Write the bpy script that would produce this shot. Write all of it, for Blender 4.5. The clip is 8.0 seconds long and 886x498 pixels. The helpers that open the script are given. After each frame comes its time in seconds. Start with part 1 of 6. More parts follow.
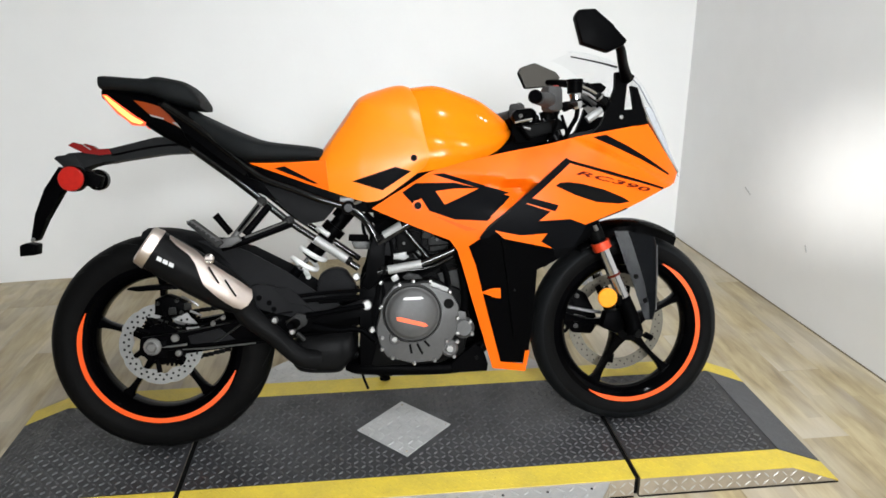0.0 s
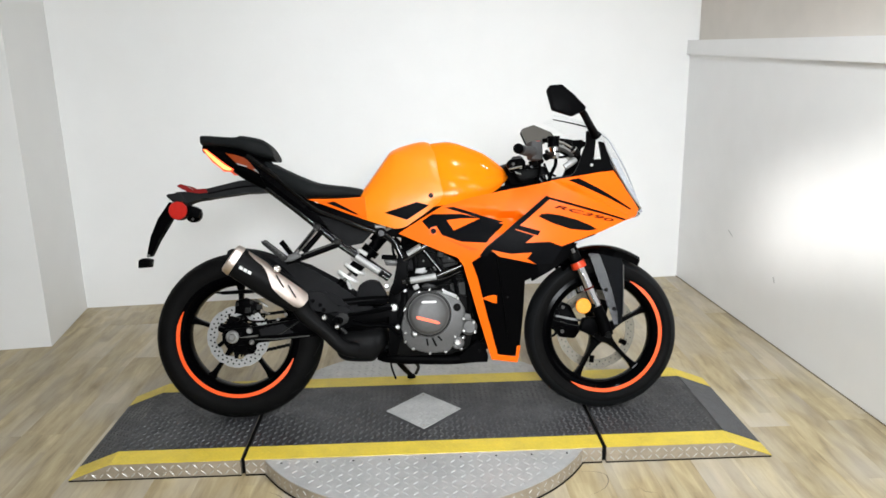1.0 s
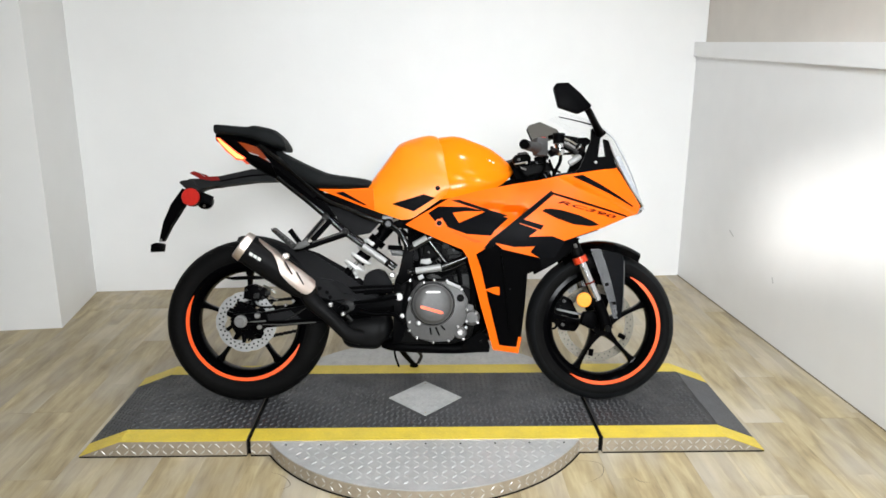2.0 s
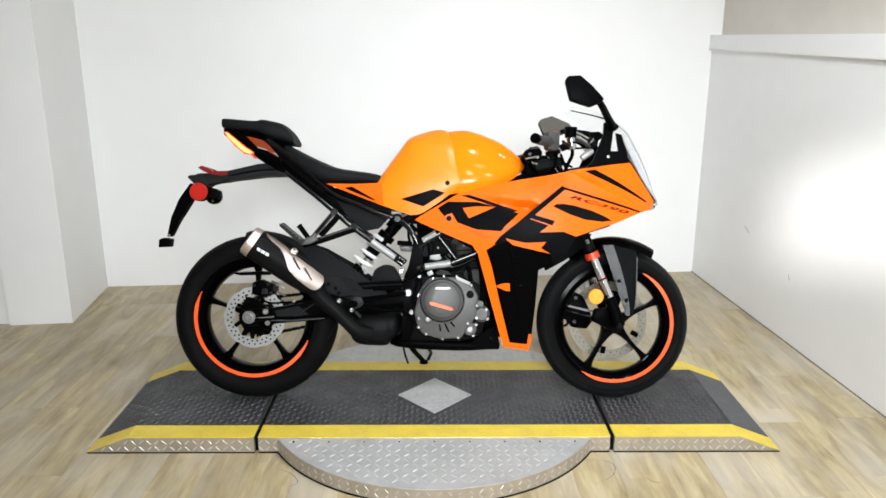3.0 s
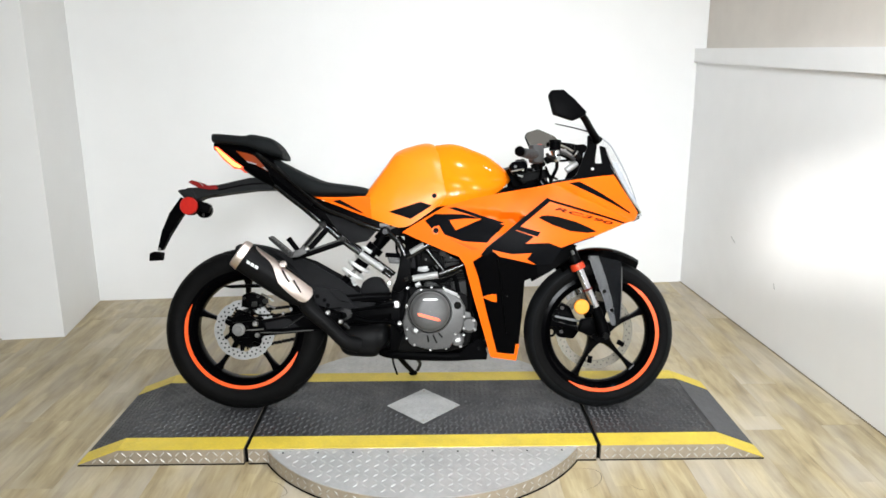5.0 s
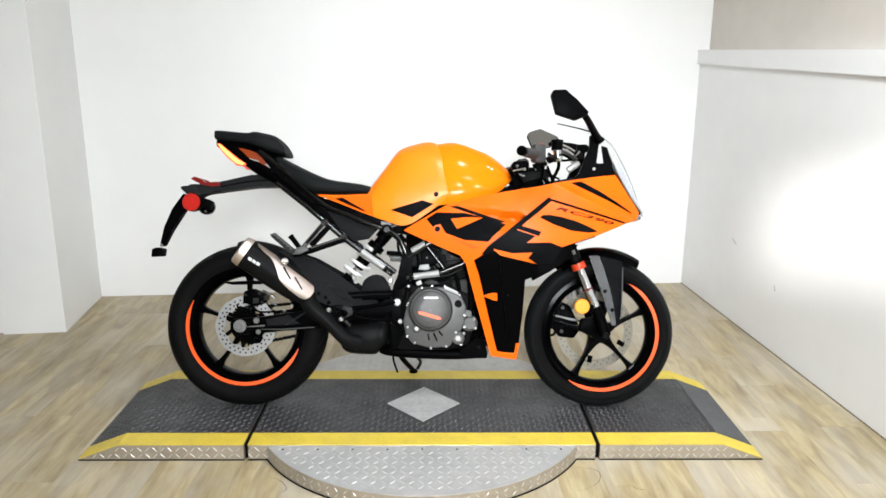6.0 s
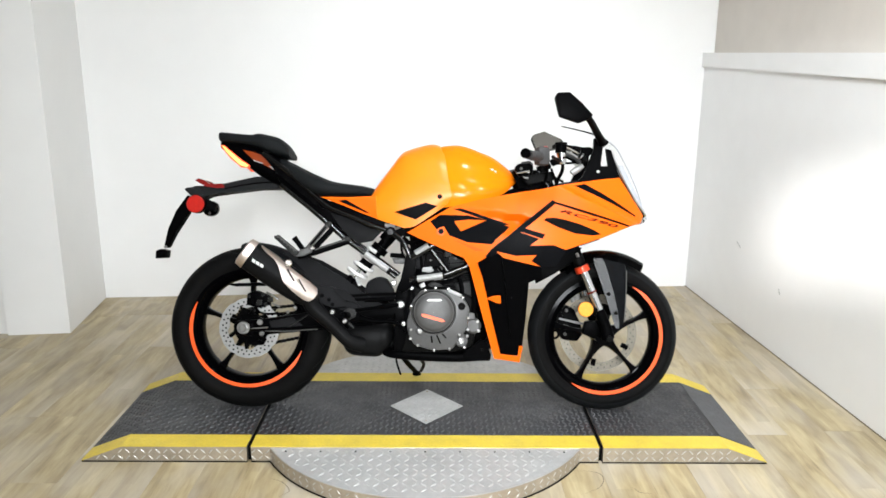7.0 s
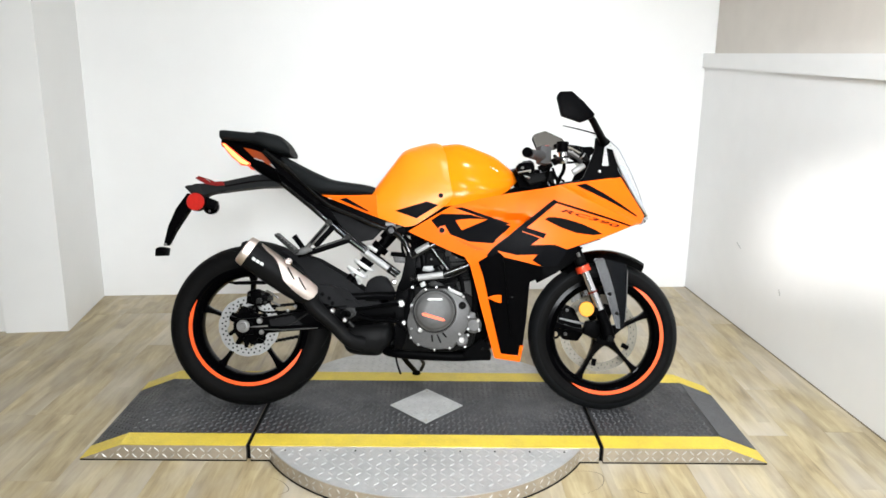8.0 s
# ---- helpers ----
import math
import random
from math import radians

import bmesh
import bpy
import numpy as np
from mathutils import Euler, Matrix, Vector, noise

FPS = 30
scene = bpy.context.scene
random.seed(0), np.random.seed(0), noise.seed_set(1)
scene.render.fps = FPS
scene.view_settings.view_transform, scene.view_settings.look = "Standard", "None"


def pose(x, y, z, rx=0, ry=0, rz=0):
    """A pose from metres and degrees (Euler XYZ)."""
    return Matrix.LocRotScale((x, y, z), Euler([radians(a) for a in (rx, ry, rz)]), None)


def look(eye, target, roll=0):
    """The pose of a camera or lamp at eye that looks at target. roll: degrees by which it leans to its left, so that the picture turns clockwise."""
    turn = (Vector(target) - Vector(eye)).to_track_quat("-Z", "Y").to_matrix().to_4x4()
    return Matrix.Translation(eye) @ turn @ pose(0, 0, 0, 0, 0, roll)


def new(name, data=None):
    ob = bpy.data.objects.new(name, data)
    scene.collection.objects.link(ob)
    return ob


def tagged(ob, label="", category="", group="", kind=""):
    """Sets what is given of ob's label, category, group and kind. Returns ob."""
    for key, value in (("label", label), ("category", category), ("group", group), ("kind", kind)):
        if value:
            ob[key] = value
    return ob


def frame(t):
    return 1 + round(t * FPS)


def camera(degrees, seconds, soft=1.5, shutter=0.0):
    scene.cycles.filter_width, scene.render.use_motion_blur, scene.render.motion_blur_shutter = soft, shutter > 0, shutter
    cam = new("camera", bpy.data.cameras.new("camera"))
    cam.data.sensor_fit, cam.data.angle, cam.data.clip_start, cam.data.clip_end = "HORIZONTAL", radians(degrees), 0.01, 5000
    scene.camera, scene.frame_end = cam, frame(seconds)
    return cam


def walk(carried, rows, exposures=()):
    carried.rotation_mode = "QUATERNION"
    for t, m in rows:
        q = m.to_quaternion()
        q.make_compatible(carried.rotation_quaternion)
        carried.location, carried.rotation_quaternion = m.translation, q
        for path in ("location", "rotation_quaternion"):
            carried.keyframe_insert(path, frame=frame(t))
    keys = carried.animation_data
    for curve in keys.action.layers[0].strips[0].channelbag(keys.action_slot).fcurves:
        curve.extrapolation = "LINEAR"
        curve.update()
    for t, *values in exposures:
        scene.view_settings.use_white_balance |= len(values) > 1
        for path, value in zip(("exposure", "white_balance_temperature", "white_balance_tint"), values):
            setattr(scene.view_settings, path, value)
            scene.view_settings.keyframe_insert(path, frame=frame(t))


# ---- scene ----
cam = camera(61.4, 8.0, soft=1.6)
PATH = [
    (0, (-0.0800, -1.9500, 1.3160), (0.1140, -0.0731, 0.6530), -0.40),
    (0.1, (-0.0573, -2.0249, 1.3212), (0.0986, -0.1321, 0.6945), 0.09),
    (0.2, (-0.0238, -2.0935, 1.3257), (0.0553, -0.1853, 0.7321), 0.09),
    (0.3, (-0.0055, -2.1651, 1.3297), (0.0775, -0.2521, 0.7521), -0.81),
    (0.4, (0.0138, -2.2371, 1.3397), (0.1115, -0.3284, 0.7502), -1.48),
    (0.5, (0.0290, -2.3040, 1.3450), (0.1610, -0.3944, 0.7652), -1.20),
    (0.6, (0.0309, -2.3703, 1.3501), (0.1627, -0.4532, 0.7959), -1.48),
    (0.7, (0.0303, -2.4362, 1.3521), (0.1571, -0.5092, 0.8320), -1.71),
    (0.8, (0.0220, -2.4914, 1.3541), (0.1278, -0.5600, 0.8458), -1.84),
    (0.9, (0.0128, -2.5438, 1.3578), (0.0986, -0.6130, 0.8436), -1.72),
    (1, (0.0020, -2.5940, 1.3590), (0.0640, -0.6582, 0.8600), -1.10),
    (1.1, (-0.0034, -2.6326, 1.3647), (0.0546, -0.6899, 0.8930), -1.10),
    (1.2, (-0.0192, -2.6619, 1.3666), (0.0625, -0.7221, 0.8865), -1.02),
    (1.3, (-0.0219, -2.6851, 1.3664), (0.0599, -0.7472, 0.8786), -0.87),
    (1.4, (-0.0289, -2.6933, 1.3629), (0.0594, -0.7566, 0.8719), 0.84),
    (1.5, (-0.0350, -2.6990, 1.3640), (0.0520, -0.7612, 0.8768), 1.20),
    (1.6, (-0.0318, -2.6986, 1.3662), (0.0506, -0.7608, 0.8782), 1.07),
    (1.7, (-0.0234, -2.6894, 1.3646), (0.0505, -0.7552, 0.8613), 0.81),
    (2.8, (0.0080, -2.6282, 1.3513), (0.0277, -0.6957, 0.8362), 0.08),
    (3, (0.0090, -2.6260, 1.3500), (0.0250, -0.6948, 0.8300), 0.10),
    (3.2, (0.0078, -2.6273, 1.3500), (0.0398, -0.6916, 0.8480), 0.24),
    (3.5, (0.0090, -2.6300, 1.3530), (0.0450, -0.6954, 0.8470), 0.10),
    (4, (0.0250, -2.6420, 1.3550), (0.0620, -0.7059, 0.8550), 0.00),
    (4.2, (0.0285, -2.6481, 1.3565), (0.0701, -0.7082, 0.8717), 0.13),
    (4.5, (0.0340, -2.6550, 1.3550), (0.0700, -0.7138, 0.8750), 0.00),
    (4.7, (0.0351, -2.6577, 1.3591), (0.0647, -0.7173, 0.8750), -0.26),
    (5.8, (0.0403, -2.6714, 1.3532), (0.0669, -0.7328, 0.8620), 0.24),
    (6, (0.0380, -2.6700, 1.3550), (0.0630, -0.7309, 0.8660), 0.30),
    (6.5, (0.0380, -2.6730, 1.3530), (0.0590, -0.7328, 0.8680), 0.40),
    (7, (0.0400, -2.6690, 1.3550), (0.0540, -0.7282, 0.8720), 0.40),
    (7.2, (0.0406, -2.6645, 1.3542), (0.0569, -0.7243, 0.8690), 0.18),
    (7.5, (0.0370, -2.6640, 1.3560), (0.0580, -0.7231, 0.8740), 0.50),
    (8, (0.0290, -2.6630, 1.3480), (0.0490, -0.7220, 0.8662), 0.70),
]
EXPOSURES = [(0, -0.04), (0.5, -0.03), (1, 0.0), (1.5, 0.03), (3.5, 0.16), (4.5, 0.19), (6, 0.25), (8, 0.30)]
walk(cam, [(t, look(eye, target, roll)) for t, eye, target, roll in PATH], EXPOSURES)

# ---- light: a closed showroom bay under ceiling panels, an unseen rear wall with openings, a fill lamp ----
world = bpy.data.worlds.new("world")
scene.world = world
world.use_nodes = True
sky = world.node_tree.nodes.new("ShaderNodeTexSky")
sky.sky_type, sky.sun_disc = "NISHITA", False
sky.sun_elevation, sky.sun_rotation = radians(14), radians(206)
world.node_tree.links.new(sky.outputs[0], world.node_tree.nodes["Background"].inputs[0])
world.node_tree.nodes["Background"].inputs[1].default_value = 0.08

SUN_WAY = Vector((0.42, 0.86, -0.24)).normalized()
sun = new("sun", bpy.data.lights.new("sun", "SUN"))
sun.data.energy, sun.data.angle, sun.data.color = 4.4, radians(3.0), (1.0, 0.98, 0.95)
sun.matrix_world = look((0, 0, 0), SUN_WAY)

CEILING = 2.75
LAMPS = [(0.65, -0.45, 21), (0.35, -2.1, 23), (1.35, -1.8, 34), (0.4, -3.7, 20), (0.9, -3.7, 18)]
for lx, ly, watts in LAMPS:
    lamp = new("ceiling_lamp", bpy.data.lights.new("ceiling_lamp", "AREA"))
    lamp.data.shape, lamp.data.size = "DISK", 0.17
    lamp.data.energy, lamp.data.color = watts, (0.905, 0.958, 1.0)
    lamp.matrix_world = pose(lx, ly, CEILING - 0.075)

# added fill lamp, set in an opening of the unseen rear wall
FILL_OPENING = (-0.40, 1.10, 1.30, 2.62)
fill_lamp = new("rear_fill", bpy.data.lights.new("rear_fill", "AREA"))
fill_lamp.data.shape, fill_lamp.data.size, fill_lamp.data.size_y = "RECTANGLE", FILL_OPENING[1] - FILL_OPENING[0] - 0.06, FILL_OPENING[3] - FILL_OPENING[2] - 0.06
fill_lamp.data.energy, fill_lamp.data.color, fill_lamp.data.spread = 60, (0.93, 0.965, 1.0), radians(64)
# the fill is aimed inwards and down to the foot of the bay
fill_lamp.matrix_world = look(((FILL_OPENING[0] + FILL_OPENING[1]) / 2, -5.03, (FILL_OPENING[2] + FILL_OPENING[3]) / 2), (0.1, 1.7, 0.1))


# ---- materials ----
def material(name, colour, rough=0.5, metal=0.0, vary=0.0, scale=8.0, bump=0.0, bump_scale=60.0, coat=0.0,
             rough_vary=0.0, stretch=(1, 1, 1), second=None, spec=0.5):
    """Principled material with stains at one scale, grain at another, and fine relief."""
    m = bpy.data.materials.new(name)
    m.use_nodes = True
    nodes, links = m.node_tree.nodes, m.node_tree.links
    b = nodes["Principled BSDF"]
    b.inputs["Base Color"].default_value = (*colour, 1)
    b.inputs["Roughness"].default_value, b.inputs["Metallic"].default_value = rough, metal
    b.inputs["Coat Weight"].default_value, b.inputs["Specular IOR Level"].default_value = coat, spec
    b.inputs["Coat Roughness"].default_value = 0.05
    place = nodes.new("ShaderNodeTexCoord")
    mapping = nodes.new("ShaderNodeMapping")
    mapping.inputs["Scale"].default_value = stretch
    links.new(place.outputs["Object"], mapping.inputs["Vector"])

    def cloud(size, detail):
        n = nodes.new("ShaderNodeTexNoise")
        n.inputs["Scale"].default_value, n.inputs["Detail"].default_value = size, detail
        links.new(mapping.outputs[0], n.inputs["Vector"])
        return n

    def remap(value, low, high):
        r = nodes.new("ShaderNodeMapRange")
        r.inputs["From Min"].default_value, r.inputs["From Max"].default_value = 0.3, 0.7
        r.inputs["To Min"].default_value, r.inputs["To Max"].default_value = low, high
        links.new(value, r.inputs["Value"])
        return r.outputs[0]

    if vary or second:
        mix = nodes.new("ShaderNodeMix")
        mix.data_type = "RGBA"
        other = second or tuple(c * (1 - vary) for c in colour)
        mix.inputs[6].default_value, mix.inputs[7].default_value = (*colour, 1), (*other, 1)
        big, small = cloud(scale, 3), cloud(scale * 7, 4)
        add = nodes.new("ShaderNodeMath")
        add.operation = "MULTIPLY_ADD"
        links.new(big.outputs["Fac"], add.inputs[0])
        add.inputs[1].default_value = 0.6
        half = nodes.new("ShaderNodeMath")
        half.operation = "MULTIPLY"
        links.new(small.outputs["Fac"], half.inputs[0])
        half.inputs[1].default_value = 0.4
        links.new(half.outputs[0], add.inputs[2])
        links.new(remap(add.outputs[0], 0, 1), mix.inputs[0])
        out = mix.outputs[2]
        links.new(out, b.inputs["Base Color"])
    if rough_vary:
        links.new(remap(cloud(scale * 2, 4).outputs["Fac"], max(0.03, rough - rough_vary), min(1, rough + rough_vary)), b.inputs["Roughness"])
    if bump:
        n = nodes.new("ShaderNodeBump")
        n.inputs["Strength"].default_value, n.inputs["Distance"].default_value = bump, 0.002
        links.new(cloud(bump_scale, 3).outputs["Fac"], n.inputs["Height"])
        links.new(n.outputs[0], b.inputs["Normal"])
    return m


def plank_material():
    """Oak-look vinyl: long streaks of light and brown grain, a different cut on every plank."""
    m = material("oak_vinyl", (0.52, 0.40, 0.25), 0.42, bump=0.15, bump_scale=90)
    nodes, links = m.node_tree.nodes, m.node_tree.links
    b = nodes["Principled BSDF"]
    info, place = nodes.new("ShaderNodeObjectInfo"), nodes.new("ShaderNodeTexCoord")
    shift = nodes.new("ShaderNodeVectorMath")
    shift.operation = "MULTIPLY_ADD"
    links.new(info.outputs["Random"], shift.inputs[0])
    shift.inputs[1].default_value = (31.0, 17.0, 5.0)
    links.new(place.outputs["Object"], shift.inputs[2])

    def grain(scale, size, detail, wobble=0.0):
        way, n = nodes.new("ShaderNodeMapping"), nodes.new("ShaderNodeTexNoise")
        way.inputs["Scale"].default_value = scale
        links.new(shift.outputs[0], way.inputs[0])
        n.inputs["Scale"].default_value, n.inputs["Detail"].default_value, n.inputs["Distortion"].default_value = size, detail, wobble
        links.new(way.outputs[0], n.inputs["Vector"])
        return n.outputs["Fac"]

    def blend(f, a, b):
        m_ = nodes.new("ShaderNodeMix")
        m_.inputs[0].default_value = f
        links.new(a, m_.inputs[2])
        links.new(b, m_.inputs[3])
        return m_.outputs[0]

    streak, fine, patch, wash = grain((26, 4, 1), 1.2, 6, 0.9), grain((120, 18, 1), 1.0, 4, 0.4), grain((13, 3.0, 1), 1.5, 3, 0.7), grain((4.2, 2.0, 1), 1.0, 3)
    ramp = nodes.new("ShaderNodeValToRGB")
    ramp.color_ramp.elements[0].position, ramp.color_ramp.elements[0].color = 0.33, (0.215, 0.165, 0.088, 1)
    ramp.color_ramp.elements[1].position, ramp.color_ramp.elements[1].color = 0.66, (0.47, 0.40, 0.245, 1)
    e = ramp.color_ramp.elements.new(0.5)
    e.color = (0.36, 0.292, 0.170, 1)
    links.new(blend(0.18, blend(0.62, streak, patch), fine), ramp.inputs[0])
    pale = nodes.new("ShaderNodeMix")
    pale.data_type = "RGBA"
    soft = nodes.new("ShaderNodeMapRange")
    soft.inputs["From Min"].default_value, soft.inputs["From Max"].default_value = 0.42, 0.66
    soft.inputs["To Min"].default_value, soft.inputs["To Max"].default_value = 0.0, 0.62
    links.new(wash, soft.inputs["Value"])
    links.new(soft.outputs[0], pale.inputs[0])
    links.new(ramp.outputs[0], pale.inputs[6])
    pale.inputs[7].default_value = (0.46, 0.425, 0.37, 1)
    gloss = nodes.new("ShaderNodeMapRange")
    gloss.inputs["To Min"].default_value, gloss.inputs["To Max"].default_value = 0.34, 0.52
    links.new(patch, gloss.inputs["Value"])
    links.new(gloss.outputs[0], b.inputs["Roughness"])
    hue, r = nodes.new("ShaderNodeHueSaturation"), nodes.new("ShaderNodeMapRange")
    r.inputs["To Min"].default_value, r.inputs["To Max"].default_value = 0.94, 1.05
    links.new(info.outputs["Random"], r.inputs["Value"])
    links.new(r.outputs[0], hue.inputs["Value"])
    turn = nodes.new("ShaderNodeMapping")
    turn.inputs["Rotation"].default_value = (0, 0, radians(90))
    stave = nodes.new("ShaderNodeTexBrick")
    stave.inputs["Scale"].default_value, stave.inputs["Mortar Size"].default_value = 1.0, 0.0
    stave.inputs["Brick Width"].default_value, stave.inputs["Row Height"].default_value = 0.33, 0.0507
    stave.inputs["Color1"].default_value, stave.inputs["Color2"].default_value = (0.87, 0.86, 0.86, 1), (1.07, 1.06, 1.03, 1)
    links.new(shift.outputs[0], turn.inputs[0])
    links.new(turn.outputs[0], stave.inputs["Vector"])
    tone = nodes.new("ShaderNodeMix")
    tone.data_type, tone.blend_type = "RGBA", "MULTIPLY"
    tone.inputs[0].default_value = 1.0
    links.new(pale.outputs[2], tone.inputs[6])
    links.new(stave.outputs["Color"], tone.inputs[7])
    links.new(tone.outputs[2], hue.inputs["Color"])
    links.new(hue.outputs[0], b.inputs["Base Color"])
    return m


def glow(name, colour, strength):
    m = bpy.data.materials.new(name)
    m.use_nodes = True
    b = m.node_tree.nodes["Principled BSDF"]
    b.inputs["Base Color"].default_value = b.inputs["Emission Color"].default_value = (*colour, 1)
    b.inputs["Emission Strength"].default_value = strength
    return m


def clear(name, colour, rough=0.02, ior=1.45):
    m = bpy.data.materials.new(name)
    m.use_nodes = True
    b = m.node_tree.nodes["Principled BSDF"]
    b.inputs["Base Color"].default_value = (*colour, 1)
    b.inputs["Transmission Weight"].default_value, b.inputs["Roughness"].default_value = 1.0, rough
    b.inputs["IOR"].default_value = ior
    return m


WALL = material("white_wall_paint", (0.80, 0.80, 0.79), 0.55, vary=0.05, scale=0.9, bump=0.06, bump_scale=220)
PANEL_WHITE = material("white_wall_panel", (0.84, 0.84, 0.84), 0.46, vary=0.05, scale=1.3, bump=0.012, bump_scale=40, rough_vary=0.06)
BEIGE = material("beige_wall_paint", (0.66, 0.615, 0.56), 0.7, vary=0.12, scale=1.2, bump=0.1, bump_scale=150)
# kept dark so that the unseen rear wall reflects little in black parts
UNSEEN_GREY = material("dark_unseen_wall_paint", (0.10, 0.10, 0.105), 0.7, vary=0.2, scale=1.5, bump=0.1, bump_scale=120)
CEIL = material("ceiling_paint", (0.70, 0.70, 0.69), 0.9, vary=0.08, scale=2, bump=0.2, bump_scale=80)
PLANK = plank_material()
JOINT = material("floor_joint", (0.17, 0.135, 0.085), 0.9, vary=0.3, scale=5)
SCUFF = material("grey_scuff", (0.62, 0.62, 0.625), 0.7, vary=0.4, scale=60)
LAMP_WHITE = material("lamp_housing", (0.75, 0.75, 0.74), 0.5, vary=0.05, scale=6)
LAMP_GLOW = glow("lamp_diffuser", (1.0, 0.98, 0.94), 3.0)

ALU_PLATE = material("diamond_plate_aluminium", (0.48, 0.48, 0.472), 0.45, metal=0.3, vary=0.25, scale=9, bump=0.25, bump_scale=150, rough_vary=0.1)
SIDE_PLATE = material("scuffed_side_plate", (0.40, 0.345, 0.27), 0.42, metal=0.4, vary=0.35, scale=7, bump=0.3, bump_scale=120, rough_vary=0.12)
TREAD_BLACK = material("worn_black_tread_paint", (0.015, 0.015, 0.0165), 0.5, vary=0.0, second=(0.036, 0.036, 0.038), scale=6, bump=0.5, bump_scale=180, rough_vary=0.15)
TREAD_WORN = material("rubbed_tread_ridge", (0.024, 0.024, 0.026), 0.52, second=(0.085, 0.085, 0.088), scale=2.6, metal=0.0, rough_vary=0.12)
# paler than the sheet: glints on the pressed lozenges are put into the colour
RAISED_PLATE = material("lozenge_glint_metal", (0.54, 0.52, 0.48), 0.36, metal=0.45, vary=0.25, scale=11, rough_vary=0.1)
GRIT = material("grey_grit_strip", (0.09, 0.09, 0.095), 0.8, vary=0.3, scale=30, bump=0.9, bump_scale=500)
YELLOW = material("worn_yellow_safety_paint", (0.68, 0.51, 0.050), 0.5, second=(0.50, 0.38, 0.055), scale=14, bump=0.4, bump_scale=140)
GAP_BLACK = material("black_gap_edge", (0.004, 0.004, 0.004), 0.8, vary=0.2, scale=20, spec=0.04)


# ---- mesh helpers ----
def mesh_object(name, bm, mat, parent=None, smooth=False, angle=35):
    bmesh.ops.recalc_face_normals(bm, faces=bm.faces)
    data = bpy.data.meshes.new(name)
    if smooth:
        for f in bm.faces:
            f.smooth = True
    bm.to_mesh(data)
    bm.free()
    if smooth:
        data.set_sharp_from_angle(angle=radians(angle))
    data.materials.append(mat)
    ob = new(name, data)
    if parent:
        ob.parent = parent
    return ob


def part(name, bm, mat, parent, label="", smooth=True, angle=35):
    ob = mesh_object(name, bm, mat, parent, smooth, angle)
    return tagged(ob, label) if label else ob


def box(bm, lo, hi, bevel=0.0):
    """An upright box between two corners, its edges rounded by bevel."""
    made = bmesh.ops.create_cube(bm, size=1)["verts"]
    for v in made:
        v.co = Vector([lo[i] + (v.co[i] + 0.5) * (hi[i] - lo[i]) for i in range(3)])
    if bevel:
        edges = {e for v in made for e in v.link_edges}
        bmesh.ops.bevel(bm, geom=list(edges), offset=bevel, segments=2, affect="EDGES", profile=0.5)
    return bm


def prism(bm, outline, axis, low, high):
    """Pull a 2D outline along an axis: 'y' takes (x, z) points, 'z' takes (x, y), 'x' takes (y, z)."""
    def at(p, h):
        return {"x": (h, p[0], p[1]), "y": (p[0], h, p[1]), "z": (p[0], p[1], h)}[axis]
    a = [bm.verts.new(at(p, low)) for p in outline]
    b = [bm.verts.new(at(p, high)) for p in outline]
    bm.faces.new(a), bm.faces.new(b[::-1])
    n = len(outline)
    for i in range(n):
        bm.faces.new((a[i], a[(i + 1) % n], b[(i + 1) % n], b[i]))
    return bm


def spin_up(bm, profile, segments):
    """A body turned about the upright axis, from a closed profile of (radius, z)."""
    rings = [[bm.verts.new((r * math.cos(2 * math.pi * k / segments), r * math.sin(2 * math.pi * k / segments), z)) for r, z in profile] for k in range(segments)]
    n = len(profile)
    for k in range(segments):
        a, b = rings[k], rings[(k + 1) % segments]
        for j in range(n):
            bm.faces.new((a[j], a[(j + 1) % n], b[(j + 1) % n], b[j]))
    return bm


def slab(name, lo, hi, mat, label, bevel=0.0):
    return tagged(mesh_object(name, box(bmesh.new(), lo, hi, bevel), mat), label, name.split("_")[0], kind="structure")


# ---- room ----
BACK_R, BACK_L, LEFT_FRONT = (1.605, 1.843), (-1.915, 1.545), (-1.84, 0.95)


def wall_run(name, points, thick, z0, z1, mat, label):
    """A straight upright wall through two plan points; its body lies to the left of the way from a to b."""
    (ax, ay), (bx, by) = points
    d = Vector((bx - ax, by - ay)).normalized()
    n = Vector((-d.y, d.x)) * thick
    outline = [(ax, ay), (bx, by), (bx + n.x, by + n.y), (ax + n.x, ay + n.y)]
    return tagged(mesh_object(name, prism(bmesh.new(), outline, "z", z0, z1), mat), label, "wall", kind="structure")


back_way = (Vector(BACK_R) - Vector(BACK_L)).normalized()
wall_run("wall_back", (BACK_L, tuple(Vector(BACK_R) + back_way * 0.25)), 0.12, 0, CEILING, WALL, "smooth white painted back wall of the bay")
wall_run("wall_return", (LEFT_FRONT, BACK_L), 0.3, 0, CEILING, WALL, "short white return wall beside the recess")
wall_run("wall_left_front", ((-4.3, 0.83), (LEFT_FRONT[0] - 0.012, LEFT_FRONT[1])), 0.1, 0, CEILING, WALL, "smooth white painted wall in front of the recess")
RIGHT_NEAR = (1.76, -0.97)
right_way = (Vector(RIGHT_NEAR) - Vector(BACK_R)).normalized()
wall_run("wall_right_panel", (BACK_R, RIGHT_NEAR), 0.10, 0, 1.345, PANEL_WHITE, "white glossy lower wall panel with light scuffs")
wall_run("wall_right_upper", (tuple(Vector(BACK_R) + Vector((0.05, 0))), tuple(Vector(RIGHT_NEAR) + Vector((0.05, 0)))), 0.05, 1.30, CEILING, BEIGE, "dim beige upper wall above the white panel")
cap_n = Vector((-right_way.y, right_way.x))
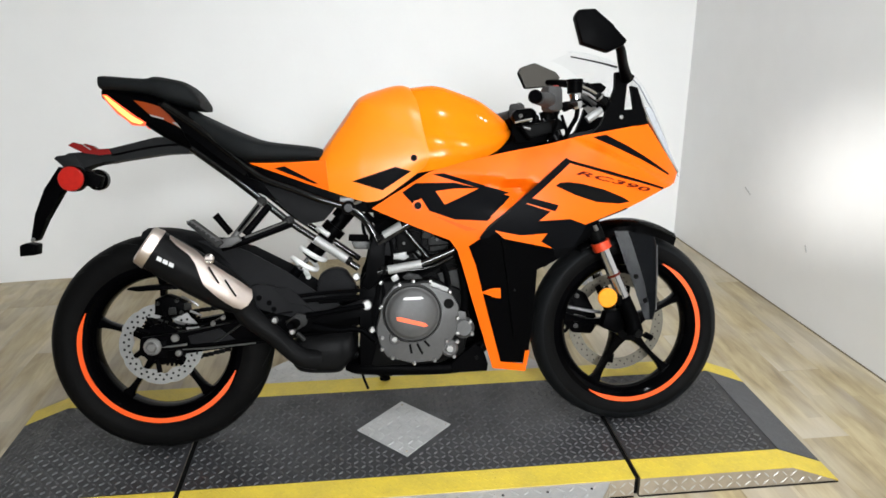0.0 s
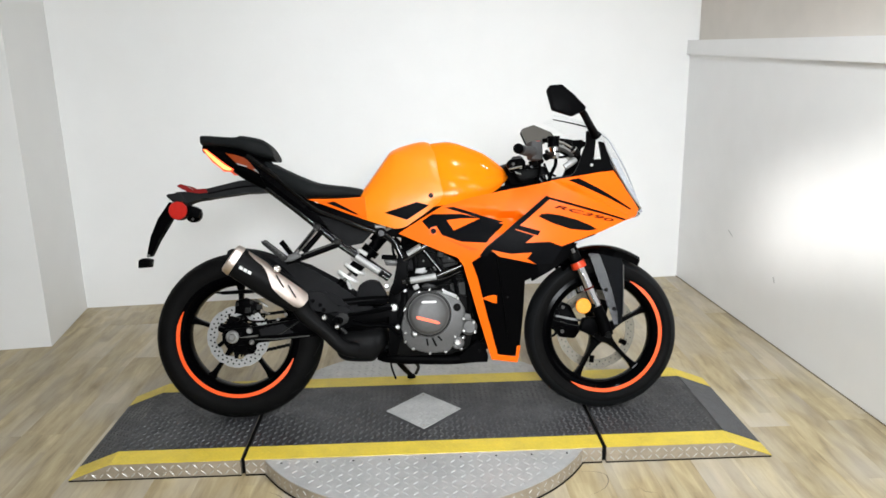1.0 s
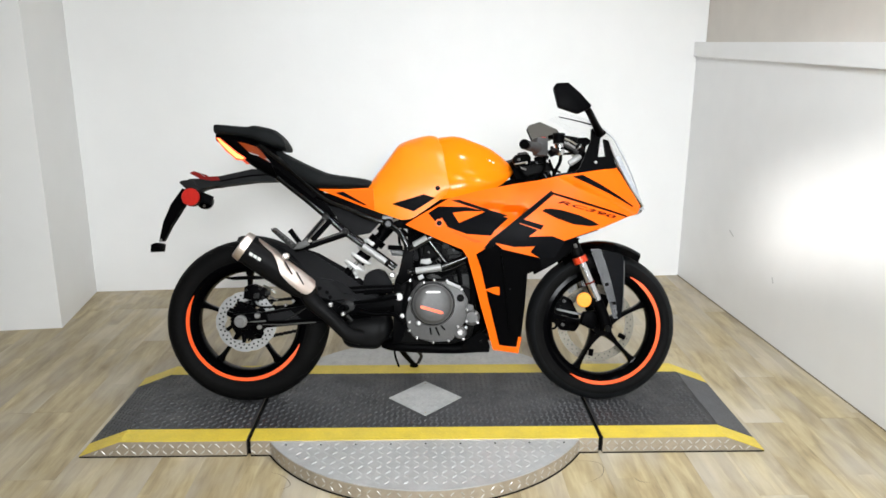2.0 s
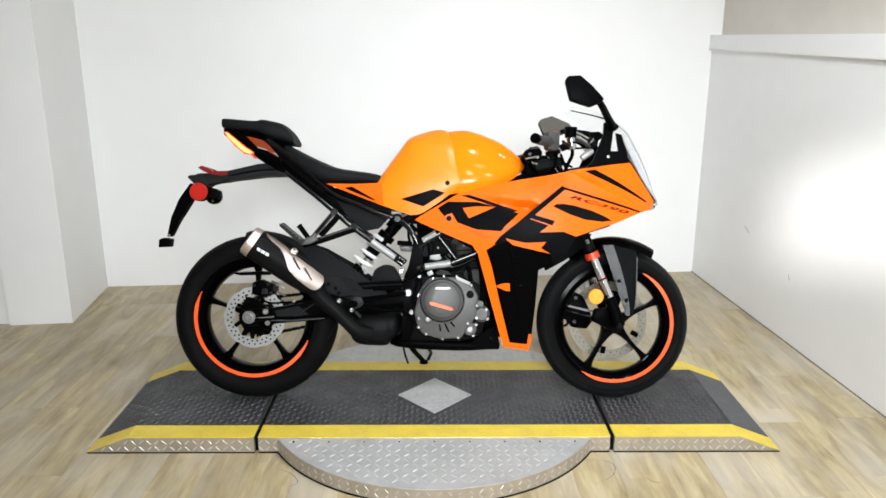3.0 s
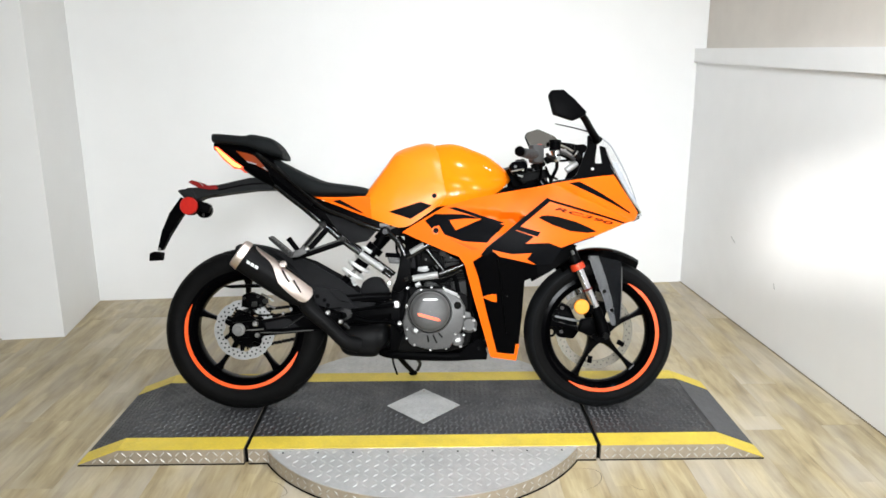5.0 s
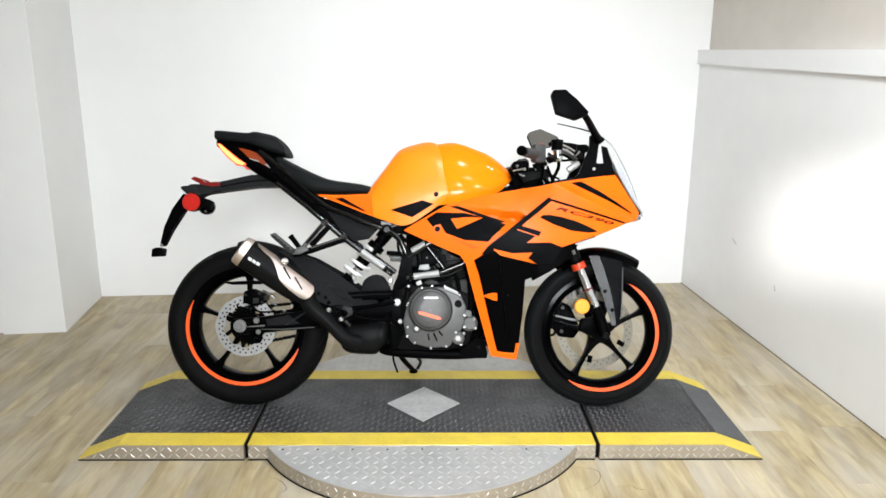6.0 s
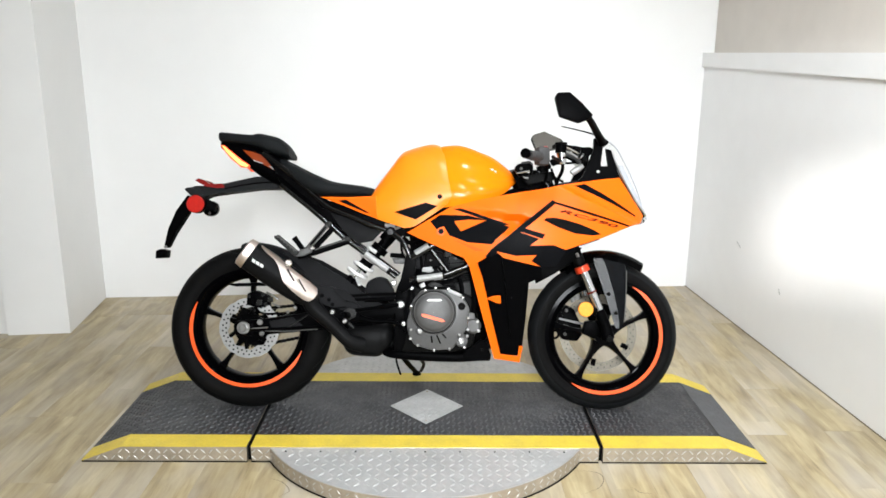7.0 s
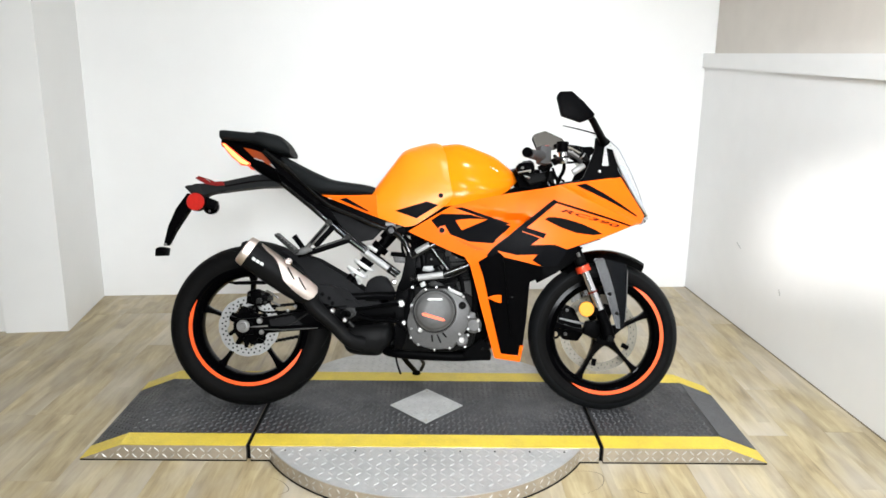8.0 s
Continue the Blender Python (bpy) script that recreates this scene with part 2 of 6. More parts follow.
bm = bmesh.new()
ends = []
for along, low, high in ((0.0, 1.346, 1.426), (2.80, 1.284, 1.390)):
    at = Vector(BACK_R) + right_way * along
    a, b = at - cap_n * 0.018, at + cap_n * 0.10
    ends.append([bm.verts.new((p.x, p.y, z)) for p, z in ((a, low), (a, high), (b, high), (b, low))])
for k in range(4):
    bm.faces.new((ends[0][k], ends[0][(k + 1) % 4], ends[1][(k + 1) % 4], ends[1][k]))
bm.faces.new(ends[0]), bm.faces.new(ends[1][::-1])
cap = tagged(mesh_object("trim_panel_cap", bm, PANEL_WHITE), "white painted cap rail on the wall panel", "trim", kind="structure")
# unseen side walls that close the room, white to bounce light into the bay
slab("wall_right_near", (1.76, -5.12, 0), (1.88, -0.97, CEILING), WALL, "unseen white wall that closes the room beside the bay")
slab("wall_left_far", (-4.42, -5.12, 0), (-4.3, 0.95, CEILING), WALL, "unseen white far side wall that closes the room")
# the unseen rear wall: a high narrow opening shapes the sun patch, a slit its streak
WIN = (-1.27, -0.50, 1.96, 2.45)
SLIT = (WIN[0] - 0.035, 2.70)
for lo, hi in (((-4.3, -5.12, 0), (SLIT[0], -5.0, CEILING)), ((SLIT[0], -5.12, 0), (WIN[0], -5.0, WIN[3])), ((SLIT[0], -5.12, SLIT[1]), (WIN[0], -5.0, CEILING)), ((WIN[1], -5.12, 0), (FILL_OPENING[0], -5.0, CEILING)), ((FILL_OPENING[1], -5.12, 0), (1.76, -5.0, CEILING)),
               ((FILL_OPENING[0], -5.12, 0), (FILL_OPENING[1], -5.0, FILL_OPENING[2])), ((FILL_OPENING[0], -5.12, FILL_OPENING[3]), (FILL_OPENING[1], -5.0, CEILING)),
               ((WIN[0], -5.12, 0), (WIN[1], -5.0, WIN[2])), ((WIN[0], -5.12, WIN[3]), (WIN[1], -5.0, CEILING))):
    slab("wall_rear", lo, hi, UNSEEN_GREY, "unseen dark grey rear wall with openings that let in light")
# white board added behind the fill lamp; keeps the sun out of its opening
tagged(mesh_object("window_blind", box(bmesh.new(), (FILL_OPENING[0], -5.11, FILL_OPENING[2]), (FILL_OPENING[1], -5.08, FILL_OPENING[3])), WALL), "white board that closes the added opening behind the fill lamp", "window", kind="structure")
# the ceiling is out of view and kept pale for its bounce
slab("ceiling", (-4.42, -5.12, CEILING), (2.0, 2.1, CEILING + 0.1), CEIL, "unseen white ceiling that closes the showroom")
for i, (lx, ly, _) in enumerate(LAMPS):
    fixture = tagged(new("ceiling_light"), "round white ceiling downlight with a bright diffuser", "ceiling light", "ceiling lights")
    fixture.location = (lx, ly, CEILING)
    part("housing", spin_up(bmesh.new(), [(0.09, 0), (0.125, 0), (0.125, -0.05), (0.115, -0.06), (0.09, -0.06)], 36), LAMP_WHITE, fixture)
    part("diffuser", spin_up(bmesh.new(), [(0.0005, -0.03), (0.089, -0.03), (0.089, -0.05), (0.0005, -0.05)], 36), LAMP_GLOW, fixture)

for (ax, ay), (bx, by) in ((BACK_R, RIGHT_NEAR),):
    d = Vector((bx - ax, by - ay)).normalized()
    n = Vector((d.y, -d.x)) * 0.004
    outline = [(ax, ay), (bx, by), (bx + n.x, by + n.y), (ax + n.x, ay + n.y)]
    tagged(mesh_object("baseboard", prism(bmesh.new(), outline, "z", 0, 0.0035), JOINT), "thin brown gap line along the wall foot", "baseboard", kind="structure")

# small marks on the white panel and return wall
for (px, py, pz, ln, tilt) in ((0, 1.18, 0.43, 0.055, 25), (0, 0.72, 0.31, 0.03, 60)):
    s = (BACK_R[1] - py) / (BACK_R[1] - RIGHT_NEAR[1])
    x = BACK_R[0] + s * (RIGHT_NEAR[0] - BACK_R[0])
    mark = tagged(mesh_object("scuff_mark", box(bmesh.new(), (-0.001, -ln / 2, -0.003), (0.001, ln / 2, 0.003), 0.0008), SCUFF), "thin grey scuff on the white wall panel", "scuff", "scuffs on the panel")
    mark.matrix_world = pose(x - 0.001, py, pz, tilt, 0, 3)

# ---- turntable platform and ramps ----
H = 0.06
SEAM, TIP, CREST, HALF = 0.615, 1.196, 1.055, 0.318
DISC = 0.624


def lozenges(bm, spots, z, length=0.0195, width=0.0062, height=0.0022):
    """Raised tread lozenges at (x, y, degrees), each a low six-sided ridge."""
    for x, y, a in spots:
        c, s = math.cos(radians(a)), math.sin(radians(a))
        def p(u, v, h):
            px, py = x + u * c - v * s, y + u * s + v * c
            return bm.verts.new((px, py, (z(px, py) if callable(z) else z) + h))
        l, w = length / 2, width / 2
        ring = [p(-l, 0, 0), p(-l * 0.4, -w, 0), p(l * 0.4, -w, 0), p(l, 0, 0), p(l * 0.4, w, 0), p(-l * 0.4, w, 0)]
        t0, t1 = p(-l * 0.5, 0, height), p(l * 0.5, 0, height)
        for f in ((0, 1, t0), (1, 2, t1, t0), (2, 3, t1), (3, 4, t1), (4, 5, t0, t1), (5, 0, t0)):
            bm.faces.new([ring[k] if isinstance(k, int) else k for k in f])
    return bm


def tread(x0, x1, y0, y1, step=0.026, inside=lambda x, y: True, turn=0):
    spots = []
    rows = int((y1 - y0) / step)
    cols = int((x1 - x0) / step)
    for j in range(rows):
        for i in range(cols):
            x, y = x0 + (i + 0.5) * (x1 - x0) / cols, y0 + (j + 0.5) * (y1 - y0) / rows
            if inside(x, y):
                spots.append((x, y, turn + (45 if (i + j) % 2 else -45)))
    return spots


def in_diamond(x, y):
    return abs(x) / 0.1405 + abs(y) / 0.149 < 1.1


turntable = tagged(new("motorcycle_turntable"), "low metal motorcycle turntable with black tread deck and yellow edges", "turntable")
n = 96
bm = bmesh.new()
prism(bm, [(DISC * math.cos(2 * math.pi * i / n), DISC * math.sin(2 * math.pi * i / n)) for i in range(n)], "z", 0.004, H - 0.006)
bmesh.ops.bevel(bm, geom=[e for e in bm.edges if abs(e.verts[0].co.z - e.verts[1].co.z) < 1e-5], offset=0.0015, segments=1, affect="EDGES")
disc = part("disc", bm, ALU_PLATE, turntable, "round bare diamond-plate turntable disc", angle=30)
part("disc_tread", lozenges(bmesh.new(), tread(-DISC, DISC, -DISC, DISC, 0.03, lambda x, y: math.hypot(x, y) < DISC - 0.02 and abs(y) > HALF + 0.008, 0), H - 0.006, 0.027, 0.008), ALU_PLATE, disc, smooth=False)["kind"] = "stuff"
bm = bmesh.new()
rim_n = 120
for i in range(rim_n):
    a0, a1 = 2 * math.pi * i / rim_n, 2 * math.pi * (i + 1) / rim_n
    q = [bm.verts.new((r * math.cos(a), r * math.sin(a), z)) for a, r, z in ((a0, DISC + 0.002, 0.004), (a1, DISC + 0.002, 0.004), (a1, DISC + 0.002, H - 0.009), (a0, DISC + 0.002, H - 0.009))]
    bm.faces.new(q)
bmesh.ops.remove_doubles(bm, verts=bm.verts, dist=1e-5)
bmesh.ops.solidify(bm, geom=bm.faces[:], thickness=0.0015)
part("skirt", bm, SIDE_PLATE, disc, "tan-tinged scuffed metal skirt", angle=30)
deck = part("deck", box(bmesh.new(), (-SEAM + 0.009, -HALF, 0.004), (SEAM - 0.009, HALF, H - 0.002), 0.002), SIDE_PLATE, turntable, "scuffed metal deck sides", smooth=False)
STRIPE = 0.084
part("tread_sheet", box(bmesh.new(), (-SEAM + 0.009, -HALF + STRIPE, H - 0.0015), (SEAM - 0.009, HALF - STRIPE, H)), TREAD_BLACK, deck, "black worn raised-tread sheet", smooth=False)
part("tread_texture", lozenges(bmesh.new(), tread(-SEAM + 0.01, SEAM - 0.01, -HALF + STRIPE, HALF - STRIPE, 0.0205, lambda x, y: not in_diamond(x, y)), H, height=0.003), TREAD_WORN, deck, smooth=False)["kind"] = "stuff"
for side in (-1, 1):
    y0, y1 = sorted((side * (HALF - STRIPE), side * (HALF + 0.001)))
    part("safety_stripe", box(bmesh.new(), (-SEAM + 0.009, y0, H - 0.0015), (SEAM - 0.009, y1, H + 0.0008)), YELLOW, deck, "chipped yellow edge stripe", smooth=False)
    part("stripe_texture", lozenges(bmesh.new(), tread(-SEAM + 0.01, SEAM - 0.01, y0 + 0.002, y1 - 0.002, 0.0215), H + 0.0008, height=0.0008), YELLOW, deck, smooth=False)["kind"] = "stuff"
A, A_Y = 0.1405, 0.149
bm = prism(bmesh.new(), [(A, 0), (0, A_Y), (-A, 0), (0, -A_Y)], "z", H, H + 0.003)
plate = part("diamond_inset", bm, ALU_PLATE, turntable, "bare aluminium diamond-shaped plate", smooth=False)
part("inset_texture", lozenges(bmesh.new(), tread(-A, A, -A_Y, A_Y, 0.027, lambda x, y: abs(x) / A + abs(y) / A_Y < 0.9, 0), H + 0.003, 0.027, 0.008), ALU_PLATE, plate, smooth=False)["kind"] = "stuff"
for sx, sy in ((1, 0), (-1, 0), (0, 1), (0, -1)):
    bm = bmesh.new()
    bmesh.ops.create_cone(bm, cap_ends=True, segments=10, radius1=0.004, radius2=0.003, depth=0.002, matrix=pose(sx * (A - 0.014), sy * (A - 0.014), H + 0.0038))
    part("rivet", bm, SIDE_PLATE, plate)


def ramp_height(x):
    x = abs(x)
    return H if x < CREST else H - (H - 0.006) * (x - CREST) / (TIP - CREST)


def side_lozenges(xs):
    """Two rows of lozenges pressed out of the upright outer sheet."""
    bm = bmesh.new()
    for i, x in enumerate(xs):
        for j in range(2):
            z = 0.017 + j * 0.024
            if z < ramp_height(x) - 0.010:
                lozenges(bm, [(0, 0, 45 if (i + j) % 2 else -45)], 0, 0.025, 0.0046, 0.0018)
                for v in list(bm.verts)[-8:]:
                    v.co = Vector((x + v.co.x, -HALF - v.co.z, z + v.co.y))
    return bm


part("side_texture", side_lozenges([s * x for s in (-1, 1) for x in (0.548, 0.574, 0.598)]), RAISED_PLATE, deck, smooth=False)["kind"] = "stuff"
bm = bmesh.new()
for i in range(60):
    for j in range(2):
        turn = radians(180 + 3 * (i + 0.5))
        lozenges(bm, [(0, 0, 45 if (i + j) % 2 else -45)], 0, 0.020, 0.0042, 0.0015)
        for v in list(bm.verts)[-8:]:
            r, along = DISC + 0.002 + v.co.z, turn + v.co.x / DISC
            v.co = Vector((r * math.cos(along), r * math.sin(along), 0.017 + 0.020 * j + v.co.y))
part("skirt_texture", bm, RAISED_PLATE, disc, smooth=False)["kind"] = "stuff"
for k in range(9):
    bm = bmesh.new()
    x = -0.48 + 0.12 * k
    bmesh.ops.create_cone(bm, cap_ends=True, segments=10, radius1=0.0042, radius2=0.0030, depth=0.002, matrix=pose(x, -HALF - 0.022, H - 0.005))
    part("rivet", bm, GAP_BLACK, disc)


# black strips draw the shadow line where deck and disc meet the floor
part("foot_edge", box(bmesh.new(), (-SEAM + 0.009, -HALF - 0.0022, 0.0004), (SEAM - 0.009, HALF + 0.0022, 0.0042)), GAP_BLACK, deck, smooth=False)
part("foot_edge", spin_up(bmesh.new(), [(DISC - 0.02, 0.0006), (DISC + 0.0052, 0.0006), (DISC + 0.0052, 0.0046), (DISC - 0.02, 0.0046)], 96), GAP_BLACK, disc, smooth=False)


def build_ramp(side):
    ramp = tagged(new("platform_ramp"), "black tread end ramp with yellow edge stripes and metal sides", "ramp", "platform ramps")
    a, b, c = SEAM + 0.006, CREST, TIP
    def sx(pts):
        return [(side * x, z) for x, z in pts]
    bm = prism(bmesh.new(), sx([(a, 0.003), (c, 0.003), (c, 0.006), (b, H - 0.002), (a, H - 0.002)]), "y", -HALF, HALF)
    body = part("body", bm, SIDE_PLATE, ramp, "scuffed tan-grey metal ramp sides", smooth=False)
    for f0, f1, mat, name in ((-HALF + STRIPE, HALF - STRIPE, TREAD_BLACK, "tread_sheet"), (-HALF - 0.001, -HALF + STRIPE, YELLOW, "safety_stripe"), (HALF - STRIPE, HALF + 0.001, YELLOW, "safety_stripe")):
        up = 0.0 if mat is TREAD_BLACK else 0.0008
        bm = prism(bmesh.new(), sx([(a, H - 0.0018), (b, H - 0.0018), (c, 0.0045), (c, 0.0065 + up), (b, H + up), (a, H + up)]), "y", f0, f1)
        part(name, bm, mat, body, smooth=False)
        far = c - 0.012 if side < 0 or mat is YELLOW else b - 0.012
        xs = sorted((side * (a + 0.006), side * far))
        part("tread_texture", lozenges(bmesh.new(), tread(xs[0], xs[1], f0 + 0.002, f1 - 0.002, 0.0205), lambda x, y: ramp_height(x) + up, height=0.003 if mat is TREAD_BLACK else 0.0008), TREAD_WORN if mat is TREAD_BLACK else mat, body, smooth=False)["kind"] = "stuff"
    part("side_texture", side_lozenges([side * (a + 0.02 + i * 0.0262) for i in range(22)]), RAISED_PLATE, body, smooth=False)["kind"] = "stuff"
    if side > 0:
        bm = prism(bmesh.new(), sx([(b + 0.004, H - 0.001), (c - 0.004, 0.0085), (c - 0.004, 0.0095), (b + 0.004, H + 0.0006)]), "y", -HALF + STRIPE + 0.004, HALF - STRIPE - 0.004)
        part("grit_strip", bm, GRIT, ramp, "rough grey grit strip", smooth=False)
    # a black strip for the ramp's shadow line on the floor
    part("foot_edge", box(bmesh.new(), (min(side * a, side * c), -HALF - 0.0022, 0.0004), (max(side * a, side * c), HALF + 0.0022, 0.0042)), GAP_BLACK, ramp, smooth=False)
    # black filler stands in for the dark of the open gap
    x0, x1 = sorted((side * (SEAM - 0.008), side * (SEAM + 0.005)))
    part("gap_seal", box(bmesh.new(), (x0, -HALF + 0.012, 0.003), (x1, HALF - 0.012, H - 0.004)), GAP_BLACK, ramp, smooth=False)
    return ramp


build_ramp(-1), build_ramp(1)

# ---- motorcycle: x ahead, y to its left, z up in its own frame, which leans on the side stand ----
LEAN = 13.86
bike = tagged(new("motorcycle"), "orange and black faired sport motorcycle leaning on its side stand", "motorcycle")
bike.matrix_world = pose(0.0014, -0.0189, H, -LEAN, 0, 0)

ORANGE = material("orange_satin_paint", (0.78, 0.112, 0.0015), 0.34, vary=0.05, scale=3, spec=0.13, bump=0.02, bump_scale=300)
ORANGE_GLOSS = material("orange_gloss_paint", (0.81, 0.180, 0.003), 0.15, vary=0.05, scale=3, spec=0.12)
ORANGE_STRIPE = material("orange_rim_tape", (0.90, 0.092, 0.008), 0.4, vary=0.12, scale=20)
RED_TEXT = material("red_lettering", (0.085, 0.008, 0.004), 0.5, vary=0.1, scale=30, spec=0.05)
BLACK_GLOSS = material("black_gloss_paint", (0.0011, 0.0011, 0.0013), 0.14, vary=0.3, scale=6, coat=0.0, spec=0.08)
SILENCER_BLACK = material("black_silencer_coating", (0.0060, 0.0060, 0.0062), 0.42, vary=0.3, scale=14, bump=0.2, bump_scale=220, spec=0.04)
RIM_BLACK = material("gloss_black_wheel_lacquer", (0.0010, 0.0010, 0.0012), 0.10, vary=0.2, scale=9, spec=0.03)
BLACK_SATIN = material("black_satin_plastic", (0.0011, 0.0011, 0.0013), 0.40, vary=0.3, scale=9, bump=0.12, bump_scale=260, rough_vary=0.08, spec=0.012)
BLACK_MATT = material("black_matt_plastic", (0.0018, 0.0018, 0.002), 0.62, vary=0.3, scale=12, bump=0.3, bump_scale=320, spec=0.008)
DECAL_BLACK = material("black_vinyl_decal", (0.0034, 0.0036, 0.0042), 0.34, vary=0.2, scale=10, spec=0.012)
GREY_PLASTIC = material("dark_grey_plastic", (0.0120, 0.0120, 0.0127), 0.44, vary=0.25, scale=8, bump=0.2, bump_scale=240, spec=0.018)
GUARD_GREY = material("blue_grey_satin_guard", (0.0016, 0.0024, 0.0040), 0.26, metal=0.0, spec=0.19, vary=0.15, scale=6)
RUBBER = material("tyre_rubber", (0.0030, 0.0030, 0.0031), 0.5, second=(0.0054, 0.0053, 0.0052), scale=7, bump=0.35, bump_scale=190, rough_vary=0.12, spec=0.022)
# front tread only: sheen of the bright wall put into a lighter colour
TREAD_SHEEN = material("tread_sheen_rubber", (0.0062, 0.0068, 0.0074), 0.52, second=(0.0042, 0.0046, 0.0050), scale=9, bump=0.3, bump_scale=190, rough_vary=0.1, spec=0.10)
GROOVE = material("tyre_groove", (0.0015, 0.0015, 0.0015), 0.9, vary=0.2, scale=20)
CARRIER_GREY = material("grey_moulded_plastic", (0.014, 0.0145, 0.015), 0.5, vary=0.25, scale=9, bump=0.25, bump_scale=240, spec=0.04)
SEAT_VINYL = material("black_grained_seat_vinyl", (0.0095, 0.0105, 0.011), 0.55, vary=0.25, scale=9, bump=0.6, bump_scale=420, spec=0.05)
CASE_GREY = material("grey_cast_engine_paint", (0.078, 0.077, 0.076), 0.42, metal=0.2, vary=0.25, scale=14, bump=0.35, bump_scale=300, rough_vary=0.1, spec=0.25)
CASE_DARK = material("dark_cast_engine_paint", (0.0030, 0.0030, 0.0030), 0.46, vary=0.35, scale=16, bump=0.4, bump_scale=240, spec=0.035)
STEEL = material("brushed_stainless", (0.60, 0.55, 0.51), 0.3, metal=1.0, vary=0.18, scale=12, bump=0.12, bump_scale=90, stretch=(1, 1, 6), rough_vary=0.1)
WARM_STEEL = material("heat_tinted_stainless", (0.74, 0.65, 0.59), 0.48, metal=1.0, vary=0.14, scale=9, bump=0.1, bump_scale=120, rough_vary=0.08)
CHROME = material("chromed_fork_tube", (0.50, 0.50, 0.51), 0.16, metal=1.0, vary=0.08, scale=10)
ZINC = material("zinc_bolt", (0.25, 0.247, 0.24), 0.36, metal=0.85, vary=0.2, scale=60)
DISC_DULL = material("dull_brake_disc_steel", (0.17, 0.155, 0.125), 0.42, metal=0.6, vary=0.3, scale=30)
DISC_STEEL = material("brake_disc_steel", (0.35, 0.35, 0.343), 0.4, metal=0.8, vary=0.22, scale=30, rough_vary=0.12)
SPRING_WHITE = material("white_spring_coating", (0.72, 0.72, 0.70), 0.35, vary=0.12, scale=20)
SILVER = material("silver_painted_alloy", (0.29, 0.29, 0.286), 0.5, metal=0.3, vary=0.2, scale=14)
AMBER = material("amber_reflector_plastic", (0.80, 0.27, 0.005), 0.35, vary=0.2, scale=90, spec=0.3)
# darker orange for the painted shading of a fairing crease
SHADE_ORANGE = material("crease_shade_orange", (0.60, 0.085, 0.003), 0.4, vary=0.08, scale=6, spec=0.15)
# tail flash orange, darkened for the shade under the seat
SEAT_SHADE_ORANGE = material("seat_shade_orange", (0.20, 0.030, 0.004), 0.4, vary=0.1, scale=6, spec=0.12)
ORANGE_COVER = material("orange_satin_tank_paint", (0.79, 0.186, 0.004), 0.34, vary=0.05, scale=3, spec=0.3)
DARK_RED = material("dark_red_lens", (0.17, 0.007, 0.006), 0.25, vary=0.2, scale=60)
RED_LENS = material("red_reflector_plastic", (0.40, 0.012, 0.007), 0.34, vary=0.25, scale=90, coat=0.1, spec=0.2)
WHITE_MARK = material("white_print", (0.62, 0.62, 0.61), 0.5, vary=0.1, scale=40)
MIRROR = material("mirror_glass", (0.036, 0.033, 0.029), 0.30, metal=1.0)
SCREEN = bpy.data.materials.new("clear_windscreen")
SCREEN.use_nodes = True
see, shine, both_ways = [SCREEN.node_tree.nodes.new(k) for k in ("ShaderNodeBsdfTransparent", "ShaderNodeBsdfGlossy", "ShaderNodeMixShader")]
see.inputs["Color"].default_value, shine.inputs["Roughness"].default_value, both_ways.inputs[0].default_value = (0.97, 0.975, 0.98, 1), 0.04, 0.05
SCREEN.node_tree.links.new(see.outputs[0], both_ways.inputs[1])
SCREEN.node_tree.links.new(shine.outputs[0], both_ways.inputs[2])
SCREEN.node_tree.links.new(both_ways.outputs[0], SCREEN.node_tree.nodes["Material Output"].inputs[0])
LAMP_LENS = clear("headlamp_lens", (0.95, 0.97, 0.99), 0.05, 1.3)
TAIL_GLOW = glow("lit_tail_lamp", (1.0, 0.50, 0.12), 1.3)
TAIL_RED = glow("lit_red_tail_lens", (1.0, 0.10, 0.03), 0.5)
LENS_GREY = material("pale_lens_grey", (0.40, 0.42, 0.45), 0.16, vary=0.25, scale=18, coat=0.5)
FRAME_BLACK = material("black_frame_lacquer", (0.0016, 0.0016, 0.0018), 0.14, vary=0.2, scale=9, spec=0.4)
ENGINE_MID = material("mid_grey_cast_alloy", (0.016, 0.016, 0.0156), 0.48, metal=0.2, vary=0.3, scale=22, bump=0.5, bump_scale=160, spec=0.12)
FORK_RED = material("red_orange_anodised_ring", (0.62, 0.050, 0.012), 0.35, metal=0.3, vary=0.12, scale=20)
GRIP_GREY = material("grey_grip_rubber", (0.052, 0.051, 0.051), 0.6, vary=0.3, scale=20, bump=0.6, bump_scale=260, spec=0.2)
DISPLAY = material("display_glass", (0.01, 0.011, 0.013), 0.08, coat=1.0, vary=0.2, scale=8)


def lerp(x, xs, ys):
    return float(np.interp(x, xs, ys))


def flow(x, xs, ys):
    """A smooth curve through points, level past its ends."""
    if x <= xs[0] or x >= xs[-1]:
        return ys[0] if x <= xs[0] else ys[-1]
    k = max(i for i in range(len(xs) - 1) if xs[i] <= x)
    def lean(i):
        a, b = max(i - 1, 0), min(i + 1, len(xs) - 1)
        return (ys[b] - ys[a]) / (xs[b] - xs[a])
    h = xs[k + 1] - xs[k]
    t = (x - xs[k]) / h
    return ((1 + 2 * t) * (1 - t) ** 2 * ys[k] + t * (1 - t) ** 2 * h * lean(k)
            + t * t * (3 - 2 * t) * ys[k + 1] + t * t * (t - 1) * h * lean(k + 1))


